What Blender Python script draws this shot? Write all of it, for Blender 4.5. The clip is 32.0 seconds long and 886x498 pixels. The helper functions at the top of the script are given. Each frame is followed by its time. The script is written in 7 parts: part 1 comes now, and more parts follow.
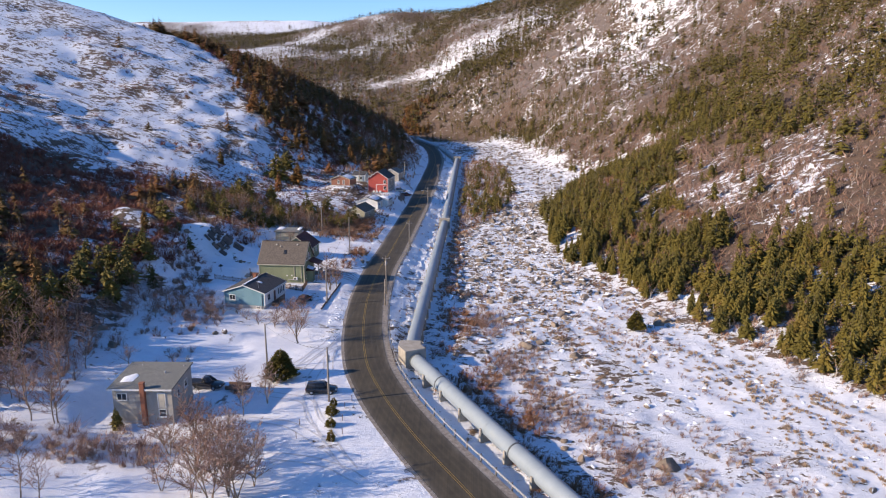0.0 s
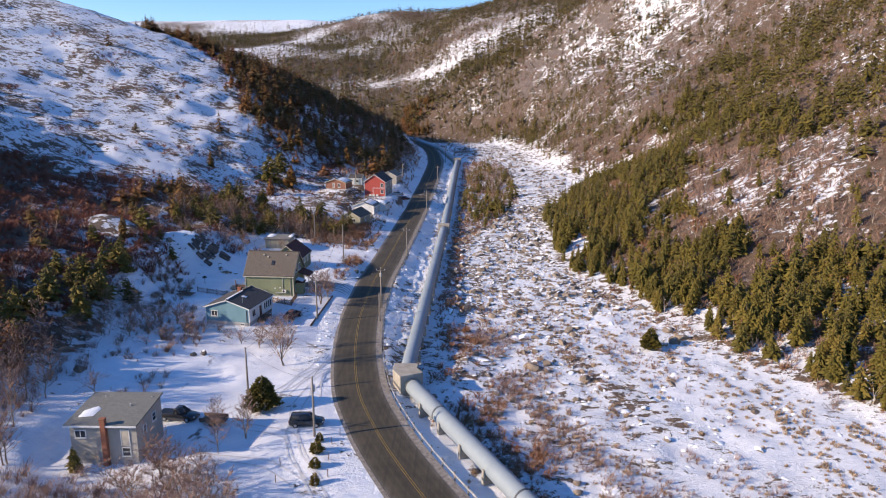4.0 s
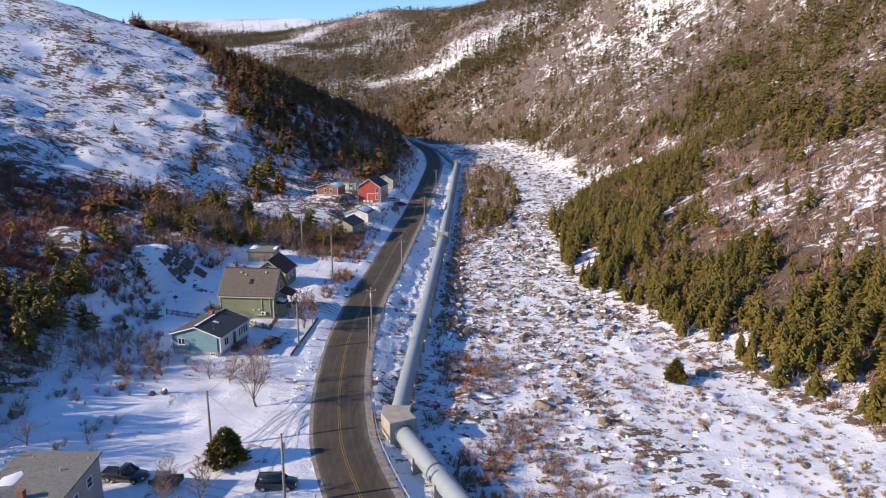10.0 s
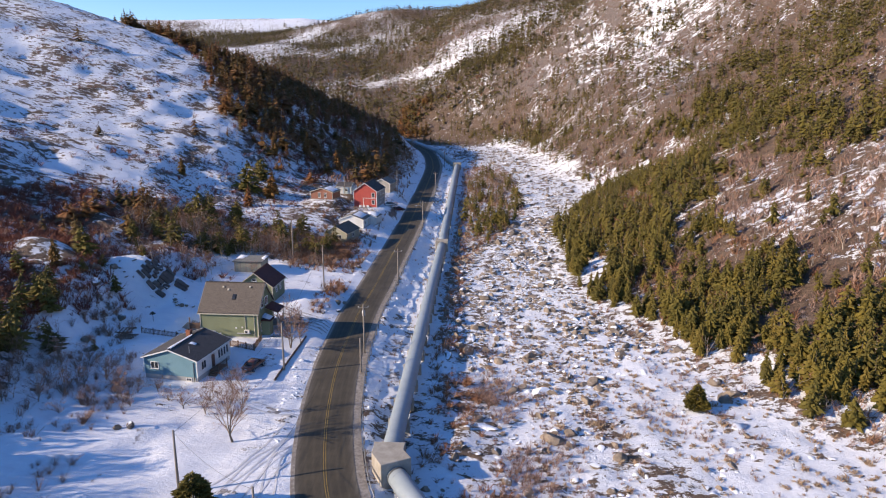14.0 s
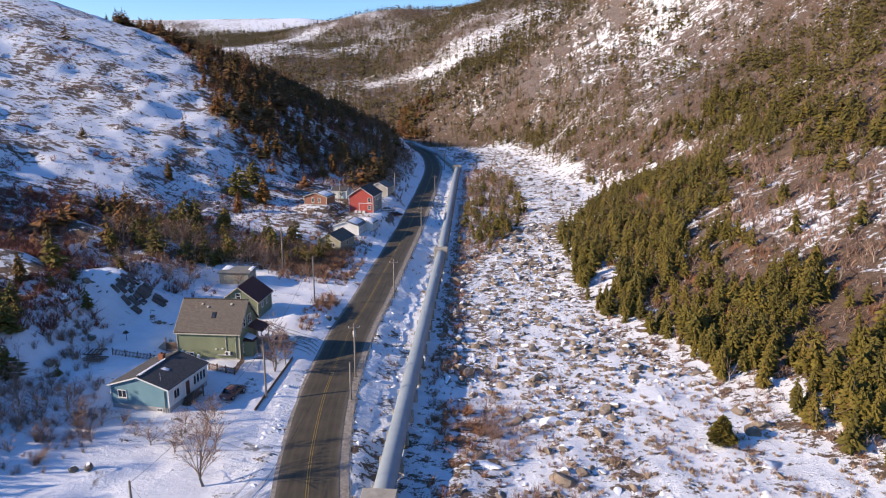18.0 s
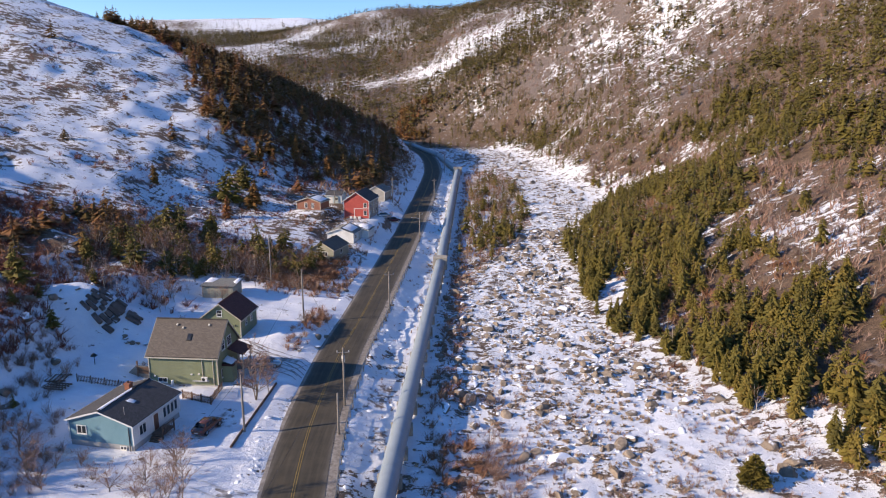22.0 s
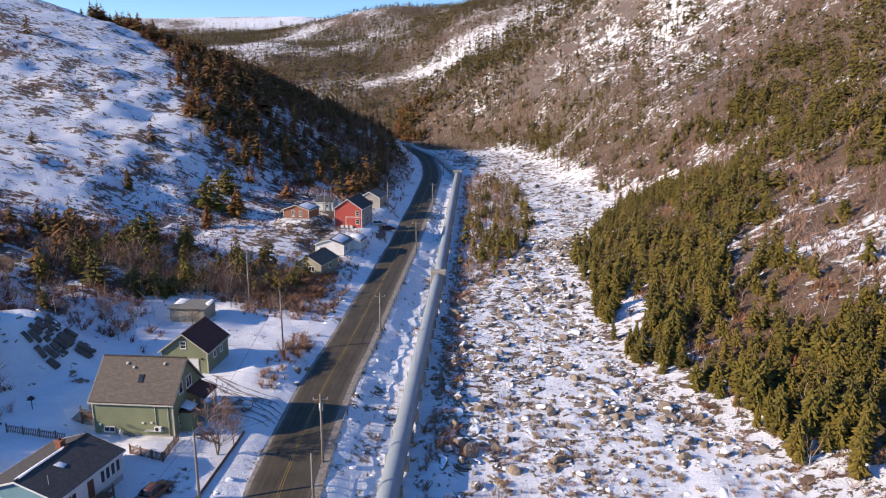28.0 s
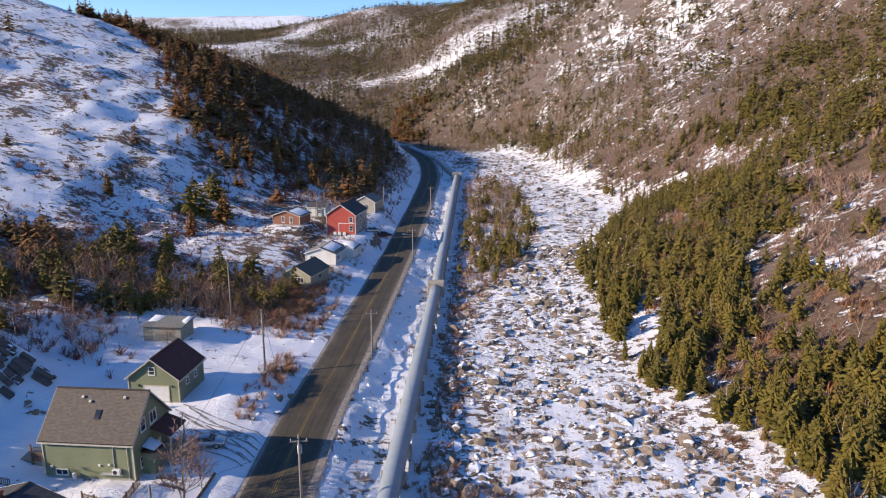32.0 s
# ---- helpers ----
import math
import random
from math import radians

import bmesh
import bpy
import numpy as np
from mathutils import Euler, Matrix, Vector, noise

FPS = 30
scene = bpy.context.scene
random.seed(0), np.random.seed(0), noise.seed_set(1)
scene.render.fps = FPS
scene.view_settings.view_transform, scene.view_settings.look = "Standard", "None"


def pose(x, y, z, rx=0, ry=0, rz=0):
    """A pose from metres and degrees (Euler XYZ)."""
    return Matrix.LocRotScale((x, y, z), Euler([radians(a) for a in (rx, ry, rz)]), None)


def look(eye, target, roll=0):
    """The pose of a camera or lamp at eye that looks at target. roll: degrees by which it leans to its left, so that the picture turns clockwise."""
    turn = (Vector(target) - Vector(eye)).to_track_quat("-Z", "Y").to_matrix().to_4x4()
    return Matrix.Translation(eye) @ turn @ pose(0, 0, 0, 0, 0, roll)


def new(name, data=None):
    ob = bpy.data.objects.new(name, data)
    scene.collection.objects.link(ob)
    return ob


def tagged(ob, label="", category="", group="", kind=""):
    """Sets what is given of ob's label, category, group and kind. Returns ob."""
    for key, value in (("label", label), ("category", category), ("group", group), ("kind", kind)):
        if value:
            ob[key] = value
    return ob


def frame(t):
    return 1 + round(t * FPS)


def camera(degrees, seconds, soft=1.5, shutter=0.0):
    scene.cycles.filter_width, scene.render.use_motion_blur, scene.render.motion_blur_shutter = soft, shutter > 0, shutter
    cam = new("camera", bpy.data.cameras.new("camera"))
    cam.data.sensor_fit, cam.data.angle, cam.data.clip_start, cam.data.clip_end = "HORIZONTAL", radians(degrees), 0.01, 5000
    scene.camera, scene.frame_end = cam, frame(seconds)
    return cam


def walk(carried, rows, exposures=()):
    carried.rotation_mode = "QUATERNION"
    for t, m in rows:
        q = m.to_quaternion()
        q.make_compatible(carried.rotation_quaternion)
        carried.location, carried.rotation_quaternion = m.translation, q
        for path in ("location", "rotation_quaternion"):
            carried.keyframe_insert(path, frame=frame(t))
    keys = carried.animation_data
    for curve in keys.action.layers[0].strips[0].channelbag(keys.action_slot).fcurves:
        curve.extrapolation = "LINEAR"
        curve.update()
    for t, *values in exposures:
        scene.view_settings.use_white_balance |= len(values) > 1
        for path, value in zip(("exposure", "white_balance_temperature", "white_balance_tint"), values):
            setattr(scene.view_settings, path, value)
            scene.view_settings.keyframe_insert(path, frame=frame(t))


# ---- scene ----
cam = camera(66.71, 32.0, soft=1.1)
walk(cam, [
    (0.0, pose(-0.00, 0.00, 45.00, 77.372, 0, 1.719)),
    (4.0, pose(-0.09, 10.19, 45.04, 77.361, 0, 1.723)),
    (8.0, pose(-0.13, 20.24, 44.99, 77.350, 0, 1.716)),
    (12.0, pose(-0.16, 30.23, 44.99, 77.361, 0, 1.724)),
    (16.0, pose(-0.15, 40.15, 44.98, 77.396, 0, 1.760)),
    (20.0, pose(-0.10, 50.01, 45.02, 77.428, 0, 1.805)),
    (24.0, pose(-0.16, 60.19, 45.04, 77.421, 0, 1.838)),
    (28.0, pose(-0.16, 70.25, 44.98, 77.400, 0, 1.852)),
    (32.0, pose(0.00, 80.00, 44.99, 77.383, 0, 1.848)),
], exposures=[(0.0, 0.64, 7050, 20), (32.0, 0.64, 7050, 20)])

# ---- light ----
SUN_AZ = radians(18)          # shadows run this far from +x towards +y
SUN_EL = radians(22.5)
sun_way = Vector((-math.cos(SUN_AZ) * math.cos(SUN_EL), -math.sin(SUN_AZ) * math.cos(SUN_EL), math.sin(SUN_EL)))
world = bpy.data.worlds.new("winter_sky")
scene.world = world
world.use_nodes = True
wn = world.node_tree
wn.nodes.clear()
sky = wn.nodes.new("ShaderNodeTexSky")
sky.sky_type = "NISHITA"
sky.sun_disc = False
sky.sun_elevation = SUN_EL
sky.sun_rotation = math.atan2(sun_way.x, sun_way.y)
sky.altitude = 900.0
sky.air_density, sky.dust_density, sky.ozone_density = 1.0, 0.0, 4.0
back = wn.nodes.new("ShaderNodeBackground")
back.inputs["Strength"].default_value = 0.15
wout = wn.nodes.new("ShaderNodeOutputWorld")
sat = wn.nodes.new("ShaderNodeHueSaturation")
sat.inputs["Saturation"].default_value = 1.14
tone = wn.nodes.new("ShaderNodeMix")
tone.data_type, tone.blend_type = "RGBA", "MULTIPLY"
tone.inputs[0].default_value, tone.inputs[7].default_value = 1.0, (0.88, 0.92, 1.0, 1.0)
wn.links.new(sky.outputs[0], tone.inputs[6])
wn.links.new(tone.outputs[2], sat.inputs["Color"])
wn.links.new(sat.outputs[0], back.inputs[0])
wn.links.new(back.outputs[0], wout.inputs[0])
lamp = bpy.data.lights.new("sun", "SUN")
lamp.energy, lamp.angle, lamp.color = 4.15, radians(0.55), (1.0, 0.9, 0.71)
sun = new("sun", lamp)
sun.matrix_world = look((-200, -50, 200), Vector((-200, -50, 200)) - sun_way)

# ---- materials ----
def material(name, rough=0.8, metal=0.0):
    m = bpy.data.materials.new(name)
    m.use_nodes = True
    nt = m.node_tree
    b = nt.nodes["Principled BSDF"]
    b.inputs["Roughness"].default_value = rough
    b.inputs["Metallic"].default_value = metal
    return m, nt, b


def node(nt, kind, **sets):
    n = nt.nodes.new(kind)
    for k, v in sets.items():
        n.inputs[k].default_value = v
    return n


def noise_tex(nt, scale, detail=4.0, rough=0.55, source=None, dims=None):
    n = node(nt, "ShaderNodeTexNoise", Scale=scale, Detail=detail, Roughness=rough)
    if source is None:
        tc = nt.nodes.new("ShaderNodeTexCoord")
        source = tc.outputs["Object"]
    if dims:
        mp = node(nt, "ShaderNodeMapping", Scale=dims)
        nt.links.new(source, mp.inputs["Vector"])
        source = mp.outputs["Vector"]
    nt.links.new(source, n.inputs["Vector"])
    return n


def ramp(nt, fac, stops):
    r = nt.nodes.new("ShaderNodeValToRGB")
    el = r.color_ramp.elements
    while len(el) < len(stops):
        el.new(0.5)
    for e, (p, c) in zip(el, stops):
        e.position = p
        e.color = (*c, 1.0)
    nt.links.new(fac, r.inputs["Fac"])
    return r


def mix(nt, fac, a, b):
    n = nt.nodes.new("ShaderNodeMix")
    n.data_type = "RGBA"
    for sock, v in ((n.inputs[0], fac), (n.inputs[6], a), (n.inputs[7], b)):
        if isinstance(v, (int, float)):
            sock.default_value = v
        elif isinstance(v, tuple):
            sock.default_value = (*v, 1.0)
        else:
            nt.links.new(v, sock)
    return n.outputs[2]


def calc(nt, op, a, b=0.0, c=0.0, clamp=False):
    n = nt.nodes.new("ShaderNodeMath")
    n.operation = op
    n.use_clamp = clamp
    for sock, v in zip(n.inputs, (a, b, c)):
        if isinstance(v, (int, float)):
            sock.default_value = v
        else:
            nt.links.new(v, sock)
    return n.outputs[0]


def bump(nt, b, height, strength, distance):
    n = node(nt, "ShaderNodeBump", Strength=strength, Distance=distance)
    nt.links.new(height, n.inputs["Height"])
    nt.links.new(n.outputs[0], b.inputs["Normal"])


def plain(name, a, b, scale=2.0, rough=0.8, metal=0.0, relief=0.2, dist=0.02, dims=None):
    """A worn surface: two colours mixed by coarse and fine noise, with relief."""
    m, nt, bs = material(name, rough, metal)
    n1 = noise_tex(nt, scale, 6.0, 0.65, dims=dims)
    r = ramp(nt, n1.outputs["Fac"], [(0.3, a), (0.7, b)])
    n2 = noise_tex(nt, scale * 11, 3.0, dims=dims)
    c = mix(nt, calc(nt, "MULTIPLY", n2.outputs["Fac"], 0.25), r.outputs[0], tuple(0.6 * x for x in a))
    nt.links.new(c, bs.inputs["Base Color"])
    bump(nt, bs, n2.outputs["Fac"], relief, dist)
    return m


def snow_on(nt, base, lo=0.55, hi=0.75, amount=0.0, scale=1.2):
    """Mix snow over a colour where the surface looks up. Returns colour and factor."""
    geo = nt.nodes.new("ShaderNodeNewGeometry")
    sep = nt.nodes.new("ShaderNodeSeparateXYZ")
    nt.links.new(geo.outputs["Normal"], sep.inputs[0])
    n = noise_tex(nt, scale, 4.0, 0.6, geo.outputs["Position"])
    v = calc(nt, "ADD", sep.outputs["Z"], calc(nt, "MULTIPLY_ADD", n.outputs["Fac"], 0.9, -0.45))
    v = calc(nt, "ADD", v, amount)
    mr = node(nt, "ShaderNodeMapRange")
    mr.inputs["From Min"].default_value, mr.inputs["From Max"].default_value = lo, hi
    nt.links.new(v, mr.inputs["Value"])
    return mix(nt, mr.outputs[0], base, (0.86, 0.88, 0.92)), mr.outputs[0]


def attribute(nt, name):
    a = nt.nodes.new("ShaderNodeAttribute")
    a.attribute_name = name
    return a.outputs["Fac"]


def tint(nt):
    """One random value a thing: a vertex attribute in the joined woods, Object Info's Random in single things."""
    o = nt.nodes.new("ShaderNodeObjectInfo")
    return calc(nt, "FRACT", calc(nt, "ADD", attribute(nt, "tint"), o.outputs["Random"]))


# ground: snow, dead grass and heath, bare rock, by three amounts that the terrain carries
def ground_material():
    m, nt, b = material("snowy_ground", 0.75)
    geo = nt.nodes.new("ShaderNodeNewGeometry")
    pos = geo.outputs["Position"]
    big = noise_tex(nt, 0.055, 5.0, 0.6, pos)
    mid = noise_tex(nt, 0.5, 6.0, 0.7, pos, (0.7, 1.25, 1.25))
    fine = noise_tex(nt, 2.6, 5.0, 0.7, pos)
    heath_c = ramp(nt, mid.outputs["Fac"], [(0.25, (0.05, 0.028, 0.017)), (0.42, (0.105, 0.061, 0.036)), (0.55, (0.165, 0.102, 0.064)), (0.75, (0.235, 0.16, 0.105))])
    heath2 = mix(nt, calc(nt, "MULTIPLY", ramp(nt, fine.outputs["Fac"], [(0.4, (0, 0, 0)), (0.6, (1, 1, 1))]).outputs[0], 0.6), heath_c.outputs[0], (0.05, 0.036, 0.026))
    rockn = noise_tex(nt, 0.9, 7.0, 0.7, pos)
    plate = noise_tex(nt, 0.13, 3.0, 0.55, pos, (1.0, 0.7, 1.4))
    rock_c = ramp(nt, rockn.outputs["Fac"], [(0.3, (0.06, 0.045, 0.038)), (0.5, (0.15, 0.112, 0.094)), (0.7, (0.245, 0.19, 0.162))])
    snow_c = ramp(nt, mid.outputs["Fac"], [(0.3, (0.70, 0.715, 0.765)), (0.7, (0.83, 0.835, 0.855))])
    # cover of heath, then of rock
    s = calc(nt, "ADD", calc(nt, "MULTIPLY", big.outputs["Fac"], 0.1), calc(nt, "ADD", calc(nt, "MULTIPLY", mid.outputs["Fac"], 0.7), calc(nt, "MULTIPLY", fine.outputs["Fac"], 0.2)))
    def cover(attr, source, width):
        lim = calc(nt, "SUBTRACT", 0.63, calc(nt, "MULTIPLY", attribute(nt, attr), 0.32))
        mr = nt.nodes.new("ShaderNodeMapRange")
        nt.links.new(source, mr.inputs["Value"])
        nt.links.new(lim, mr.inputs["From Min"])
        nt.links.new(calc(nt, "ADD", lim, width), mr.inputs["From Max"])
        return mr.outputs[0]
    fh = cover("heath", s, 0.025)
    s2 = calc(nt, "ADD", calc(nt, "MULTIPLY", plate.outputs["Fac"], 0.68), calc(nt, "MULTIPLY", rockn.outputs["Fac"], 0.32))
    fr = cover("rock", s2, 0.04)
    c = mix(nt, fh, snow_c.outputs[0], heath2)
    c = mix(nt, fr, c, rock_c.outputs[0])
    nt.links.new(c, b.inputs["Base Color"])
    h = calc(nt, "ADD", calc(nt, "MULTIPLY", mid.outputs["Fac"], 0.6), calc(nt, "MULTIPLY", fine.outputs["Fac"], 0.25))
    h = calc(nt, "ADD", h, calc(nt, "MULTIPLY", fh, 0.15))
    h = calc(nt, "MULTIPLY", h, calc(nt, "MAXIMUM", 0.3, calc(nt, "ADD", 0.45, calc(nt, "MULTIPLY", attribute(nt, "heath"), 2.2))))
    bump(nt, b, h, 0.65, 1.0)
    return m


GROUND = ground_material()


def asphalt_material():
    m, nt, b = material("worn_asphalt", 0.85)
    uv = nt.nodes.new("ShaderNodeAttribute")
    uv.attribute_name = "across"
    n1 = noise_tex(nt, 0.35, 5.0, 0.6)
    n2 = noise_tex(nt, 9.0, 3.0, 0.7)
    r = ramp(nt, n1.outputs["Fac"], [(0.3, (0.042, 0.032, 0.018)), (0.7, (0.09, 0.07, 0.042))])
    # two pale wheel tracks a lane, salt along the edges
    w = calc(nt, "ABSOLUTE", calc(nt, "SINE", calc(nt, "MULTIPLY", uv.outputs["Fac"], 3.4)))
    c = mix(nt, calc(nt, "MULTIPLY", calc(nt, "POWER", w, 6.0), 0.22), r.outputs[0], (0.13, 0.108, 0.07))
    edge = calc(nt, "MULTIPLY", calc(nt, "POWER", calc(nt, "DIVIDE", calc(nt, "ABSOLUTE", uv.outputs["Fac"]), 3.5), 8.0), calc(nt, "MULTIPLY", n1.outputs["Fac"], 1.1), clamp=True)
    c = mix(nt, edge, c, (0.22, 0.19, 0.16))
    n3 = noise_tex(nt, 1.0, 5.0, 0.65, dims=(2.2, 0.06, 1.0))
    c = mix(nt, calc(nt, "MULTIPLY", ramp(nt, n3.outputs["Fac"], [(0.42, (0, 0, 0)), (0.66, (1, 1, 1))]).outputs[0], 0.5), c, (0.028, 0.022, 0.016))
    c = mix(nt, calc(nt, "MULTIPLY", n2.outputs["Fac"], 0.25), c, (0.03, 0.03, 0.03))
    nt.links.new(c, b.inputs["Base Color"])
    bump(nt, b, n2.outputs["Fac"], 0.3, 0.01)
    return m


ASPHALT = asphalt_material()
SHOULDER = plain("gravel_shoulder", (0.15, 0.12, 0.095), (0.4, 0.36, 0.32), 1.8, 0.95, 0, 0.6, 0.04)
YELLOW = plain("worn_yellow_paint", (0.2, 0.13, 0.03), (0.34, 0.22, 0.05), 1.2, 0.7)
CONCRETE = plain("weathered_concrete", (0.3, 0.265, 0.215), (0.47, 0.42, 0.35), 0.9, 0.9, 0, 0.3, 0.02)
PIPE_GREY = plain("grey_painted_steel", (0.265, 0.31, 0.335), (0.32, 0.365, 0.39), 0.5, 0.45, 0.0, 0.12, 0.01)
PIPE_DARK = plain("dark_steel_band", (0.05, 0.055, 0.06), (0.1, 0.105, 0.11), 2.0, 0.5)
STEEL = plain("galvanised_steel", (0.46, 0.46, 0.46), (0.62, 0.62, 0.62), 2.0, 0.5, 0.3)
WOOD_POLE = plain("weathered_grey_wood", (0.2, 0.17, 0.14), (0.36, 0.31, 0.26), 1.5, 0.9, 0, 0.3, 0.02, dims=(1, 1, 0.1))
WIRE = plain("black_wire", (0.02, 0.02, 0.02), (0.04, 0.04, 0.04), 3.0, 0.6)
SNOW = plain("clean_snow", (0.8, 0.82, 0.86), (0.9, 0.91, 0.93), 0.8, 0.7, 0, 0.5, 0.12)


def siding(name, a, b, pitch=0.14, rough=0.65):
    """Lapped boards: a saw-tooth relief down the wall over a slightly stained paint."""
    m, nt, bs = material(name, rough)
    tc = nt.nodes.new("ShaderNodeTexCoord")
    sep = nt.nodes.new("ShaderNodeSeparateXYZ")
    nt.links.new(tc.outputs["Object"], sep.inputs[0])
    saw = calc(nt, "FRACT", calc(nt, "DIVIDE", sep.outputs["Z"], pitch))
    n1 = noise_tex(nt, 0.7, 5.0, 0.6, dims=(1, 1, 0.4))
    c = ramp(nt, n1.outputs["Fac"], [(0.3, a), (0.7, b)])
    line = calc(nt, "LESS_THAN", saw, 0.12)
    col = mix(nt, calc(nt, "MULTIPLY", line, 0.35), c.outputs[0], tuple(0.4 * x for x in a))
    nt.links.new(col, bs.inputs["Base Color"])
    bump(nt, bs, calc(nt, "SUBTRACT", 1.0, saw), 0.6, 0.02)
    return m


def shingles(name, a, b):
    m, nt, bs = material(name, 0.95)
    br = nt.nodes.new("ShaderNodeTexBrick")
    br.inputs["Scale"].default_value = 1.0
    br.inputs["Brick Width"].default_value, br.inputs["Row Height"].default_value = 0.33, 0.15
    br.inputs["Mortar Size"].default_value = 0.008
    br.inputs["Color1"].default_value, br.inputs["Color2"].default_value = (*a, 1), (*b, 1)
    br.inputs["Mortar"].default_value = (*(0.4 * x for x in a), 1)
    uv = nt.nodes.new("ShaderNodeUVMap")
    nt.links.new(uv.outputs[0], br.inputs["Vector"])
    n1 = noise_tex(nt, 0.9, 5.0, 0.65)
    col = mix(nt, calc(nt, "MULTIPLY", n1.outputs["Fac"], 0.4), br.outputs["Color"], tuple(0.55 * (x + y) / 2 for x, y in zip(a, b)))
    nt.links.new(col, bs.inputs["Base Color"])
    bump(nt, bs, br.outputs["Fac"], -0.4, 0.015)
    return m


SIDING_GREEN = siding("sage_green_siding", (0.19, 0.21, 0.115), (0.22, 0.245, 0.14))
SIDING_BLUE = siding("blue_siding", (0.125, 0.255, 0.3), (0.16, 0.3, 0.345))
SIDING_WHITE = siding("white_siding", (0.62, 0.62, 0.6), (0.74, 0.74, 0.72))
SIDING_GREY = siding("pale_grey_siding", (0.33, 0.3, 0.26), (0.42, 0.385, 0.33))
SIDING_RED = siding("red_siding", (0.42, 0.06, 0.045), (0.5, 0.085, 0.06))
SIDING_BROWN = siding("red_brown_log_siding", (0.22, 0.085, 0.05), (0.3, 0.12, 0.075), 0.22)
SIDING_TAN = siding("dull_olive_siding", (0.28, 0.27, 0.2), (0.36, 0.34, 0.26))
SIDING_PALEBLUE = siding("pale_blue_siding", (0.4, 0.5, 0.53), (0.48, 0.58, 0.6))
ROOF_BROWN = shingles("brown_grey_shingles", (0.13, 0.105, 0.085), (0.19, 0.155, 0.125))
ROOF_BLACK = shingles("charcoal_shingles", (0.055, 0.053, 0.055), (0.095, 0.09, 0.09))
ROOF_DARKBROWN = shingles("dark_brown_shingles", (0.12, 0.04, 0.034), (0.165, 0.06, 0.05))
ROOF_GREY = shingles("weathered_grey_felt", (0.17, 0.17, 0.15), (0.25, 0.245, 0.22))
TRIM_WHITE = plain("white_trim_paint", (0.68, 0.67, 0.64), (0.78, 0.77, 0.74), 1.5, 0.6)
TRIM_BEIGE = plain("cream_trim_paint", (0.5, 0.44, 0.34), (0.6, 0.54, 0.43), 1.5, 0.6)
FOUNDATION = plain("grey_concrete_foundation", (0.34, 0.33, 0.31), (0.46, 0.45, 0.43), 0.8, 0.95)
BRICK_RED = plain("red_brick", (0.26, 0.09, 0.05), (0.38, 0.15, 0.085), 5.0, 0.9)
DOOR_BROWN = plain("brown_door_paint", (0.12, 0.05, 0.03), (0.17, 0.075, 0.045), 2.0, 0.6)
WOOD_BROWN = plain("stained_brown_wood", (0.13, 0.075, 0.05), (0.22, 0.135, 0.09), 2.0, 0.85, dims=(1, 1, 0.2))
WOOD_GREY = plain("weathered_deck_wood", (0.24, 0.2, 0.16), (0.38, 0.33, 0.27), 2.0, 0.9)
BLACK_PAINT = plain("black_metal", (0.015, 0.015, 0.016), (0.03, 0.03, 0.03), 3.0, 0.5)


def glass_material():
    m, nt, b = material("window_glass", 0.06)
    n = noise_tex(nt, 0.6, 2.0)
    r = ramp(nt, n.outputs["Fac"], [(0.3, (0.02, 0.024, 0.03)), (0.7, (0.05, 0.055, 0.062))])
    nt.links.new(r.outputs[0], b.inputs["Base Color"])
    return m


GLASS = glass_material()


def car_paint(name, c, metal=0.4):
    m, nt, b = material(name, 0.25, metal)
    n = noise_tex(nt, 1.5, 4.0)
    r = ramp(nt, n.outputs["Fac"], [(0.3, c), (0.75, tuple(0.8 * x + 0.03 for x in c))])
    nt.links.new(r.outputs[0], b.inputs["Base Color"])
    b.inputs["Coat Weight"].default_value = 0.6
    return m


CAR_BLACK = car_paint("black_car_paint", (0.02, 0.02, 0.022))
CAR_SILVER = car_paint("silver_car_paint", (0.45, 0.46, 0.47), 0.7)
CAR_RED = car_paint("dark_red_car_paint", (0.14, 0.018, 0.016))
CAR_BROWN = car_paint("brown_car_paint", (0.13, 0.04, 0.022), 0.15)
RUBBER = plain("tyre_rubber", (0.015, 0.015, 0.015), (0.03, 0.03, 0.03), 8.0, 0.9)
RIM = plain("alloy_rim", (0.4, 0.4, 0.4), (0.55, 0.55, 0.55), 4.0, 0.35, 0.8)
LIGHT_RED = plain("red_lamp_lens", (0.4, 0.02, 0.02), (0.5, 0.03, 0.03), 4.0, 0.2)
LIGHT_CLEAR = plain("clear_lamp_lens", (0.6, 0.6, 0.6), (0.7, 0.7, 0.7), 4.0, 0.15)


def leaf_material(name, stops, dark, rough=0.85):
    m, nt, b = material(name, rough)
    r = ramp(nt, tint(nt), stops)
    geo = nt.nodes.new("ShaderNodeNewGeometry")
    n = noise_tex(nt, 2.0, 4.0, 0.7, geo.outputs["Position"])
    c = mix(nt, calc(nt, "MULTIPLY", n.outputs["Fac"], 0.55), r.outputs[0], dark)
    c = mix(nt, calc(nt, "MULTIPLY", geo.outputs["Random Per Island"], 0.35), c, tuple(1.9 * x for x in dark))
    nt.links.new(c, b.inputs["Base Color"])
    return m


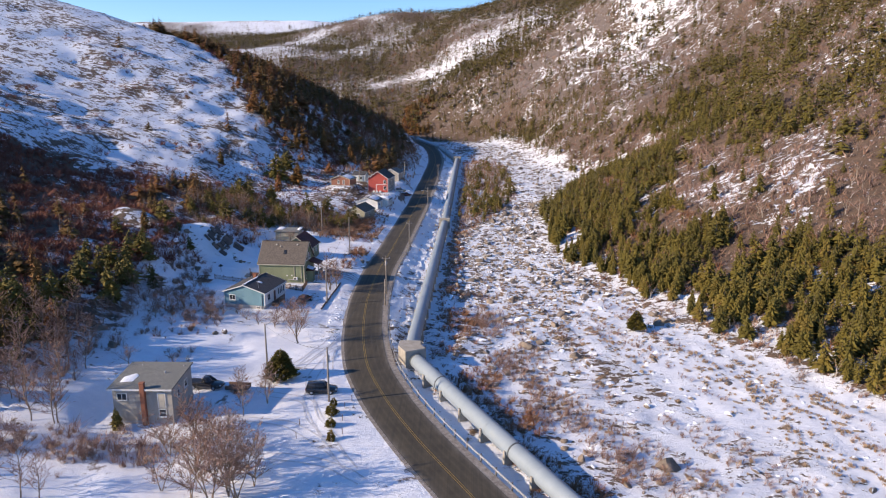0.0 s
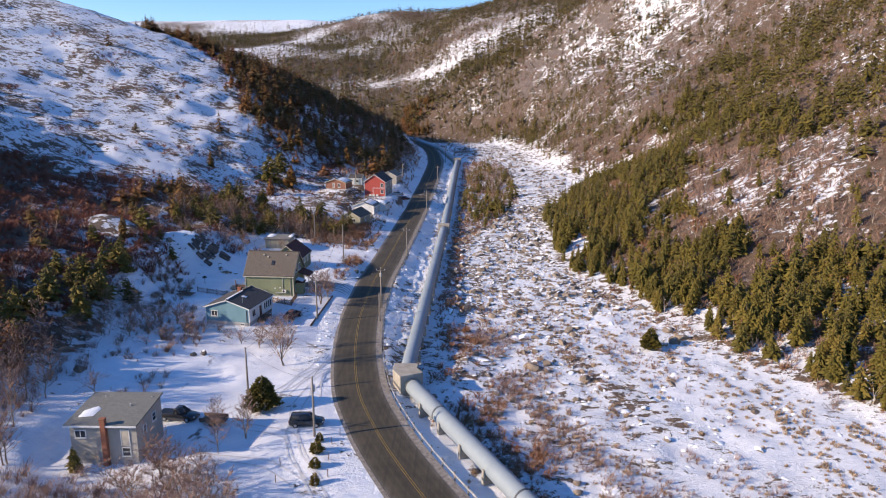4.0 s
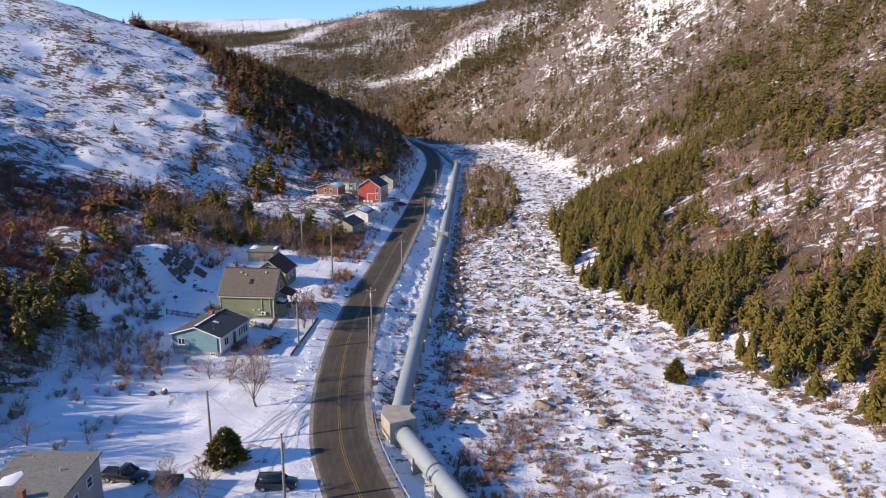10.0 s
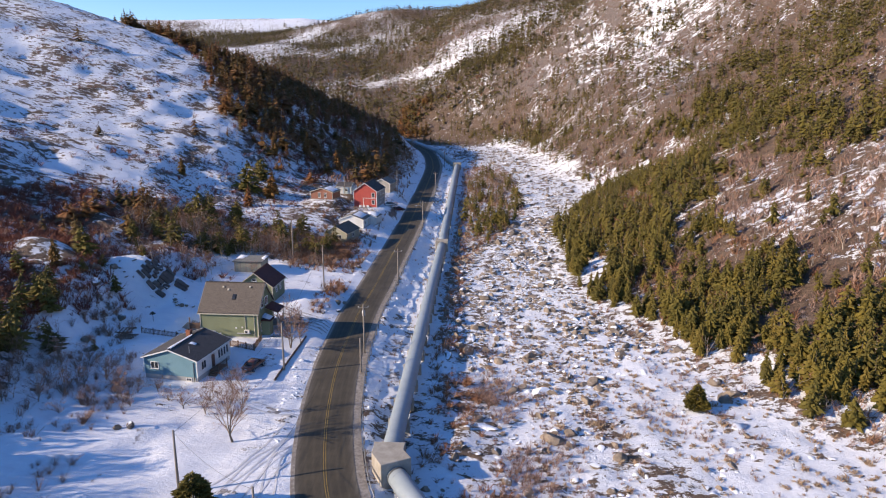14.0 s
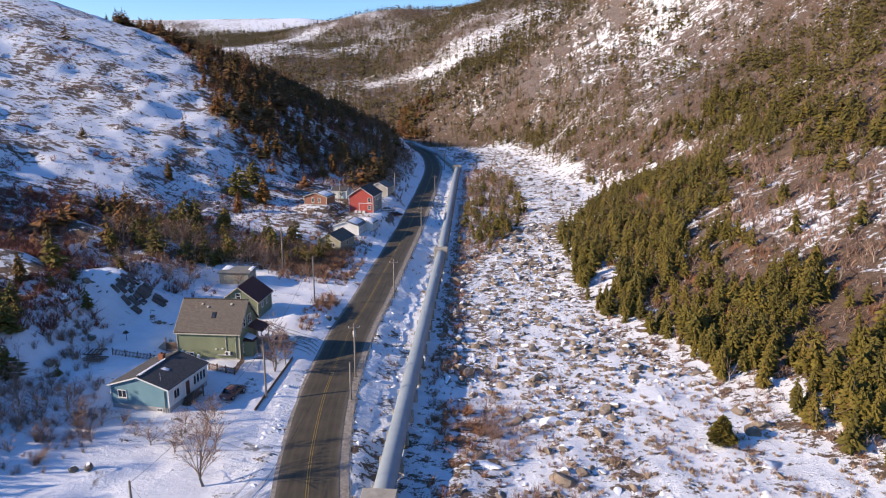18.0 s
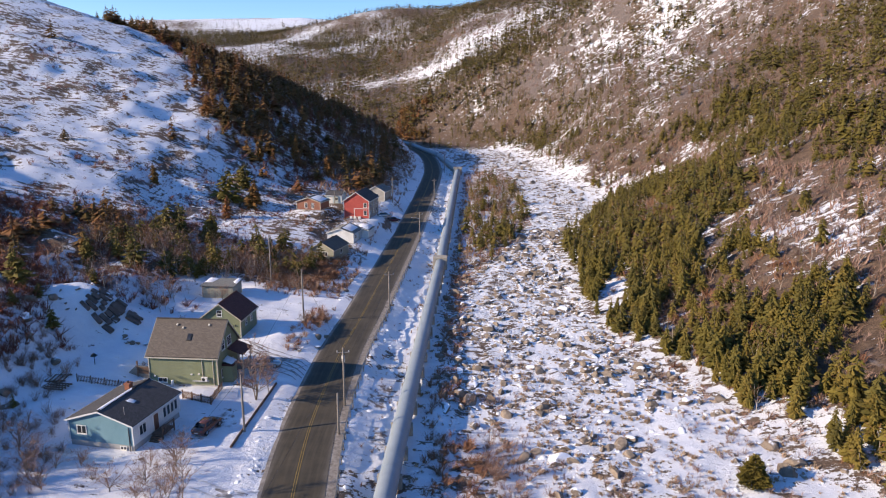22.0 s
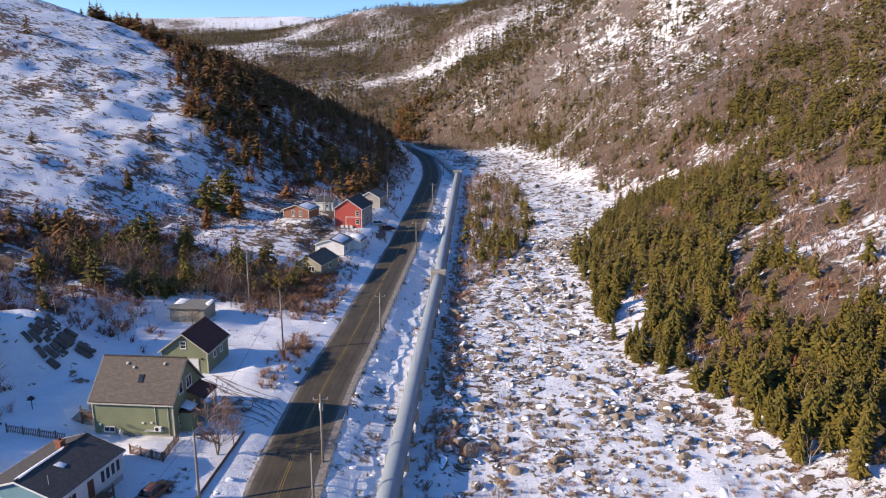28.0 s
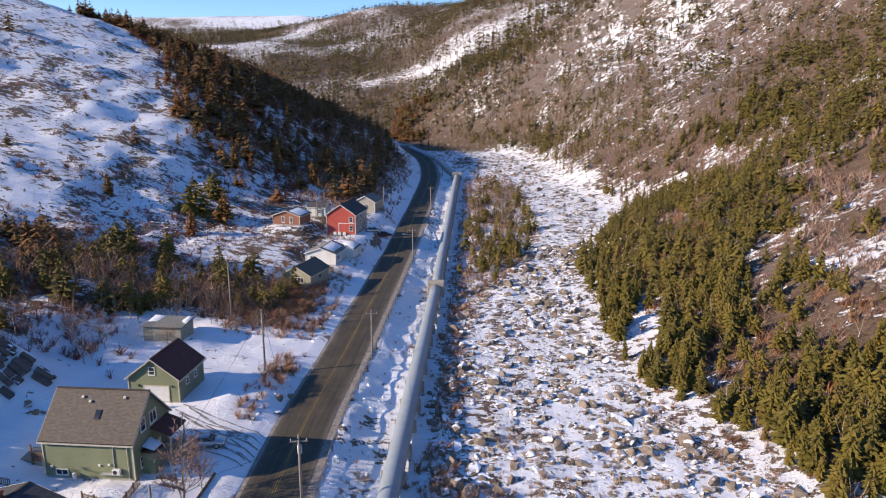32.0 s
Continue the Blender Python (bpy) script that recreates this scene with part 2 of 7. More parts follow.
NEEDLES = leaf_material("spruce_needles", [(0.0, (0.09, 0.073, 0.007)), (0.35, (0.13, 0.102, 0.008)), (0.7, (0.17, 0.126, 0.010)), (1.0, (0.205, 0.137, 0.018))], (0.055, 0.042, 0.008))
# Brown cast of the west slope's shade put into the colour, with some rust.
SHADE_RUST_NEEDLES = leaf_material("shade_rust_spruce_needles", [(0.0, (0.095, 0.066, 0.007)), (0.4, (0.16, 0.084, 0.01)), (0.7, (0.235, 0.098, 0.018)), (1.0, (0.31, 0.11, 0.033))], (0.088, 0.04, 0.009))
BARK = plain("grey_brown_bark", (0.1, 0.075, 0.06), (0.2, 0.16, 0.13), 3.0, 0.95)
TWIGS = leaf_material("bare_twigs", [(0.0, (0.22, 0.075, 0.034)), (0.4, (0.3, 0.13, 0.062)), (0.75, (0.35, 0.185, 0.1)), (1.0, (0.44, 0.31, 0.22))], (0.19, 0.095, 0.05))
# Darker copy of the bare twigs: the west slope's shade is in it.
SHADE_TWIGS = leaf_material("shade_red_brown_twigs", [(0.0, (0.16, 0.04, 0.022)), (0.5, (0.23, 0.072, 0.04)), (1.0, (0.33, 0.135, 0.082))], (0.125, 0.043, 0.025))
GREY_TWIGS = leaf_material("grey_brown_twigs", [(0.0, (0.25, 0.145, 0.1)), (0.5, (0.35, 0.215, 0.16)), (1.0, (0.46, 0.31, 0.25))], (0.17, 0.1, 0.07))
BARK_TAN = plain("tan_brown_bark", (0.16, 0.115, 0.08), (0.32, 0.25, 0.18), 3.0, 0.9)
BIRCH = plain("pale_birch_bark", (0.3, 0.25, 0.2), (0.5, 0.44, 0.38), 3.0, 0.9)
STRAW = leaf_material("dead_grass", [(0.0, (0.3, 0.2, 0.12)), (0.5, (0.41, 0.285, 0.175)), (1.0, (0.53, 0.41, 0.29))], (0.27, 0.175, 0.105))


def rock_material(name, a, b, lo, hi, amount):
    m, nt, bs = material(name, 0.9)
    geo = nt.nodes.new("ShaderNodeNewGeometry")
    n = noise_tex(nt, 1.1, 6.0, 0.7, geo.outputs["Position"])
    r = ramp(nt, n.outputs["Fac"], [(0.3, a), (0.7, b)])
    own = tint(nt)
    base = mix(nt, calc(nt, "MULTIPLY", own, 0.5), r.outputs[0], tuple(0.55 * x for x in a))
    c, f = snow_on(nt, base, lo, hi, calc(nt, "MULTIPLY_ADD", own, 0.5, amount - 0.25))
    nt.links.new(c, bs.inputs["Base Color"])
    n2 = noise_tex(nt, 6.0, 4.0, 0.7, geo.outputs["Position"])
    bump(nt, bs, n2.outputs["Fac"], 0.5, 0.06)
    return m


ROCK_RIVER = rock_material("river_boulder", (0.12, 0.092, 0.07), (0.38, 0.3, 0.225), 0.92, 1.04, 0.03)
ROCK_OUTCROP = rock_material("dark_slate_outcrop", (0.085, 0.06, 0.05), (0.21, 0.155, 0.13), 0.95, 1.08, 0.0)

# ---- terrain ----
def curve(xs, ys):
    """A smooth curve through a few stations (monotone cubic)."""
    xs, ys = np.array(xs, float), np.array(ys, float)
    h = np.diff(xs)
    d = np.diff(ys) / h
    m = np.zeros(len(xs))
    for i in range(1, len(xs) - 1):
        if d[i - 1] * d[i] > 0:
            w1, w2 = 2 * h[i] + h[i - 1], h[i] + 2 * h[i - 1]
            m[i] = (w1 + w2) / (w1 / d[i - 1] + w2 / d[i])
    m[0], m[-1] = d[0], d[-1]

    def at(t):
        t = np.clip(np.asarray(t, float), xs[0], xs[-1])
        i = np.clip(np.searchsorted(xs, t, side="right") - 1, 0, len(xs) - 2)
        u = (t - xs[i]) / h[i]
        return (2 * u**3 - 3 * u**2 + 1) * ys[i] + (u**3 - 2 * u**2 + u) * h[i] * m[i] + (3 * u**2 - 2 * u**3) * ys[i + 1] + (u**3 - u**2) * h[i] * m[i + 1]
    return at


ROAD_X = curve([-400, 0, 40, 60, 70, 80, 92, 105, 125, 140, 160, 181, 207, 242, 291, 363, 400, 423, 459, 500, 560, 650, 900],
               [260, 46, 17.5, 5.6, -0.1, -5.7, -11.4, -15.9, -19.2, -20.4, -20.75, -19.9, -19.0, -17.7, -16.4, -15.1, -17.3, -20.7, -30.5, -48, -84, -150, -330])
ROAD_Z = curve([-400, 0, 90, 125, 180, 256, 339, 400, 460, 560, 900], [-6, 0.4, 1.9, 2.7, 3.7, 5.8, 9.6, 13, 16.5, 21, 40])
PIPE_PTS = [Vector((75, -40, -1.6)), Vector((29, 35, 0.2)), Vector((-8.9, 107.5, 2.5)), Vector((-6.2, 224, 3.9)), Vector((-3.3, 368, 12.6)), Vector((-14, 421, 15.2)), Vector((-32, 470, 17.6)), Vector((-62, 520, 19.5))]
PIPE_X = curve([p.y for p in PIPE_PTS], [p.x for p in PIPE_PTS])
RIVER_L = curve([-400, 0, 60, 100, 125, 160, 190, 220, 245, 266, 302, 353, 387, 412, 451, 470, 510, 560, 650, 900], [330, 62, 27, 6, 2.5, -1.5, -1.5, 3, 13, 19, 22, 20, 13.6, 5.5, -4, -14, -40, -74, -140, -320])
RIVER_R = curve([-400, 0, 60, 100, 131, 154, 167, 185, 195, 216, 240, 253, 276, 309, 321, 341, 371, 433, 453, 480, 515, 560, 650, 900], [420, 105, 78, 62, 46, 37, 31, 26.5, 25.5, 26.5, 27, 31, 42, 52, 52, 46, 38.6, 33, 26, 8, -22, -58, -128, -300])
# upper edge of the spruce stand across the river, lower edge of the forest above it
STAND_TOP = curve([-400, 78, 110, 130, 150, 176, 196, 215, 229, 261, 311, 340, 900], [300, 118, 104, 88, 72, 63, 60, 65, 76, 75, 63, 47, 40])
FOREST_FOOT = curve([-400, 78, 130, 150, 176, 200, 215, 231, 250, 310, 336, 389, 900], [310, 132, 102, 93, 92, 97, 92, 87, 82, 88, 78, 70, 66])
RIVER_Z = curve([-400, 0, 110, 130, 170, 216, 240, 290, 340, 379, 460, 560, 900], [-4, -1.2, -0.5, -0.3, 0.9, 2.5, 3.7, 7.0, 9.5, 11.2, 15.0, 19.5, 40])
STATIONS = [-300, 60, 110, 150, 190, 230, 270, 320, 380, 440, 520, 600]
# Unseen hill west of -120 before y 190: heights chosen to shade the slope.
LEFT = {  # distance west: heights at the stations
    -1200: [70, 70, 72, 75, 75, 82, 100, 130, 135, 130, 120, 90],
    -420: [60, 62, 64, 68, 70, 78, 94, 112, 118, 115, 100, 60],
    -300: [52, 56, 62, 70, 74, 77, 86, 104, 112, 106, 88, 52],
    -230: [43, 48, 54, 62, 66, 67, 72, 86, 100, 92, 72, 46],
    -185: [35, 40, 46, 54, 55, 55, 59, 74, 86.5, 80, 58, 42],
    -150: [26, 30, 35, 41, 41, 42, 47, 64, 74.5, 68, 48, 38],
    -120: [16, 19, 22, 26, 26, 30, 38.5, 54, 63.5, 58, 40, 34],
    -98: [9, 12.5, 16, 20, 18.5, 24, 33, 46, 54, 50, 34, 31],
    -78: [5, 8.5, 12, 15.5, 13.5, 16, 24.5, 35, 41, 42, 29, 28],
    -67: [4, 6.5, 9, 11.5, 11.8, 12.5, 19.5, 29, 36, 38, 27, 27],
    -60: [3, 4.6, 6, 6.8, 9.2, 11.5, 16.5, 22, 31, 34, 25, 26],
    -46: [2, 2.6, 4, 5.2, 7.0, 10, 13.5, 18.5, 24, 27, 22, 25],
    -37: [1.2, 2.0, 3, 4.4, 5.4, 8.4, 11.5, 15, 19.5, 22.5, 20, 24],
    -30: [1, 1.9, 2.8, 4.0, 4.9, 7.2, 10, 12.5, 16, 18, 19, 23],
}
LEFT = {x: curve(STATIONS, z) for x, z in LEFT.items()}
RISE_D = [0, 6, 14, 25, 45, 60, 75, 95, 110, 150, 250, 500, 1500]
RISE_Z = [0.6, 2.2, 4.6, 9, 19, 26.5, 35, 46, 56, 80, 122, 172, 220]
STEEP = curve([-400, 60, 220, 270, 310, 370, 420, 490, 546, 640], [0.85, 0.9, 1.0, 1.25, 1.45, 1.35, 1.55, 1.6, 1.4, 0.85])
FAR_Y = [500, 570, 650, 750, 850, 950, 1040, 1090, 1180, 1330, 1450, 4500]
FAR = {
    -2500: [60, 70, 85, 100, 115, 125, 135, 140, 150, 170, 175, 170],
    -900: [45, 50, 62, 80, 96, 112, 124, 132, 146, 180, 188, 178],
    -520: [35, 36, 46, 66, 90, 110, 122, 130, 148, 186, 195, 184],
    -300: [26, 28, 38, 62, 90, 114, 127, 136, 150, 188, 197, 186],
    -200: [22, 26, 38, 64, 90, 111, 134, 156, 157, 180, 190, 182],
    -150: [21, 26, 39, 66, 92, 114, 142, 167, 165, 178, 190, 180],
    -100: [20, 27, 43, 70, 97, 123, 150, 171, 168, 170, 180, 175],
    -60: [20, 31, 49, 84, 112, 136, 156, 172, 168, 165, 170, 165],
    -25: [36, 48, 68, 107, 130, 148, 163, 173, 168, 165, 165, 160],
    0: [54, 66, 88, 120, 144, 159, 166, 173, 168, 165, 162, 158],
    60: [88, 102, 119, 142, 162, 173, 178, 180, 170, 165, 160, 158],
    140: [116, 127, 140, 158, 174, 184, 189, 190, 174, 170, 166, 160],
    300: [150, 160, 168, 176, 182, 186, 189, 190, 187, 180, 176, 170],
    900: [205, 208, 210, 210, 210, 208, 206, 205, 200, 195, 190, 180],
    2500: [230, 230, 230, 230, 225, 220, 214, 210, 206, 200, 196, 190],
}
FAR = {x: curve(FAR_Y, z) for x, z in FAR.items()}
# level places under the buildings: x, y, radius, height
PADS = [(-43, 86, 8, 2.0), (-42.6, 132.5, 7.5, 3.9), (-40, 149, 8, 4.4), (-41, 166, 7, 5.3), (-48.5, 184.5, 6, 6.3), (-31.5, 255, 8, 10.4), (-32.5, 235, 6.5, 7.3),
        (-33.5, 219, 6, 6.4), (-45, 251.5, 6, 13.2), (-40.5, 265, 4.5, 13.0), (-30, 285, 6, 11.0), (-25, 97, 9, 2.2), (-31, 153, 4.5, 4.2)]


def smooth(a, b, t):
    u = np.clip((t - a) / (b - a), 0, 1)
    return u * u * (3 - 2 * u)


def hash_grid(ix, iy, seed):
    h = (ix * 374761393 + iy * 668265263 + seed * 974634177) & 0xFFFFFFFF
    h = ((h ^ (h >> 13)) * 1274126177) & 0xFFFFFFFF
    return ((h ^ (h >> 16)) & 0xFFFF) / 65535.0


def value_noise(x, y, seed=0):
    ix, iy = np.floor(x).astype(np.int64), np.floor(y).astype(np.int64)
    fx, fy = x - ix, y - iy
    fx, fy = fx * fx * (3 - 2 * fx), fy * fy * (3 - 2 * fy)
    a, b = hash_grid(ix, iy, seed), hash_grid(ix + 1, iy, seed)
    c, d = hash_grid(ix, iy + 1, seed), hash_grid(ix + 1, iy + 1, seed)
    return (a * (1 - fx) + b * fx) * (1 - fy) + (c * (1 - fx) + d * fx) * fy


def fbm(x, y, scale, octaves=4, seed=0, gain=0.5):
    s, amp, tot = 0.0, 1.0, 0.0
    for k in range(octaves):
        s = s + amp * (value_noise(x / scale * 2**k, y / scale * 2**k, seed + 17 * k) - 0.5)
        tot += amp
        amp *= gain
    return s / tot * 2


def row_height(xs, y):
    """Heights of the bare landform along one line across the valley."""
    rx, rz = float(ROAD_X(y)), float(ROAD_Z(y))
    px = max(float(PIPE_X(y)), rx + 7.5) if y < 540 else rx + 9
    pz = float(np.interp(y, [p.y for p in PIPE_PTS], [p.z for p in PIPE_PTS])) - 1.5
    rl, rr, vz = float(RIVER_L(y)), float(RIVER_R(y)), float(RIVER_Z(y))
    rl = max(rl, px + 5.5)
    rr = max(rr, rl + 8)
    k = float(STEEP(y))
    px_list, pz_list = [], []
    for x, f in LEFT.items():
        if x < rx - 9:
            px_list.append(x)
            pz_list.append(float(f(y)))
    px_list += [rx - 4.6, rx + 4.6, min(rx + 7.2, px - 2.0), px - 1.9, px + 2.2, rl - 1.0, rl + 2.5, (rl + rr) / 2, rr - 3]
    pz_list += [rz, rz - 0.05, min(pz + 0.15, rz - 1.3), pz, pz - 0.3, min(vz + 0.8, pz - 0.2), vz, vz - 0.15, vz + 0.1]
    for d, z in zip(RISE_D, RISE_Z):
        px_list.append(rr + d)
        pz_list.append(vz + k * z)
    near = np.interp(xs, px_list, pz_list)
    f = float(smooth(500, 610, y))
    if f <= 0:
        return near
    far = np.interp(xs, list(FAR), [float(g(y)) for g in FAR.values()])
    return near * (1 - f) + far * f


def spaced(lo, dense_lo, dense_hi, hi, step, grow):
    v = list(np.arange(dense_lo, dense_hi + 0.01, step))
    s = step
    while v[-1] < hi:
        s *= grow
        v.append(v[-1] + s)
    s = step
    while v[0] > lo:
        s *= grow
        v.insert(0, v[0] - s)
    return np.array(v)


GX = spaced(-4000, -68, 66, 4000, 1.35, 1.02)
GY = spaced(-900, 64, 250, 4500, 1.35, 1.018)
XX, YY = np.meshgrid(GX, GY)
ZZ = np.stack([row_height(GX, float(y)) for y in GY])
# soften the kinks between the lines, less and less away from the valley floor
for _ in range(2):
    pad = np.pad(ZZ, ((0, 0), (1, 1)), mode="edge")
    ZZ = 0.25 * pad[:, :-2] + 0.5 * ZZ + 0.25 * pad[:, 2:]
DR = XX - ROAD_X(YY)                    # across the road
DV = XX - RIVER_R(YY)                   # beyond the river
IN_RIVER = smooth(0, 4, XX - RIVER_L(YY)) * smooth(2, -3, DV) * smooth(485, 462, YY)
HILL_L = smooth(-48, -75, XX) * smooth(640, 500, YY)
YARD = smooth(-66, -50, XX + 10 * smooth(124, 136, YY) * smooth(180, 170, YY)) * smooth(-6, -9, DR) * smooth(215, 195, YY)
HILL_R = smooth(2, 18, DV)
FARAWAY = smooth(480, 620, YY)
rough = 0.16 + (1.5 * HILL_L + 1.9 * HILL_R) * (1 - FARAWAY)
ZZ = ZZ + 9.0 * np.exp(-((DV - 46) / 24) ** 2) * smooth(300, 335, YY) * smooth(520, 460, YY)
ZZ = ZZ + 5.0 * FARAWAY * fbm(XX, YY, 150.0, 3, 5) + 1.6 * FARAWAY * fbm(XX, YY, 30.0, 3, 6)
ZZ = ZZ + rough * fbm(XX, YY, 26.0, 5, 3, 0.55) * smooth(5.0, 9.0, np.abs(DR))
ZZ = ZZ + (0.5 * HILL_L + 0.5 * HILL_R) * np.abs(fbm(XX, YY, 9.0, 3, 9)) * 1.6
ZZ = ZZ + HILL_L * smooth(500, 450, YY) * (1.25 * fbm(XX, YY, 8.5, 3, 15) - 1.4 * np.abs(fbm(XX, YY, 13.0, 2, 17)) + 0.6 * fbm(XX, YY, 5.0, 2, 16))
ZZ = ZZ + IN_RIVER * (0.75 * np.abs(fbm(XX, YY, 5.0, 3, 21)) + 0.25 * fbm(XX, YY, 1.9, 2, 23))
ZZ = ZZ + 0.42 * YARD * fbm(XX, YY, 3.6, 3, 33) * smooth(-6.5, -9, DR)
bank_zone = smooth(4.2, 5.5, DR) * smooth(1.5, -1, XX - RIVER_L(YY))
ZZ = ZZ + bank_zone * (0.55 * fbm(XX, YY, 3.2, 3, 31) + 0.2 * fbm(XX, YY, 1.6, 1, 32))
ZZ = ZZ + HILL_R * smooth(300, 345, YY) * (1 - FARAWAY) * (2.6 * np.abs(fbm(XX, YY, 17, 3, 19)) - 0.5)
ZZ = ZZ + 0.6 * np.exp(-((DR - 5.75) / 0.75) ** 2) * (0.75 + 0.6 * fbm(XX, YY, 5, 3, 42)) * smooth(470, 400, YY)
# snow ploughed up along the west edge of the road
ZZ = ZZ + 0.55 * np.exp(-((DR + 5.3) / 0.8) ** 2) * (0.55 + 0.7 * fbm(XX, YY, 7, 3, 41)) * smooth(96, 112, YY) * smooth(470, 400, YY)
# knolls: an outcrop behind the gardens, a drift beside the drive, a mound by the road
for kx, ky, ax, ay, kz in ((-61.5, 162.4, 6.6, 4.6, 5.0), (-77, 156.5, 7.5, 4.5, 3.6), (-84, 191, 7, 5, 3.0), (-32.3, 165.4, 3.8, 4.2, 1.7), (-27.6, 168, 2.4, 4, 1.6), (-68, 152, 5, 5, 1.6), (-67, 138, 4, 6, 1.2)):
    ZZ = ZZ + kz * np.exp(-((XX - kx) / ax) ** 2 - ((YY - ky) / ay) ** 2)
for kx, ky, r, kz in PADS:
    w = smooth(r * 1.45, r * 0.85, np.hypot(XX - kx, YY - ky)) * smooth(-4.4, -6.5, DR)
    ZZ = ZZ * (1 - w) + (kz + 0.12 * fbm(XX, YY, 4.0, 2, 51)) * w
for kx, ky, ax, ay, kz in ((-37.4, 142.3, 2.0, 1.1, 0.75), (-46.0, 143.6, 2.2, 1.0, 0.35), (-41.0, 112.4, 1.8, 1.3, 0.7), (-38.6, 115.2, 1.5, 1.0, 0.4)):
    ZZ = ZZ + kz * np.exp(-((XX - kx) / ax) ** 2 - ((YY - ky) / ay) ** 2)
road_w = smooth(5.2, 4.0, np.abs(DR)) * smooth(600, 565, YY)
ZZ = ZZ * (1 - road_w) + (ROAD_Z(YY) - 0.22) * road_w


def height(x, y):
    """The ground's height at a place, or at many."""
    x, y = np.asarray(x, float), np.asarray(y, float)
    i = np.clip(np.searchsorted(GX, x) - 1, 0, len(GX) - 2)
    j = np.clip(np.searchsorted(GY, y) - 1, 0, len(GY) - 2)
    u, v = (x - GX[i]) / (GX[i + 1] - GX[i]), (y - GY[j]) / (GY[j + 1] - GY[j])
    return (ZZ[j, i] * (1 - u) + ZZ[j, i + 1] * u) * (1 - v) + (ZZ[j + 1, i] * (1 - u) + ZZ[j + 1, i + 1] * u) * v


def mesh_from(name, verts, faces, mats, index=None, flat=False, attrs=None):
    """A mesh from arrays of corners and of triangles or quads."""
    me = bpy.data.meshes.new(name)
    verts, faces = np.asarray(verts, np.float32), np.asarray(faces, np.int32)
    n = faces.shape[1]
    me.vertices.add(len(verts))
    me.vertices.foreach_set("co", verts.ravel())
    me.loops.add(faces.size)
    me.loops.foreach_set("vertex_index", faces.ravel())
    me.polygons.add(len(faces))
    me.polygons.foreach_set("loop_start", np.arange(0, faces.size, n, dtype=np.int32))
    me.polygons.foreach_set("use_smooth", np.full(len(faces), not flat))
    for m in mats:
        me.materials.append(m)
    if index is not None:
        me.polygons.foreach_set("material_index", np.asarray(index, np.int32))
    for key, values in (attrs or {}).items():
        a = me.attributes.new(key, "FLOAT", "POINT")
        a.data.foreach_set("value", np.asarray(values, np.float32))
    me.update(calc_edges=True)
    return me


ny, nx = XX.shape
idx = np.arange(nx * ny).reshape(ny, nx)
quads = np.stack([idx[:-1, :-1], idx[:-1, 1:], idx[1:, 1:], idx[1:, :-1]], -1).reshape(-1, 4)
# how much heath and rock shows through the snow
gz = np.gradient(ZZ, GX, axis=1)
slope = np.abs(gz)
HEATH_R = smooth(0, 6, DV)
HEATH = 0.42 + (0.32 - 0.16 * HILL_L) * fbm(XX, YY, 22, 4, 61)
HEATH = HEATH * (1 - HEATH_R) + HEATH_R * (0.71 - (0.1 - 0.34 * fbm(XX, YY, 7, 3, 74)) * smooth(-6, 3, XX - STAND_TOP(YY)) * smooth(6, -4, XX - FOREST_FOOT(YY)) * smooth(350, 320, YY) - 0.4 * smooth(16, 5, DV) - 0.14 * np.exp(-((XX - 66) / 40) ** 2 - ((YY - 490) / 50) ** 2) + 0.24 * fbm(XX, YY, 9, 3, 63) + 0.26 * fbm(XX, YY, 26, 3, 64) - 0.07 * smooth(330, 390, YY) * smooth(8, 30, DV))
low_left = HILL_L * smooth(7, -7, YY - 244 - 0.366 * XX + 14 * fbm(XX, YY, 24, 3, 66))
scree = smooth(-120, -104, XX) * smooth(-12, -20, DR) * smooth(210, 224, YY) * smooth(345, 318, YY)
HEATH = HEATH - (0.02 - 0.34 * fbm(XX, YY, 5, 3, 76)) * scree + (0.04 + 0.45 * fbm(XX, YY, 9, 3, 70) + 0.2 * smooth(-80, -92, XX)) * low_left - (0.05 - 0.34 * fbm(XX, YY, 6, 3, 72)) * HILL_L * (1 - low_left) + 0.05 * HILL_L * smooth(-120, -90, XX) * smooth(280, 320, YY)
HEATH = HEATH * (1 - YARD) + YARD * (-0.06 + 0.3 * fbm(XX, YY, 20, 2, 65) + 0.2 * fbm(XX, YY, 4, 2, 62))
HEATH = HEATH * (1 - IN_RIVER) + IN_RIVER * (0.24 + 0.15 * fbm(XX, YY, 14, 3, 67) + 0.3 * fbm((XX - RIVER_L(YY)) / (RIVER_R(YY) - RIVER_L(YY)) * 45, YY / 7, 2.6, 3, 68) + 0.08 * smooth(150, 175, YY))
HEATH = np.where(bank_zone > 0.5, 0.18 + 0.16 * smooth(4, 9, XX - PIPE_X(YY)) + 0.35 * fbm(XX, YY, 12, 3, 69), HEATH)
verge = smooth(-12, -9, DR) * smooth(-3, -4, DR) * smooth(470, 430, YY)
HEATH = HEATH * (1 - verge) + verge * (0.12 + 0.25 * fbm(XX, YY, 8, 3, 75))
woods = smooth(-80, -70, XX) * smooth(-9, -12, DR) * smooth(187, 195, YY) * smooth(226, 210, YY)
HEATH = HEATH * (1 - woods) + woods * (0.44 + 0.3 * fbm(XX, YY, 10, 3, 77))
# open snowfields on the far hill
def strip(x0, y0, x1, y1, w):
    """1 along a strip between two places, falling off over w metres."""
    u = np.clip(((XX - x0) * (x1 - x0) + (YY - y0) * (y1 - y0)) / ((x1 - x0) ** 2 + (y1 - y0) ** 2), 0, 1)
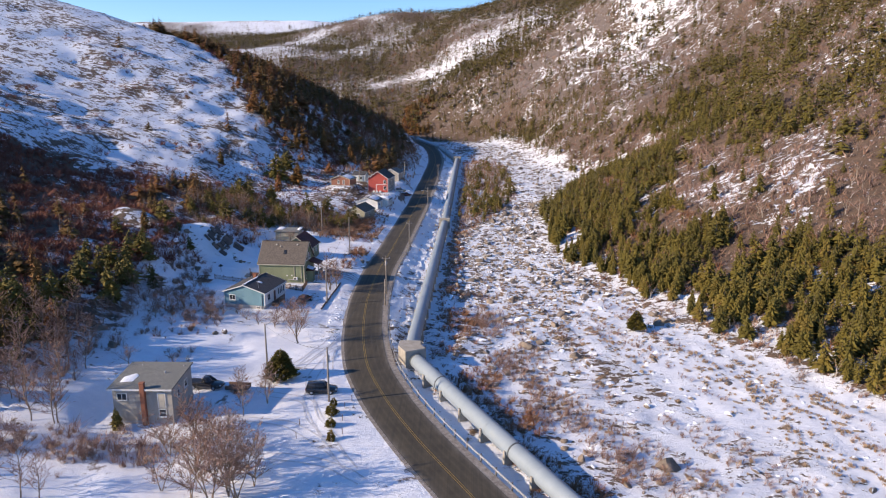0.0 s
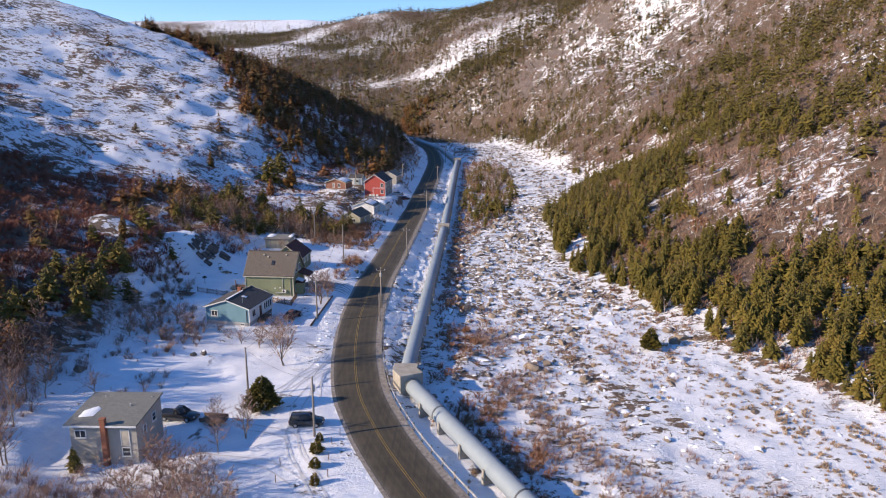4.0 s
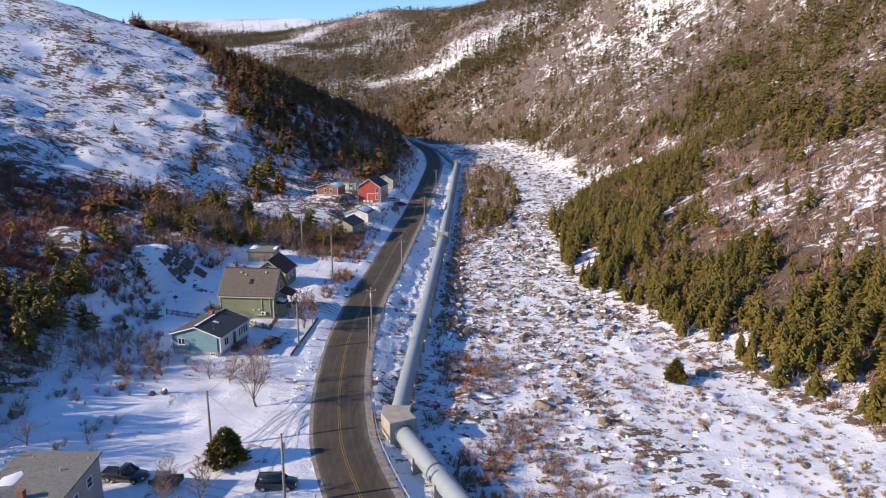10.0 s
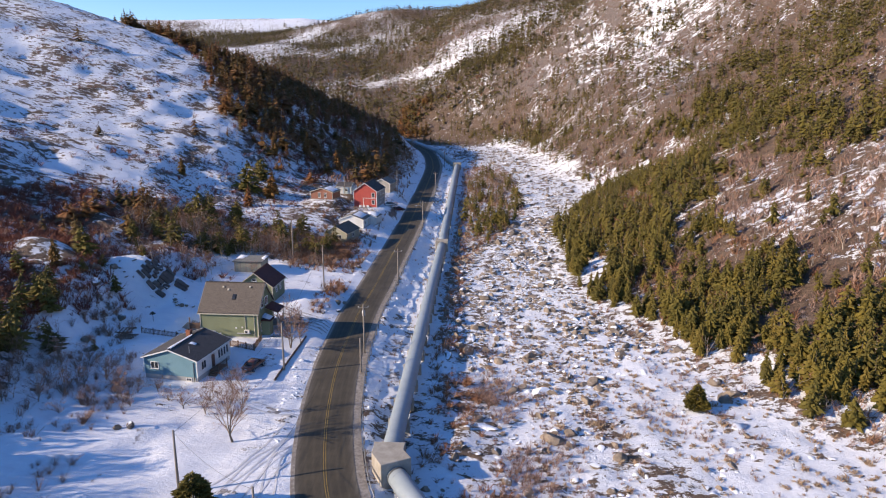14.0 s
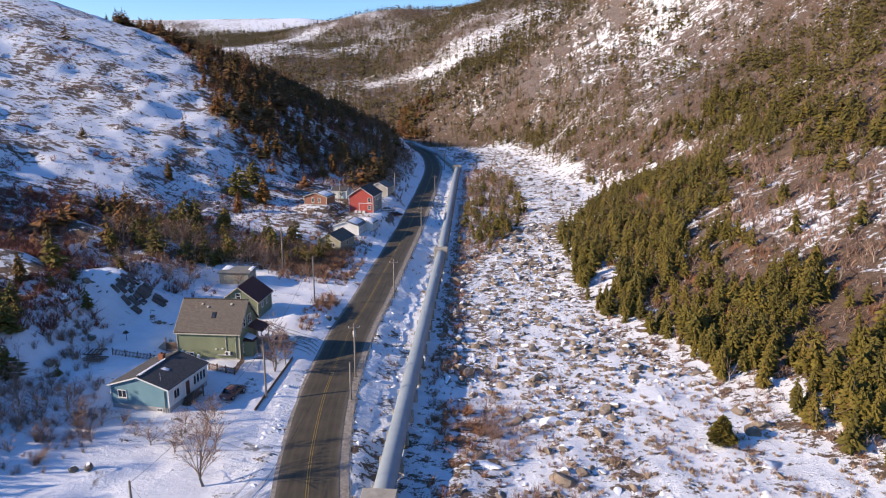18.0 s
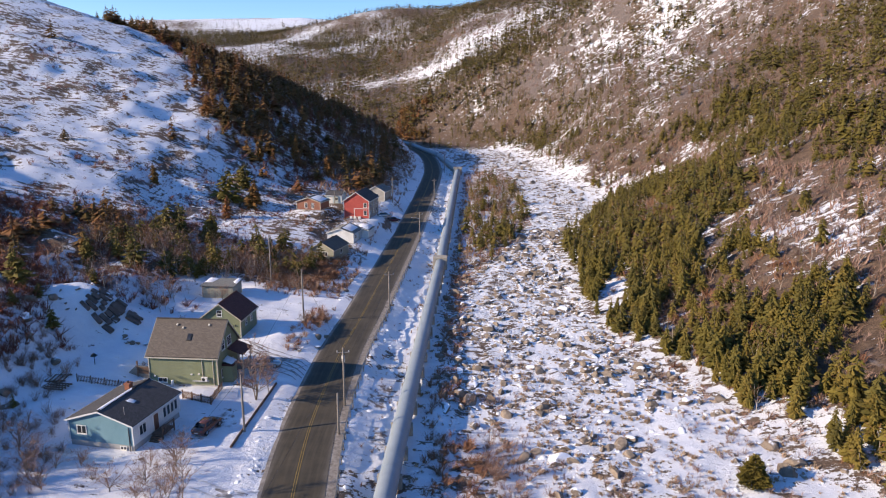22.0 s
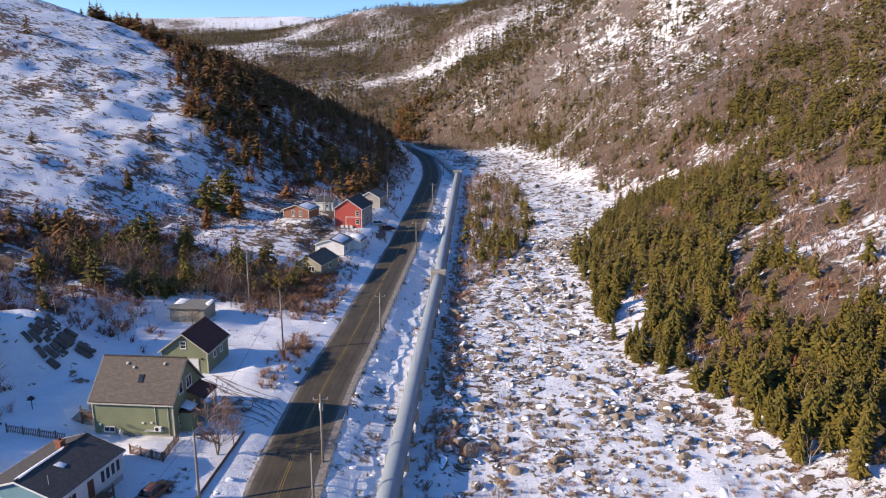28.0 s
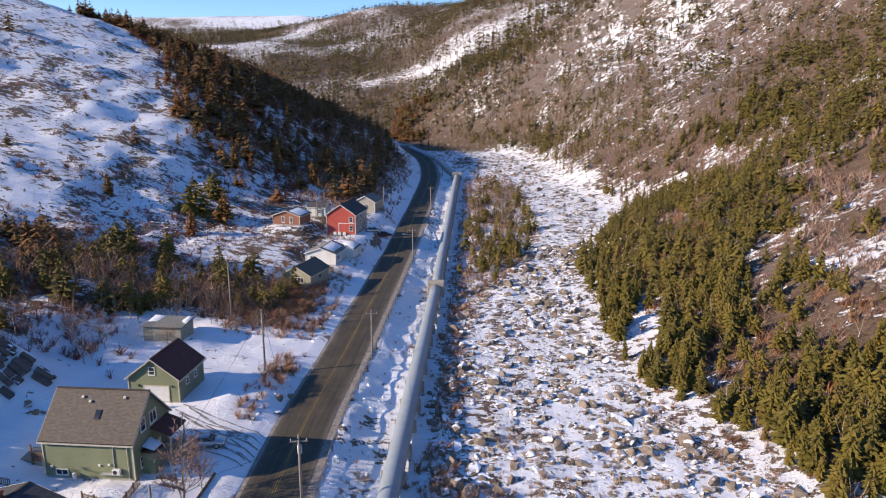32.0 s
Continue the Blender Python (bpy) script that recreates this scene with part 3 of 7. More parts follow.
    d = np.hypot(XX - x0 - u * (x1 - x0), YY - y0 - u * (y1 - y0)) + 0.5 * w * fbm(XX, YY, 26, 3, 79)
    return np.exp(-(d / w) ** 2)


SNOWFIELD = sum(k * strip(*p) for k, p in (
    (1.0, (-285, 915, -232, 880, 34)), (1.0, (-262, 950, -246, 990, 30)), (1.0, (-246, 990, -220, 1050, 24)), (1.0, (-220, 1050, -150, 1078, 20)), (0.9, (-150, 1078, -60, 1085, 14)),
    (1.0, (-430, 1165, -253, 1235, 26)), (0.8, (-520, 1130, -420, 1120, 16)), (0.9, (-150, 905, -128, 880, 14)), (0.6, (-120, 950, -70, 990, 18)), (0.6, (-90, 1010, -30, 1030, 14)),
    (1.0, (-78, 690, -43, 678, 13)), (1.0, (-43, 678, -8, 636, 13)), (0.9, (-62, 604, -38, 588, 10)), (0.8, (8, 516, 10, 540, 9)), (0.6, (-30, 610, -10, 580, 9)),
    (0.65, (-28, 752, 0, 700, 22)), (0.7, (0, 700, 18, 650, 26)), (0.6, (0, 750, 34, 790, 24)), (0.55, (40, 640, 50, 700, 24)),
    (0.5, (60, 600, 95, 540, 26)), (0.7, (118, 470, 140, 400, 22)), (0.7, (105, 455, 98, 430, 12)), (0.6, (120, 520, 160, 470, 22))))
HEATH = np.where(DV > -60, HEATH + (0.75 - HEATH) * smooth(458, 480, YY) * smooth(45, 15, DV), HEATH)
HEATH = HEATH * (1 - FARAWAY) + FARAWAY * (0.71 + 0.42 * fbm(XX, YY + 0.6 * XX, 60, 4, 71) - 0.36 * smooth(1185, 1230, YY))
HEATH = HEATH - (0.2 - 0.16 * fbm(XX, YY, 12, 3, 78)) * np.clip(SNOWFIELD, 0, 1.2) * smooth(-30, 10, DV + 200 * FARAWAY)
ROCK = 0.10 + 0.02 * scree + 0.5 * smooth(0.95, 1.5, slope) + HILL_R * (0.24 * smooth(15, 45, DV) * smooth(290, 360, YY) + 0.2 * np.exp(-((XX - 66) / 36) ** 2 - ((YY - 490) / 46) ** 2) + 0.35 * fbm(XX, YY, 30, 2, 73)) + (0.02 + 0.06 * low_left) * HILL_L
ROCK = ROCK * (1 - YARD) * (1 - 0.7 * IN_RIVER) * (1 - 0.45 * FARAWAY) - 0.2 * np.clip(SNOWFIELD, 0, 1) * HILL_R
ground_me = mesh_from("ground", np.stack([XX, YY, ZZ], -1).reshape(-1, 3), quads, [GROUND], attrs={"heath": HEATH.ravel(), "rock": ROCK.ravel()})
ground = tagged(new("ground", ground_me), "snow-covered valley floor and heath hillsides with bare rock", "ground", kind="structure")


# ---- helpers for things ----
def empty(name, at=(0, 0, 0), rz=0.0):
    o = new(name)
    o.empty_display_size = 0.5
    o.matrix_world = pose(*at, 0, 0, rz)
    return o


def part(name, bm, mat, parent=None, label="", smooth_shade=False):
    """Links a bmesh as one mesh object under a thing or a part, in the parent's own space."""
    me = bpy.data.meshes.new(name)
    for f in bm.faces:
        f.smooth = smooth_shade
    bm.to_mesh(me)
    bm.free()
    for m in (mat if isinstance(mat, (list, tuple)) else [mat]):
        me.materials.append(m)
    o = new(name, me)
    if parent is not None:
        o.parent = parent
    if label:
        o["label"] = label
    return o


def add_box(bm, x0, y0, z0, x1, y1, z1, bevel=0.0, turn=None):
    m = Matrix.Translation(((x0 + x1) / 2, (y0 + y1) / 2, (z0 + z1) / 2)) @ Matrix.Diagonal((x1 - x0, y1 - y0, z1 - z0, 1))
    if turn is not None:
        m = turn @ m
    r = bmesh.ops.create_cube(bm, size=1.0, matrix=m)
    if bevel:
        edges = list({e for v in r["verts"] for e in v.link_edges})
        bmesh.ops.bevel(bm, geom=edges, offset=bevel, segments=1, affect="EDGES", profile=0.5)
    return r["verts"]


def box_part(name, size, mat, parent, bevel=0.0, label=""):
    bm = bmesh.new()
    add_box(bm, *size, bevel)
    return part(name, bm, mat, parent, label)


def tube(bm, pts, radii, sides=12, cap=True):
    """A tapered tube along a line of points."""
    rings = []
    for i, p in enumerate(pts):
        a = Vector(pts[min(i + 1, len(pts) - 1)]) - Vector(pts[max(i - 1, 0)])
        q = a.to_track_quat("Z", "Y")
        r = radii[i] if isinstance(radii, (list, tuple)) else radii
        rings.append([bm.verts.new(Vector(p) + q @ Vector((r * math.cos(2 * math.pi * k / sides), r * math.sin(2 * math.pi * k / sides), 0))) for k in range(sides)])
    for a, b in zip(rings, rings[1:]):
        for k in range(sides):
            bm.faces.new((a[k], a[(k + 1) % sides], b[(k + 1) % sides], b[k]))
    if cap:
        bm.faces.new(rings[0][::-1])
        bm.faces.new(rings[-1])


def ribbon(name, ys, offset_a, offset_b, dz, mat, across=False, thick=0.0):
    """A strip that follows the road between two offsets from its centre."""
    c = np.stack([ROAD_X(ys), ys, ROAD_Z(ys)], -1)
    t = np.gradient(c, axis=0)
    nrm = np.stack([t[:, 1], -t[:, 0]], -1)
    nrm /= np.linalg.norm(nrm, axis=1)[:, None]
    offs = np.linspace(offset_a, offset_b, 9) if across else np.array([offset_a, offset_b])
    V, A = [], []
    for o in offs:
        p = c.copy()
        p[:, :2] += nrm * o
        p[:, 2] += dz - 0.012 * abs(o)
        V.append(p)
        A.append(np.full(len(ys), o))
    k = len(ys)
    F = []
    for s in range(len(offs) - 1):
        a = np.arange(k - 1) + s * k
        F.append(np.stack([a, a + k, a + k + 1, a + 1], -1))
    return mesh_from(name, np.concatenate(V), np.concatenate(F), [mat], attrs={"across": np.concatenate(A)})


# ---- road ----
road_ys = np.arange(-120, 620, 2.0)
road = tagged(new("road", ribbon("road", road_ys, -3.5, 3.5, 0.0, ASPHALT, True)), "grey two-lane asphalt road with pale wheel tracks", "road", kind="structure")
for off in (-0.16, 0.10):
    line = new("road_line", ribbon("road_line", np.arange(-60, 560, 1.5), off - 0.045, off + 0.045, 0.008, YELLOW))
    line.parent = road
    line["label"] = "worn yellow centre line"
for a, b, nm in ((3.5, 4.6, "shoulder"), (-4.0, -3.5, "shoulder")):
    o = new("shoulder", ribbon("shoulder", road_ys, a, b, -0.03, SHOULDER, True))
    o.parent = road
    o["label"] = "salt-stained gravel shoulder"


def beside(y, off):
    """A place beside the road: off metres to the east of its centre."""
    t = Vector((float(ROAD_X(y + 0.5) - ROAD_X(y - 0.5)), 1.0)).normalized()
    return float(ROAD_X(y)) + t.y * off, y - t.x * off, t


# ---- guard rail along the east edge ----
rail = empty("guard_rail", (0, 0, 0))
tagged(rail, "galvanised steel guard rail on posts along the road", "guard rail")
bm = bmesh.new()
prof = [(-0.04, 0.42), (0.04, 0.5), (-0.02, 0.58), (0.04, 0.66), (-0.04, 0.74)]
prev = None
for y in np.arange(20, 470, 3.0):
    x0, y0, t = beside(float(y), 4.75)
    z0 = float(ROAD_Z(y)) - 0.05
    ring = [bm.verts.new((x0 + t.y * a, y0 - t.x * a, z0 + b)) for a, b in prof]
    if prev:
        for k in range(4):
            bm.faces.new((prev[k], prev[k + 1], ring[k + 1], ring[k]))
    prev = ring
bmesh.ops.solidify(bm, geom=bm.faces[:], thickness=0.012)
part("rail", bm, STEEL, rail)
bm = bmesh.new()
add_box(bm, -0.07, -0.09, -0.5, 0.07, 0.09, 0.78, 0.01)
post0 = part("post", bm, WOOD_POLE, rail)
first = True
for y in np.arange(22, 300, 3.0):
    x0, y0, t = beside(float(y), 4.9)
    o = post0 if first else post0.copy()
    if not first:
        scene.collection.objects.link(o)
    first = False
    o.location = (x0, y0, float(ROAD_Z(y)) - 0.05)
    o.rotation_euler = (0, 0, math.atan2(-t.x, t.y))

# ---- penstock ----
PR = 1.2
pipe = empty("penstock", (0, 0, 0))
tagged(pipe, "large grey painted steel water pipe between concrete anchor blocks", "pipeline")
for a, b in zip(PIPE_PTS, PIPE_PTS[1:]):
    n = max(2, int((b - a).length / 6))
    bm = bmesh.new()
    tube(bm, [a.lerp(b, i / n) for i in range(n + 1)], PR, 28)
    part("pipe_run", bm, PIPE_GREY, pipe, smooth_shade=True)
    # welded seams and bands
    L = (b - a).length
    for s in np.arange(6.0, L - 2, 12.0):
        p = a.lerp(b, s / L)
        d = (b - a).normalized()
        bm = bmesh.new()
        tube(bm, [p - d * 0.05, p + d * 0.05], PR + 0.015, 28)
        part("seam", bm, PIPE_GREY, pipe)
for s in (12.5,):
    a, b = PIPE_PTS[2], PIPE_PTS[1]
    for s2 in (3.0, 12.5, 34.0):
        d = (b - a).normalized()
        p = a + d * s2
        bm = bmesh.new()
        tube(bm, [p - d * 0.14, p + d * 0.14], PR + 0.03, 28)
        part("coupling_band", bm, PIPE_DARK, pipe, "dark rubber and steel coupling band")
# saddles under the pipe
for a, b in zip(PIPE_PTS[1:], PIPE_PTS[2:-1]):
    L = (b - a).length
    d = (b - a).normalized()
    for s in np.arange(5, L - 3, 6.2):
        p = a + d * s
        bm = bmesh.new()
        turn = Matrix.Translation(p) @ Matrix.Rotation(math.atan2(d.y, d.x) - math.pi / 2, 4, "Z")
        zb = float(height(p.x, p.y)) - p.z - 0.4
        add_box(bm, -1.45, -0.22, min(zb, -1.6), 1.45, 0.22, -0.75, 0.04, turn)
        add_box(bm, 1.15, -0.22, -1.0, 1.45, 0.22, 0.1, 0.03, turn)
        add_box(bm, -1.45, -0.22, -1.0, -1.15, 0.22, 0.1, 0.03, turn)
        part("saddle", bm, CONCRETE, pipe, "concrete saddle")


def anchor_block(p, before, after, w, l, top, label):
    """A concrete block round a bend of the pipe: bent in plan, with a bevelled top."""
    d1, d2 = (p - before).normalized(), (after - p).normalized()
    n1, n2 = Vector((d1.y, -d1.x, 0)), Vector((d2.y, -d2.x, 0))
    nm = ((n1 + n2) / 2).normalized()
    bm = bmesh.new()
    zb, zt = p.z - 2.8, p.z + top
    plan = [p - d1 * l * 0.55 - n1 * w, p - nm * w * 1.02, p + d2 * l * 0.45 - n2 * w, p + d2 * l * 0.45 + n2 * w, p + nm * w, p - d1 * l * 0.55 + n1 * w]
    lo = [bm.verts.new((q.x, q.y, zb)) for q in plan]
    hi = [bm.verts.new((q.x, q.y, zt)) for q in plan]
    bm.faces.new(hi)
    bm.faces.new(lo[::-1])
    for k in range(6):
        bm.faces.new((lo[k], lo[(k + 1) % 6], hi[(k + 1) % 6], hi[k]))
    bmesh.ops.recalc_face_normals(bm, faces=bm.faces[:])
    bmesh.ops.bevel(bm, geom=bm.edges[:], offset=0.06, segments=1, affect="EDGES")
    o = part("anchor_block", bm, CONCRETE)
    return tagged(o, label, "anchor block", "anchor blocks of the pipe")


anchor_block(PIPE_PTS[2], PIPE_PTS[1], PIPE_PTS[3], 1.9, 4.8, 1.75, "large beige concrete anchor block at a bend of the pipe")
anchor_block(PIPE_PTS[3], PIPE_PTS[2], PIPE_PTS[4], 1.8, 2.6, 1.55, "small beige concrete block round the straight pipe")
anchor_block(PIPE_PTS[4], PIPE_PTS[3], PIPE_PTS[5], 2.0, 3.6, 1.6, "beige concrete anchor block where the pipe turns")
anchor_block(PIPE_PTS[6], PIPE_PTS[5], PIPE_PTS[7], 1.8, 3.0, 1.6, "distant concrete anchor block at the road bend")

# ---- buildings ----
def side_matrix(side, w, d):
    """A wall's own space: x along the wall as seen from outside, z up, y inwards; origin at the wall's middle."""
    return {"front": pose(0, -d / 2, 0), "right": pose(w / 2, 0, 0, 0, 0, 90), "back": pose(0, d / 2, 0, 0, 0, 180), "left": pose(-w / 2, 0, 0, 0, 0, -90)}[side]


def window(parent, m, u, z, w, h, cols=1, rows=1, trim=None, name="window"):
    bm = bmesh.new()
    t = 0.09
    for a in ((-w / 2 - t, -h / 2 - t, w / 2 + t, -h / 2), (-w / 2 - t, h / 2, w / 2 + t, h / 2 + t), (-w / 2 - t, -h / 2, -w / 2, h / 2), (w / 2, -h / 2, w / 2 + t, h / 2)):
        add_box(bm, a[0], -0.07, a[1], a[2], 0.02, a[3])
    for i in range(1, cols):
        x = -w / 2 + w * i / cols
        add_box(bm, x - 0.035, -0.055, -h / 2, x + 0.035, 0.02, h / 2)
    for i in range(1, rows):
        q = -h / 2 + h * i / rows
        add_box(bm, -w / 2, -0.05, q - 0.03, w / 2, 0.02, q + 0.03)
    f = part(name, bm, trim or TRIM_WHITE, parent)
    f.matrix_local = m @ pose(u, 0, z)
    for i in range(cols):
        bm = bmesh.new()
        x0, x1 = -w / 2 + w * i / cols + 0.02, -w / 2 + w * (i + 1) / cols - 0.02
        add_box(bm, x0, -0.03, -h / 2 + 0.01, x1, -0.008, h / 2 - 0.01)
        part("pane", bm, GLASS, f, "dark reflecting glass")
    bm = bmesh.new()
    add_box(bm, -w / 2 - t - 0.04, -0.13, -h / 2 - t - 0.05, w / 2 + t + 0.04, 0.01, -h / 2 - t - 0.004, 0.01)
    part("sill", bm, trim or TRIM_WHITE, f)
    return f


def panel_door(parent, m, u, z0, w, h, mat, trim=None):
    bm = bmesh.new()
    add_box(bm, -w / 2, -0.05, 0, w / 2, 0.01, h, 0.01)
    for a, b in ((0.12, 0.45), (0.52, 0.92)):
        add_box(bm, -w * 0.34, -0.065, h * a, w * 0.34, -0.045, h * b, 0.006)
    o = part("door", bm, mat, parent)
    o.matrix_local = m @ pose(u, 0, z0)
    bm = bmesh.new()
    add_box(bm, -w / 2 - 0.1, -0.075, 0, -w / 2, 0.01, h + 0.1)
    add_box(bm, w / 2, -0.075, 0, w / 2 + 0.1, 0.01, h + 0.1)
    add_box(bm, -w / 2, -0.075, h, w / 2, 0.01, h + 0.1)
    part("door_frame", bm, trim or TRIM_WHITE, o)
    bm = bmesh.new()
    bmesh.ops.create_uvsphere(bm, u_segments=8, v_segments=6, radius=0.045, matrix=pose(w * 0.38, -0.1, h * 0.47))
    part("door_handle", bm, STEEL, o, "steel knob", True)
    return o


def roof_slab(name, corners, thick, mat, parent, label=""):
    """One slope of a roof: corners run eave left, eave right, ridge right, ridge left."""
    bm = bmesh.new()
    uvl = bm.loops.layers.uv.new("UVMap")
    c = [Vector(p) for p in corners]
    n = (c[1] - c[0]).cross(c[3] - c[0]).normalized()
    if n.z < 0:
        n = -n
    up = [bm.verts.new(p) for p in c]
    lo = [bm.verts.new(p - n * thick) for p in c]
    faces = [bm.faces.new(up), bm.faces.new(lo[::-1])]
    for k in range(4):
        faces.append(bm.faces.new((lo[k], lo[(k + 1) % 4], up[(k + 1) % 4], up[k])))
    e1 = (c[1] - c[0]).normalized()
    e2 = n.cross(e1)
    bmesh.ops.recalc_face_normals(bm, faces=bm.faces[:])
    for f in bm.faces:
        for l in f.loops:
            d = l.vert.co - c[0]
            l[uvl].uv = (d.dot(e1), d.dot(e2))
    return part(name, bm, mat, parent, label)


def gable_house(name, label, at, rz, w, d, h, rise, axis, wall, roof, trim, over=0.35, found=0.5, side_walls=None, category="house"):
    """A house with a gabled roof, its ridge along its own x or y."""
    e = tagged(empty(name, at, rz), label, category)
    box_part("foundation", (-w / 2 + 0.05, -d / 2 + 0.05, -1.6, w / 2 - 0.05, d / 2 - 0.05, found), FOUNDATION, e, 0.02, "grey concrete foundation")
    bm = bmesh.new()
    a, b = (w / 2, d / 2) if axis == "x" else (d / 2, w / 2)
    prof = [(-b, found), (b, found), (b, h), (0, h + rise), (-b, h)]
    ends = []
    for s in (-a, a):
        ends.append([bm.verts.new((s, p, q) if axis == "x" else (p, s, q)) for p, q in prof])
    fs = [bm.faces.new(ends[0]), bm.faces.new(ends[1][::-1])]
    for k in range(5):
        fs.append(bm.faces.new((ends[0][k], ends[1][k], ends[1][(k + 1) % 5], ends[0][(k + 1) % 5])))
    bmesh.ops.recalc_face_normals(bm, faces=bm.faces[:])
    mats = [wall]
    if side_walls:
        mats.append(side_walls)
        for f in bm.faces:
            n = f.normal
            if abs(n.x) > 0.9:
                f.material_index = 1
    part("wall", bm, mats, e)
    t = 0.16
    k = rise / b
    lift = t * math.hypot(1, k)
    for s in (-1, 1):
        lo = (s * (b + over), h - k * over + lift)
        hi = (0.0, h + rise + lift)
        A = a + over
        if axis == "x":
            c = [(-A, lo[0], lo[1]), (A, lo[0], lo[1]), (A, hi[0], hi[1]), (-A, hi[0], hi[1])]
        else:
            c = [(lo[0], -A, lo[1]), (lo[0], A, lo[1]), (hi[0], A, hi[1]), (hi[0], -A, hi[1])]
        if s > 0:
            c = [c[1], c[0], c[3], c[2]]
        slope = roof_slab("roof_slope", c, t, roof, e)
        # eave gutter and rake boards
        bm = bmesh.new()
        z1 = lo[1] - lift * 0.9
        if axis == "x":
            add_box(bm, -A, min(lo[0], lo[0] + s * 0.1), z1 - 0.06, A, max(lo[0], lo[0] + s * 0.1), z1 + 0.1)
        else:
            add_box(bm, min(lo[0], lo[0] + s * 0.1), -A, z1 - 0.06, max(lo[0], lo[0] + s * 0.1), A, z1 + 0.1)
        part("gutter", bm, trim, e)
        for q in (-1, 1):
            bm = bmesh.new()
            p0, p1 = Vector((q * (A + 0.02), lo[0], lo[1] - lift - 0.02)), Vector((q * (A + 0.02), 0, hi[1] - lift - 0.02))
            if axis == "y":
                p0, p1 = Vector((p0.y, p0.x, p0.z)), Vector((p1.y, p1.x, p1.z))
            tv = Vector((q * 0.04, 0, 0)) if axis == "x" else Vector((0, q * 0.04, 0))
            vs = [bm.verts.new(p) for p in (p0, p1, p1 + Vector((0, 0, 0.2)), p0 + Vector((0, 0, 0.2)))]
            ws = [bm.verts.new(v.co + tv) for v in vs]
            bm.faces.new(vs)
            bm.faces.new(ws[::-1])
            for i in range(4):
                bm.faces.new((vs[i], vs[(i + 1) % 4], ws[(i + 1) % 4], ws[i]))
            bmesh.ops.recalc_face_normals(bm, faces=bm.faces[:])
            part("rake_board", bm, trim, e)
    bm = bmesh.new()
    A = a + over
    rz_ = h + rise + lift
    add_box(bm, *((-A, -0.14, rz_ - 0.05, A, 0.14, rz_ + 0.03) if axis == "x" else (-0.14, -A, rz_ - 0.05, 0.14, A, rz_ + 0.03)), 0.01)
    part("ridge_cap", bm, roof, e)
    for sx in (-1, 1):
        for sy in (-1, 1):
            bm = bmesh.new()
            x, y = sx * w / 2, sy * d / 2
            add_box(bm, x - 0.07 + sx * 0.012, y - 0.07 + sy * 0.012, found, x + 0.07 + sx * 0.012, y + 0.07 + sy * 0.012, h - 0.02)
            part("corner_board", bm, trim, e)
    return e


def chimney(parent, x, y, z0, z1, w=0.6, mat=None):
    bm = bmesh.new()
    add_box(bm, x - w / 2, y - w / 2, z0, x + w / 2, y + w / 2, z1, 0.01)
    add_box(bm, x - w / 2 - 0.06, y - w / 2 - 0.06, z1 - 0.16, x + w / 2 + 0.06, y + w / 2 + 0.06, z1 + 0.02, 0.01)
    o = part("chimney", bm, mat or BRICK_RED, parent, "red brick chimney")
    bm = bmesh.new()
    tube(bm, [(x, y, z1), (x, y, z1 + 0.25)], 0.12, 10)
    part("flue", bm, BLACK_PAINT, o)
    return o


def snow_patch(name, parent, pts, thick=0.1):
    """A thin rounded sheet of snow on a roof, outline given in the parent's space."""
    bm = bmesh.new()
    n = len(pts)
    c = sum((Vector(p) for p in pts), Vector()) / n
    top = bm.verts.new(c + Vector((0, 0, thick)))
    rim, mid = [], []
    for i, p in enumerate(pts):
        p = Vector(p)
        j = 1 + 0.1 * math.sin(i * 2.7)
        rim.append(bm.verts.new(c + (p - c) * j))
        mid.append(bm.verts.new(c + (p - c) * 0.8 * j + Vector((0, 0, thick * 0.8))))
    for i in range(n):
        k = (i + 1) % n
        bm.faces.new((rim[i], rim[k], mid[k], mid[i]))
        bm.faces.new((mid[i], mid[k], top))
    return part(name, bm, SNOW, parent, "leftover snow on the roof", True)


# sage green two-storey house
gh = gable_house("house", "sage green two-storey house with a brown shingle roof", (-40.3, 148.9, 4.3), -3, 10.2, 8.0, 4.7, 4.05, "x", SIDING_GREEN, ROOF_BROWN, TRIM_BEIGE, 0.32, 0.35)
F, R_ = side_matrix("front", 10.2, 8.0), side_matrix("right", 10.2, 8.0)
window(gh, F, -3.2, 0.9, 1.25, 0.55, 2)
window(gh, R_, -2.2, 1.6, 1.0, 1.2, 1, 2)
window(gh, R_, 0.6, 5.6, 1.3, 1.3, 2, 1)
window(gh, R_, -1.6, 5.6, 0.9, 1.3, 1, 2)
window(gh, side_matrix("left", 10.2, 8.0), 0.5, 5.4, 1.1, 1.2, 1, 2)
panel_door(gh, R_, 1.2, 0.35, 0.95, 2.05, TRIM_WHITE)
# roof light and vents on the front slope
kf = 4.05 / 4.0
def on_front_slope(x, y):
    return pose(x, y, 4.7 + 4.05 + kf * y + 0.23, math.degrees(math.atan(kf)), 0, 0)
bm = bmesh.new()
add_box(bm, -0.32, -0.55, -0.02, 0.32, 0.55, 0.1, 0.015)
sk = part("roof_light", bm, BLACK_PAINT, gh, "dark framed roof light")
sk.matrix_local = on_front_slope(0.4, -2.1)
box_part("pane", (-0.25, -0.47, 0.1, 0.25, 0.47, 0.115), GLASS, sk)
for x, y in ((-1.9, -0.75), (-0.9, -1.1), (2.9, -0.7)):
    bm = bmesh.new()
    add_box(bm, -0.16, -0.16, 0, 0.16, 0.16, 0.2, 0.03)
    v = part("roof_vent", bm, TRIM_BEIGE, gh)
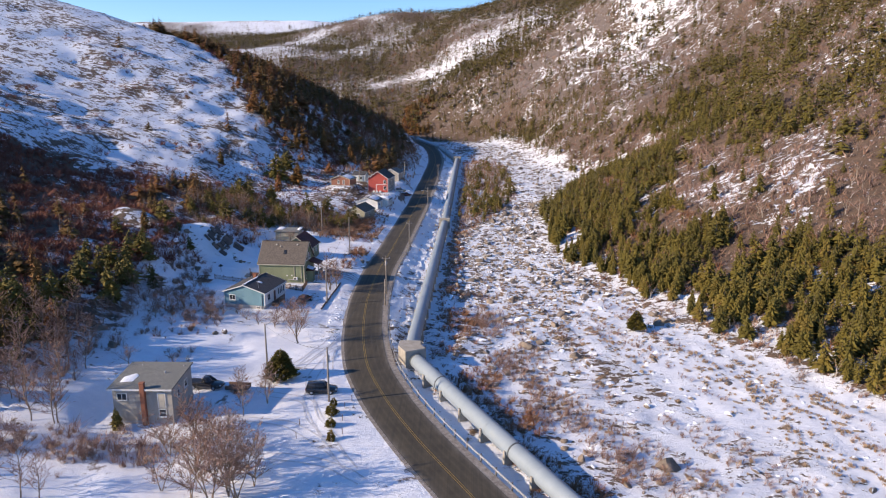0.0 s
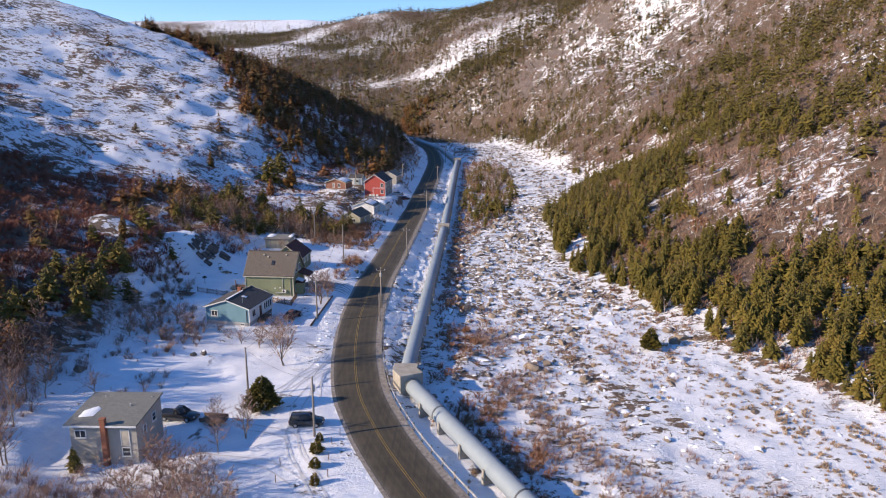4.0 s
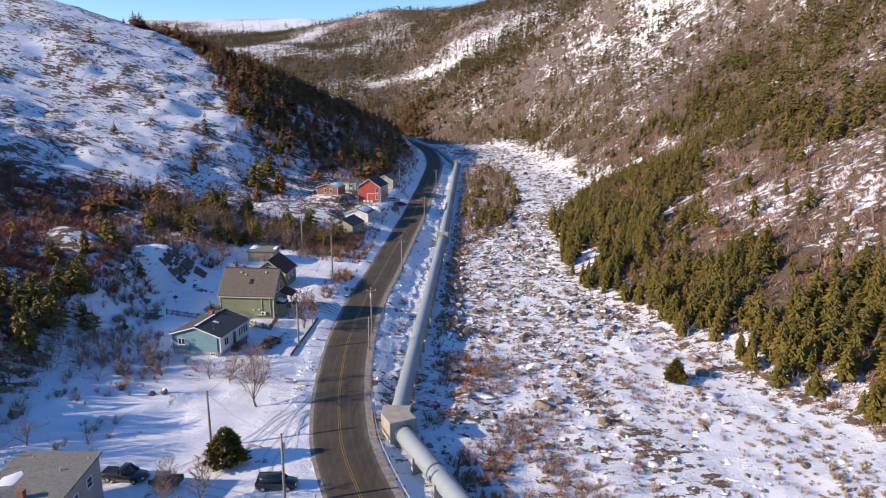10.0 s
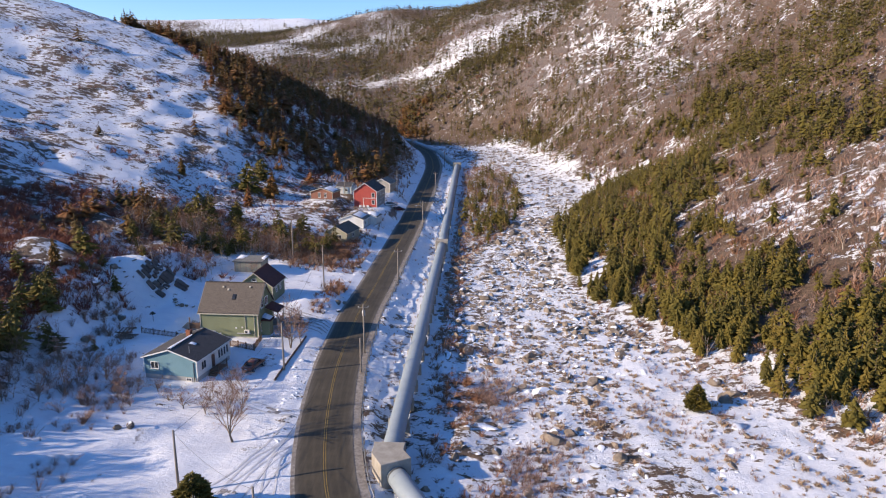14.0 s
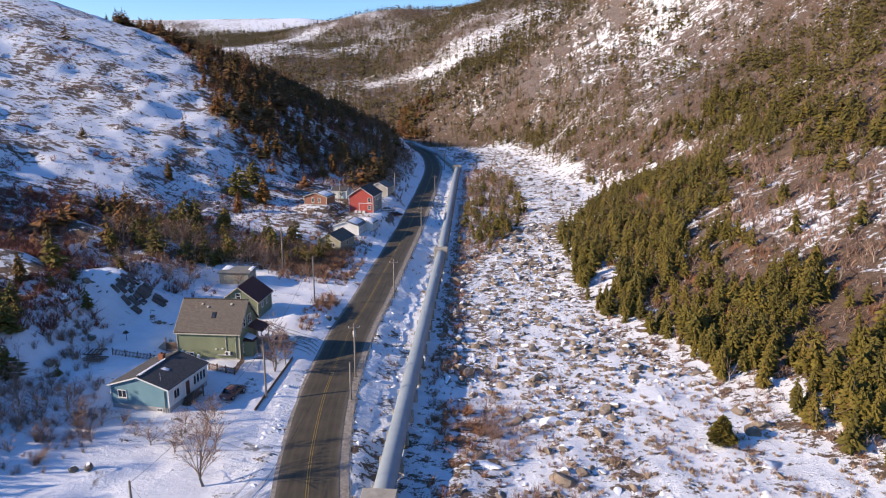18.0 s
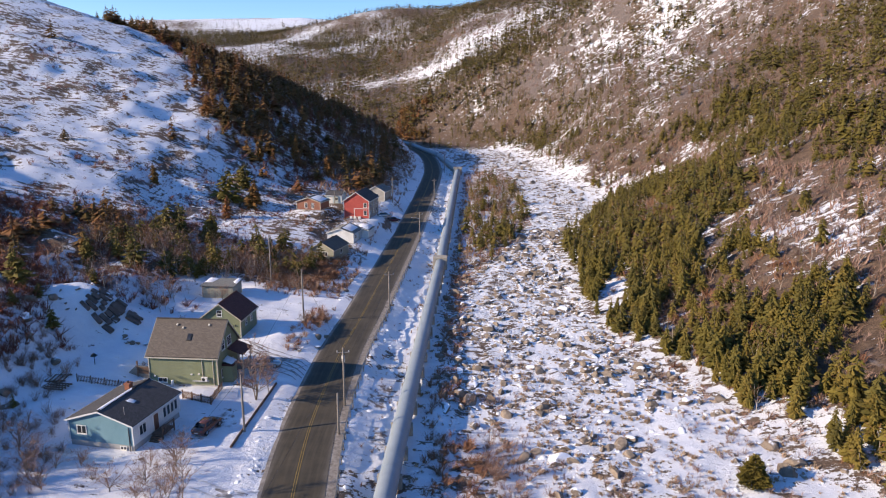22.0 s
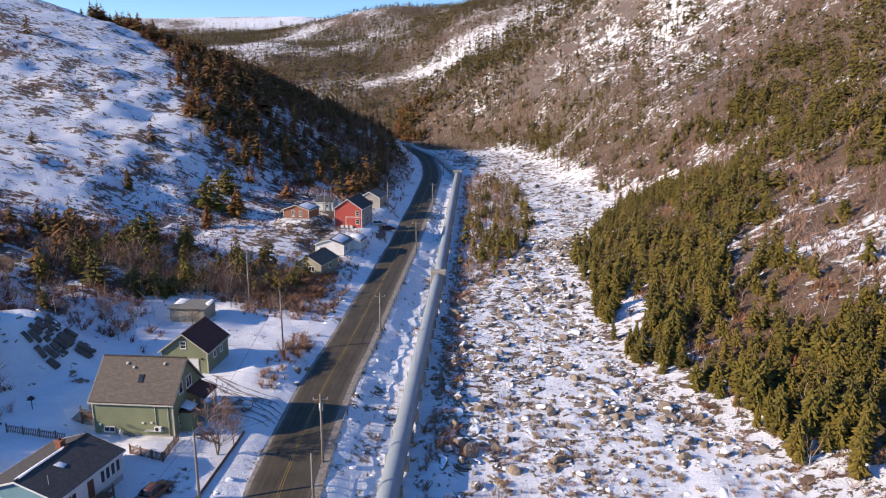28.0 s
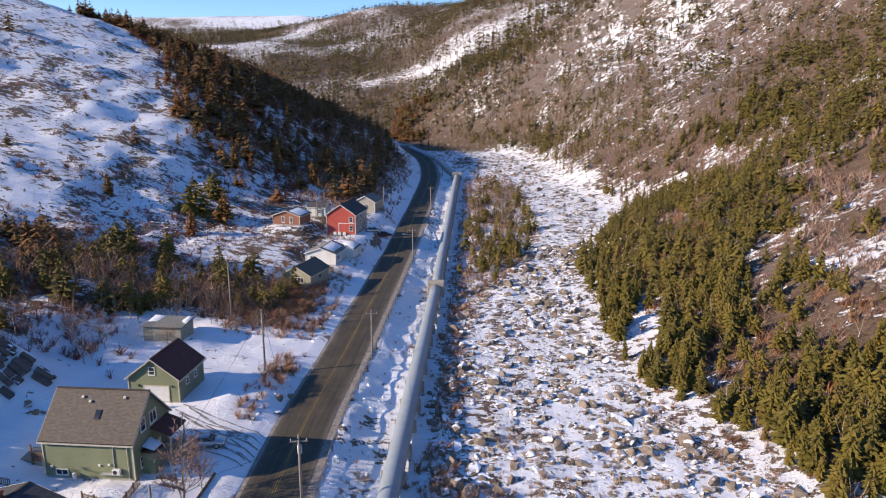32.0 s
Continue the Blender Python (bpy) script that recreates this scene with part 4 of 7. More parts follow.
    v.matrix_local = on_front_slope(x, y)
# heat pump, vents and pipes on the south wall
bm = bmesh.new()
add_box(bm, -0.45, -0.36, -0.3, 0.45, 0, 0.3, 0.03)
hp = part("heat_pump", bm, TRIM_WHITE, gh, "white outdoor heat pump unit on a bracket")
hp.matrix_local = F @ pose(3.2, -0.1, 1.35)
bm = bmesh.new()
bmesh.ops.create_cone(bm, cap_ends=True, segments=16, radius1=0.24, radius2=0.24, depth=0.02, matrix=pose(-0.1, -0.37, 0, 90, 0, 0))
part("fan_grille", bm, BLACK_PAINT, hp)
box_part("bracket", (1.4, -4.42, 0.98, 3.8, -4.0, 1.03), STEEL, gh)
bm = bmesh.new()
tube(bm, [(2.9, -4.06, 1.6), (2.9, -4.06, 4.3)], 0.06, 8)
part("conduit", bm, TRIM_BEIGE, gh)
bm = bmesh.new()
tube(bm, [(4.5, -4.08, 0.4), (4.5, -4.08, 4.4)], 0.06, 8)
part("downpipe", bm, TRIM_BEIGE, gh)
for x, z in ((-4.3, 1.5), (1.2, 1.9), (2.3, 2.0)):
    box_part("wall_vent", (x - 0.14, -4.12, z - 0.12, x + 0.14, -4.0, z + 0.12), TRIM_WHITE, gh, 0.02)
bm = bmesh.new()
tube(bm, [(-1.6, -4.35, -0.1), (-1.6, -4.35, 1.0)], [0.22, 0.2], 12)
part("gas_bottle", bm, TRIM_WHITE, gh, "white upright gas bottle", True)
# porch with its own roof on the road side
bm = bmesh.new()
add_box(bm, 5.12, -0.2, 1.15, 7.5, 3.4, 1.3, 0.02)
porch = part("porch_deck", bm, WOOD_GREY, gh)
for x, y in ((7.3, 0.0), (7.3, 3.2), (5.3, 3.2)):
    bm = bmesh.new()
    add_box(bm, x - 0.08, y - 0.08, -0.6, x + 0.08, y + 0.08, 3.5)
    part("porch_post", bm, TRIM_BEIGE, gh)
roof_slab("porch_roof", [(7.5, -0.2, 3.65), (7.5, 3.6, 3.65), (5.12, 3.6, 4.55), (5.12, -0.2, 4.55)], 0.14, ROOF_DARKBROWN, gh)
for y in np.arange(0.2, 3.2, 0.3):
    bm = bmesh.new()
    add_box(bm, 7.27, y - 0.03, 1.3, 7.33, y + 0.03, 2.2)
    part("baluster", bm, WOOD_GREY, gh)
box_part("porch_rail", (7.24, 0, 2.2, 7.36, 3.2, 2.28), WOOD_GREY, gh)
for i in range(4):
    box_part("porch_step", (7.5 + 0.28 * i, 1.0, 0.9 - 0.3 * i, 7.8 + 0.28 * i, 2.2, 1.06 - 0.3 * i), WOOD_GREY, gh)
snow_patch("roof_snow", gh, [(5.2, -2.4, 3.4), (6.6, -2.4, 3.0), (6.8, -0.6, 3.0), (5.2, -0.5, 3.5)], 0.15)
bm = bmesh.new()
add_box(bm, 5.12, -2.6, 2.7, 6.9, -0.55, 3.0, 0.03)
part("bay_roof", bm, ROOF_DARKBROWN, gh)
box_part("bay", (5.12, -2.4, -0.8, 6.6, -0.7, 2.7), SIDING_GREEN, gh)
# side deck with a brown screen on the west
deck = tagged(empty("deck", (-48.4, 148.8, 4.9), -3), "weathered wooden deck with a brown plank screen beside the house", "deck")
for i in range(9):
    box_part("deck_board", (-2.4, -1.6 + 0.32 * i, 0.3, 2.4, -1.31 + 0.32 * i, 0.36), WOOD_GREY, deck)
box_part("deck_skirt", (-2.4, -1.55, -0.6, 2.4, 1.2, 0.29), WOOD_GREY, deck)
for i in range(8):
    box_part("screen_plank", (0.2 + 0.3 * i, -1.62, 0.3, 0.47 + 0.3 * i, -1.56, 1.35), WOOD_BROWN, deck)
box_part("screen_post", (0.0, -1.7, -0.5, 0.16, -1.54, 2.3), WOOD_BROWN, deck)

# garage
gar = gable_house("garage", "sage green gabled garage with a white roller door", (-41.0, 165.9, 5.2), -3, 6.9, 7.4, 3.55, 2.6, "y", SIDING_GREEN, ROOF_DARKBROWN, TRIM_BEIGE, 0.35, 0.25, category="garage")
GF, GR_ = side_matrix("front", 6.9, 7.4), side_matrix("right", 6.9, 7.4)
bm = bmesh.new()
for i in range(4):
    add_box(bm, -1.65, -0.06, 0.25 + 0.53 * i, 1.65, 0.01, 0.25 + 0.53 * i + 0.515, 0.012)
gd = part("garage_door", bm, TRIM_WHITE, gar, "white sectional garage door")
gd.matrix_local = GF @ pose(0.35, 0, 0)
bm = bmesh.new()
add_box(bm, -1.8, -0.08, 0.1, -1.65, 0.01, 2.5)
add_box(bm, 1.65, -0.08, 0.1, 1.8, 0.01, 2.5)
add_box(bm, -1.65, -0.08, 2.38, 1.65, 0.01, 2.52)
part("door_frame", bm, TRIM_BEIGE, gd)
window(gar, GF, -0.1, 4.5, 0.75, 0.95, 1, 2)
for u in (-1.2, 1.2):
    window(gar, GR_, u, 2.3, 0.7, 0.8, 1, 2)
for u in (-2.0, 2.6):
    box_part("wall_lamp", (u - 0.08, -3.86, 2.3, u + 0.08, -3.7, 2.6), BLACK_PAINT, gar, 0.02)

# blue bungalow
bh = gable_house("house", "blue and white bungalow with a low charcoal roof", (-42.7, 132.4, 3.9), -10, 8.7, 9.4, 3.35, 1.4, "y", SIDING_BLUE, ROOF_BLACK, TRIM_WHITE, 0.3, 0.75, SIDING_WHITE)
BF, BR = side_matrix("front", 8.7, 9.4), side_matrix("right", 8.7, 9.4)
window(bh, BF, -2.6, 2.2, 1.15, 0.95, 2)
window(bh, BF, 2.9, 0.35, 0.75, 0.35, 2)
window(bh, BR, -2.9, 2.1, 1.2, 1.2, 2)
for u in (1.5, 2.3, 3.1, 3.9):
    window(bh, BR, u, 2.15, 0.55, 1.3, 1)
panel_door(bh, BR, -0.3, 0.75, 0.95, 2.05, DOOR_BROWN)
chimney(bh, -1.0, 2.2, 3.5, 5.4, 0.7)
bm = bmesh.new()
tube(bm, [(3.85, -4.78, 0.0), (3.85, -4.78, 3.1)], 0.06, 8)
part("downpipe", bm, PIPE_DARK, bh)
bm = bmesh.new()
tube(bm, [(2.6, -3.6, 3.9), (2.6, -3.6, 5.1)], 0.03, 6)
part("vent_pipe", bm, STEEL, bh)
snow_patch("roof_snow", bh, [(-0.35, -4.6, 4.92), (0.15, -4.6, 4.92), (0.1, 1.6, 4.95), (-0.25, 1.6, 4.95)], 0.07)
snow_patch("roof_snow", bh, [(1.0, -1.2, 4.62), (2.0, -1.0, 4.32), (1.9, -0.2, 4.32), (1.1, -0.4, 4.58)], 0.06)
# landing and steps at the door
box_part("landing", (4.36, -1.4, 0.5, 5.9, 1.2, 0.66), WOOD_BROWN, bh, 0.01, "brown wooden landing")
for y in np.arange(-1.35, 1.2, 0.32):
    bm = bmesh.new()
    add_box(bm, 5.82, y, 0.66, 5.88, y + 0.06, 1.55)
    part("baluster", bm, WOOD_BROWN, bh)
box_part("hand_rail", (5.78, -1.4, 1.55, 5.92, 1.2, 1.63), WOOD_BROWN, bh)
for i in range(3):
    box_part("step", (4.5, -1.7 - 0.28 * i, 0.3 - 0.18 * i, 5.8, -1.42 - 0.28 * i, 0.46 - 0.18 * i), WOOD_BROWN, bh)
for x, y in ((5.75, -1.3), (5.75, 1.1)):
    box_part("landing_post", (x, y, -0.6, x + 0.12, y + 0.12, 1.7), WOOD_BROWN, bh)

# pale grey box house with a nearly flat roof
grey = tagged(empty("house", (-42.9, 86.0, 2.0), 1), "pale grey house with a flat weathered felt roof", "house")
gw, gd2 = 8.0, 7.0
box_part("foundation", (-4, -3.5, -1.6, 4, 3.5, 0.4), FOUNDATION, grey, 0.02)
bm = bmesh.new()
vs = [bm.verts.new(p) for p in ((-4.0, -3.5, 0.4), (4.0, -3.5, 0.4), (4.0, 3.5, 0.4), (-4.0, 3.5, 0.4), (-4.0, -3.5, 5.1), (4.0, -3.5, 5.1), (4.0, 3.5, 5.75), (-4.0, 3.5, 5.75))]
for f in ((0, 1, 5, 4), (1, 2, 6, 5), (2, 3, 7, 6), (3, 0, 4, 7), (4, 5, 6, 7), (3, 2, 1, 0)):
    bm.faces.new([vs[i] for i in f])
bmesh.ops.recalc_face_normals(bm, faces=bm.faces[:])
part("wall", bm, SIDING_GREY, grey)
roof_slab("roof", [(-4.5, -3.95, 5.22), (4.25, -3.95, 5.22), (4.25, 3.8, 5.96), (-4.5, 3.8, 5.96)], 0.18, ROOF_GREY, grey)
box_part("fascia", (-4.5, -4.0, 4.96, 4.25, -3.955, 5.2), TRIM_WHITE, grey)
YF, YR = side_matrix("front", gw, gd2), side_matrix("right", gw, gd2)
window(grey, YF, -2.75, 3.9, 1.2, 0.85, 2)
window(grey, YF, 2.6, 1.6, 0.9, 1.0, 1, 2)
window(grey, YR, 1.2, 3.9, 0.9, 1.0, 1, 2)
window(grey, YR, -1.4, 3.6, 0.7, 0.9, 1, 2)
panel_door(grey, YF, 2.6, 2.4, 0.9, 2.0, TRIM_BEIGE)
bm = bmesh.new()
add_box(bm, -0.05, -4.05, -0.6, 0.55, -3.52, 6.1, 0.02)
add_box(bm, -0.1, -4.1, 5.95, 0.6, -3.48, 6.12, 0.02)
part("chimney", bm, BRICK_RED, grey, "tall red brick chimney on the outer wall")
snow_patch("roof_snow", grey, [(-3.6, -2.2, 5.4), (-1.9, -1.9, 5.44), (-1.6, -0.2, 5.6), (-2.4, 0.3, 5.62), (-3.7, -0.6, 5.55)], 0.1)
for x, y in ((1.6, 0.5), (3.4, 2.6), (-2.6, 2.8)):
    bm = bmesh.new()
    tube(bm, [(x, y, 5.3), (x, y, 5.95)], 0.09, 8)
    part("roof_vent", bm, STEEL, grey)

# red house, and what stands round it
red = gable_house("house", "tall red gabled house with white trim and charcoal roof", (-31.2, 255.8, 10.3), -7, 7.6, 11.0, 5.4, 2.55, "y", SIDING_RED, ROOF_BLACK, TRIM_WHITE, 0.3, 0.35, SIDING_GREY)
RF, RR = side_matrix("front", 7.6, 11.0), side_matrix("right", 7.6, 11.0)
window(red, RF, 2.65, 4.2, 0.85, 1.2, 1, 2)
window(red, RF, 2.65, 1.9, 0.85, 1.2, 1, 2)
for u in (-3.5, 0.0, 3.2):
    window(red, RR, u, 4.2, 0.9, 1.2, 1, 2)
    window(red, RR, u, 1.8, 0.9, 1.2, 1, 2)
for a in ((-0.7, 0.4, -0.55, 3.1), (-0.7, 3.1, 3.6, 3.25)):
    box_part("trim_board", (a[0], -5.56, a[1], a[2], -5.5, a[3]), TRIM_WHITE, red)
for u in (-1.6, -0.4, 0.9):
    bm = bmesh.new()
    add_box(bm, -0.4, -0.45, 0.0, 0.4, 0, 0.7, 0.03)
    o = part("heat_pump", bm, TRIM_WHITE, red, "white outdoor heat pump unit")
    o.matrix_local = RF @ pose(u, -0.05, 0.2)
wh = gable_house("house", "small white house with a snow-patched grey roof", (-32.6, 234.6, 7.2), -8, 7.2, 8.4, 2.75, 1.25, "y", SIDING_WHITE, ROOF_GREY, TRIM_WHITE, 0.3, 0.3)
window(wh, side_matrix("front", 7.2, 8.4), -2.0, 1.7, 0.9, 0.8, 2)
window(wh, side_matrix("right", 7.2, 8.4), -2.0, 1.6, 1.0, 0.9, 2)
panel_door(wh, side_matrix("right", 7.2, 8.4), 1.0, 0.3, 0.9, 2.0, TRIM_BEIGE)
snow_patch("roof_snow", wh, [(0.3, -3.6, 4.2), (2.9, -3.4, 3.3), (3.2, 2.6, 3.25), (0.4, 2.9, 4.2)], 0.14)
annex = gable_house("shed", "low white annex with snow on its roof", (-28.2, 240.5, 7.2), -8, 4.0, 6.0, 2.2, 0.7, "y", SIDING_WHITE, ROOF_GREY, TRIM_WHITE, 0.2, 0.2, category="shed")
snow_patch("roof_snow", annex, [(-1.9, -2.8, 2.5), (1.9, -2.8, 2.5), (1.9, 2.8, 2.5), (-1.9, 2.8, 2.5)], 0.85)
sg = gable_house("house", "small olive house with a brown-grey gabled roof", (-33.8, 218.4, 6.4), -14, 6.4, 8.6, 2.75, 1.75, "y", SIDING_TAN, ROOF_BROWN, TRIM_BEIGE, 0.3, 0.3)
window(sg, side_matrix("front", 6.4, 8.6), 0.9, 1.7, 1.3, 1.0, 2)
window(sg, side_matrix("right", 6.4, 8.6), 0.0, 1.7, 1.0, 1.0, 2)
bc = gable_house("cabin", "red-brown log cabin with snow on half its roof", (-45.0, 251.8, 13.1), -12, 7.4, 6.4, 2.5, 1.25, "y", SIDING_BROWN, ROOF_GREY, TRIM_BEIGE, 0.35, 0.3, category="cabin")
window(bc, side_matrix("front", 7.4, 6.4), -0.8, 1.5, 0.7, 1.4, 2)
window(bc, side_matrix("front", 7.4, 6.4), 1.3, 1.5, 0.7, 1.4, 2)
snow_patch("roof_snow", bc, [(0.5, -2.6, 3.75), (3.6, -2.8, 2.75), (3.7, 2.8, 2.75), (0.5, 2.8, 3.75)], 0.16)
bs = gable_house("shed", "pale blue garden shed with a dark roof", (-40.6, 265.0, 13.0), -8, 5.0, 4.6, 2.6, 1.1, "x", SIDING_PALEBLUE, ROOF_BLACK, TRIM_WHITE, 0.25, 0.2, category="shed")
window(bs, side_matrix("front", 5.0, 4.6), 0.9, 1.5, 0.8, 0.9, 1, 2)
panel_door(bs, side_matrix("front", 5.0, 4.6), -0.9, 0.2, 0.9, 2.0, TRIM_WHITE)
hb = gable_house("house", "grey house with snow on its roof behind others", (-29.6, 285.5, 11.0), -10, 6.4, 8.0, 3.3, 1.7, "y", SIDING_GREY, ROOF_GREY, TRIM_WHITE, 0.3, 0.3)
window(hb, side_matrix("front", 6.4, 8.0), 0.5, 2.0, 1.0, 1.1, 2)
snow_patch("roof_snow", hb, [(-2.9, -3.8, 3.6), (-0.3, -3.8, 4.95), (-0.3, 3.8, 4.95), (-2.9, 3.8, 3.6)], 0.15)
# flat-roofed shed behind the garage
sh = tagged(empty("shed", (-48.9, 184.6, 6.2), -4), "weathered grey-green plank shed with a snowy flat roof", "shed")
for i in range(20):
    x = -3.2 + 0.32 * i
    box_part("plank", (x, -2.25, -0.8, x + 0.3, -2.19, 2.5), SIDING_TAN if i % 4 else WOOD_GREY, sh)
box_part("wall", (-3.18, -2.18, -0.8, 3.18, 2.2, 2.48), SIDING_TAN, sh)
roof_slab("roof", [(-3.5, -2.6, 2.62), (3.5, -2.6, 2.62), (3.5, 2.5, 2.95), (-3.5, 2.5, 2.95)], 0.12, ROOF_GREY, sh)
snow_patch("roof_snow", sh, [(-3.4, -0.4, 2.78), (-1.9, -0.2, 2.79), (-1.2, 2.3, 2.96), (-3.4, 2.4, 2.96)], 0.18)
snow_patch("roof_snow", sh, [(2.3, 0.2, 2.82), (3.4, -0.8, 2.76), (3.4, 2.4, 2.96), (2.5, 2.3, 2.96)], 0.18)


# ---- fences and garden things ----
def picket_fence(label, pts, h, mat, group="garden fences", gap=0.22):
    e = tagged(empty("fence", (pts[0][0], pts[0][1], 0)), label, "fence", group)
    o = Vector((pts[0][0], pts[0][1], 0))
    for (x0, y0), (x1, y1) in zip(pts, pts[1:]):
        a, b = Vector((x0, y0, 0)), Vector((x1, y1, 0))
        L, ang = (b - a).length, math.atan2(y1 - y0, x1 - x0)
        n = int(L / gap)
        za, zb = float(height(x0, y0)), float(height(x1, y1))
        for i in range(n + 1):
            p = a.lerp(b, i / n)
            z = za + (zb - za) * i / n
            big = i % 9 == 0
            bm = bmesh.new()
            s = 0.07 if big else 0.045
            add_box(bm, -s, -0.05 if big else -0.012, -0.35 if big else 0.06, s, 0.05 if big else 0.012, h + (0.15 if big else 0))
            q = part("post" if big else "picket", bm, mat, e)
            q.matrix_local = pose(p.x - o.x, p.y - o.y, z, 0, 0, math.degrees(ang))
        for zr in (0.25, h - 0.2):
            bm = bmesh.new()
            tube(bm, [(a.x - o.x, a.y - o.y, za + zr), (b.x - o.x, b.y - o.y, zb + zr)], 0.035, 4)
            part("fence_rail", bm, mat, e)
    return e


picket_fence("dark brown wooden picket fence across the garden", [(-54.8, 142.5), (-47.6, 142.2)], 1.05, WOOD_BROWN)
picket_fence("brown wooden picket fence round a snowy terrace", [(-39.0, 140.6), (-34.7, 139.6), (-34.6, 143.9)], 1.15, WOOD_BROWN, gap=0.16)
picket_fence("grey board fence below the red house", [(-36.5, 247.3), (-28.0, 246.4)], 1.2, WOOD_GREY, gap=0.3)
# timber edging beside the drive
curb = tagged(empty("timber_edging", (-28.4, 129.6, 0)), "dark timber edging along a snowy drive", "edging")
for i in range(6):
    a = Vector((-28.5, 129.4, 0)).lerp(Vector((-27.9, 147.6, 0)), i / 6)
    b = Vector((-28.5, 129.4, 0)).lerp(Vector((-27.9, 147.6, 0)), (i + 0.985) / 6)
    bm = bmesh.new()
    za, zb = float(height(a.x, a.y)), float(height(b.x, b.y))
    tube(bm, [(a.x + 28.4, a.y - 129.6, za + 0.12), (b.x + 28.4, b.y - 129.6, zb + 0.12)], 0.2, 4)
    part("timber", bm, WOOD_BROWN, curb)
# slatted frame lying on the snow
fr = tagged(empty("slatted_frame", (-58.2, 142.4, float(height(-58.2, 142.4)) + 0.12), 8), "dark slatted wooden frame lying in the snow", "garden frame")
for i in range(7):
    bm = bmesh.new()
    add_box(bm, -2.0 + 0.62 * i, -1.2, -0.04, -1.82 + 0.62 * i, 1.2, 0.06, 0.01)
    part("slat", bm, WOOD_BROWN, fr)
for y in (-1.15, 1.05):
    box_part("side_bar", (-2.1, y, -0.2, 2.1, y + 0.1, 0.0), WOOD_BROWN, fr)
# heap of old boards and logs between the cabin and the red house
heap = tagged(empty("board_heap", (-39.6, 246.0, float(height(-39.6, 246.0)))), "untidy heap of brown boards and logs in snow", "wood heap")
heap_rng = random.Random(5)
for i in range(26):
    bm = bmesh.new()
    L = heap_rng.uniform(1.2, 3.2)
    add_box(bm, -L / 2, -0.14, -0.06, L / 2, 0.14, 0.06, 0.01)
    o = part("board", bm, WOOD_BROWN if i % 3 else WOOD_GREY, heap)
    hx_, hy_ = heap_rng.gauss(0, 1.9), heap_rng.gauss(0, 1.6)
    o.matrix_local = pose(hx_, hy_, float(height(-39.6 + hx_, 246.0 + hy_)) - heap.location.z + 0.1 + 0.9 * math.exp(-(hx_**2 + hy_**2) / 4) * heap_rng.uniform(0.4, 1.0), heap_rng.gauss(0, 14), heap_rng.gauss(0, 12), heap_rng.uniform(0, 180))
# garden lantern post
lat = tagged(empty("lattice_panel", (-56.8, 140.4, float(height(-56.8, 140.4)) + 0.25), -8), "dark wooden lattice panel lying on the snow", "lattice panel")
for i in range(9):
    box_part("slat", (-1.9 + 0.45 * i, -1.0, 0.05, -1.72 + 0.45 * i, 1.0, 0.1), WOOD_BROWN, lat)
for i in range(4):
    box_part("rail", (-2.0, -1.0 + 0.62 * i, -0.1, 2.0, -0.86 + 0.62 * i, 0.05), WOOD_BROWN, lat)
lp = tagged(empty("bird_feeder", (-55.6, 148.6, float(height(-55.6, 148.6)))), "dark bird feeder on a post in the snow", "bird feeder")
bm = bmesh.new()
tube(bm, [(0, 0, -0.4), (0, 0, 1.5)], 0.05, 8)
part("post", bm, BLACK_PAINT, lp)
bm = bmesh.new()
bmesh.ops.create_cone(bm, cap_ends=True, segments=4, radius1=0.55, radius2=0.05, depth=0.35, matrix=pose(0, 0, 1.65))
add_box(bm, -0.4, -0.4, 1.35, 0.4, 0.4, 1.4)
part("roof", bm, BLACK_PAINT, lp)
# stakes by the young shrubs
for x, y in ((-16.6, 88.0), (-16.3, 84.3), (-15.7, 80.8), (-21.9, 83.0), (-21.5, 79.5), (-16.0, 90.5)):
    bm = bmesh.new()
    add_box(bm, -0.04, -0.04, -0.3, 0.04, 0.04, 0.95)
    o = part("stake", bm, WOOD_BROWN)
    o.location = (x, y, float(height(x, y)))
    tagged(o, "short wooden marker stake in the snow", "stake", "stakes along the drive")


# ---- poles and wires ----
def utility_pole(at, h, arm=True, box=False, lamp_arm=False, rz=0.0, label="grey wooden utility pole with a crossarm"):
    e = tagged(empty("utility_pole", at, rz), label, "utility pole", "utility poles along the valley")
    bm = bmesh.new()
    tube(bm, [(0, 0, -1.0), (0, 0, h * 0.5), (0, 0, h)], [0.17, 0.145, 0.11], 10)
    part("shaft", bm, WOOD_POLE, e, smooth_shade=True)
    if arm:
        bm = bmesh.new()
        add_box(bm, -0.9, -0.06, h - 0.75, 0.9, 0.06, h - 0.62, 0.01)
        part("crossarm", bm, WOOD_POLE, e)
        for x in (-0.8, 0.0, 0.8):
            bm = bmesh.new()
            tube(bm, [(x, 0, h - 0.62), (x, 0, h - 0.45), (x, 0, h - 0.38)], [0.05, 0.07, 0.03], 8)
            part("insulator", bm, STEEL, e)
    if box:
        bm = bmesh.new()
        tube(bm, [(0, 0.33, h - 2.2), (0, 0.33, h - 1.3)], 0.24, 14)
        part("transformer", bm, STEEL, e, "grey can transformer", True)
    if lamp_arm:
        bm = bmesh.new()
        tube(bm, [(0, 0, h - 2.0), (-0.9, 0, h - 1.6), (-1.9, 0, h - 1.5)], 0.035, 6)
        part("lamp_arm", bm, STEEL, e)
        bm = bmesh.new()
        add_box(bm, -2.5, -0.12, h - 1.6, -1.85, 0.12, h - 1.45, 0.03)
        part("lamp_head", bm, STEEL, e)
    return e


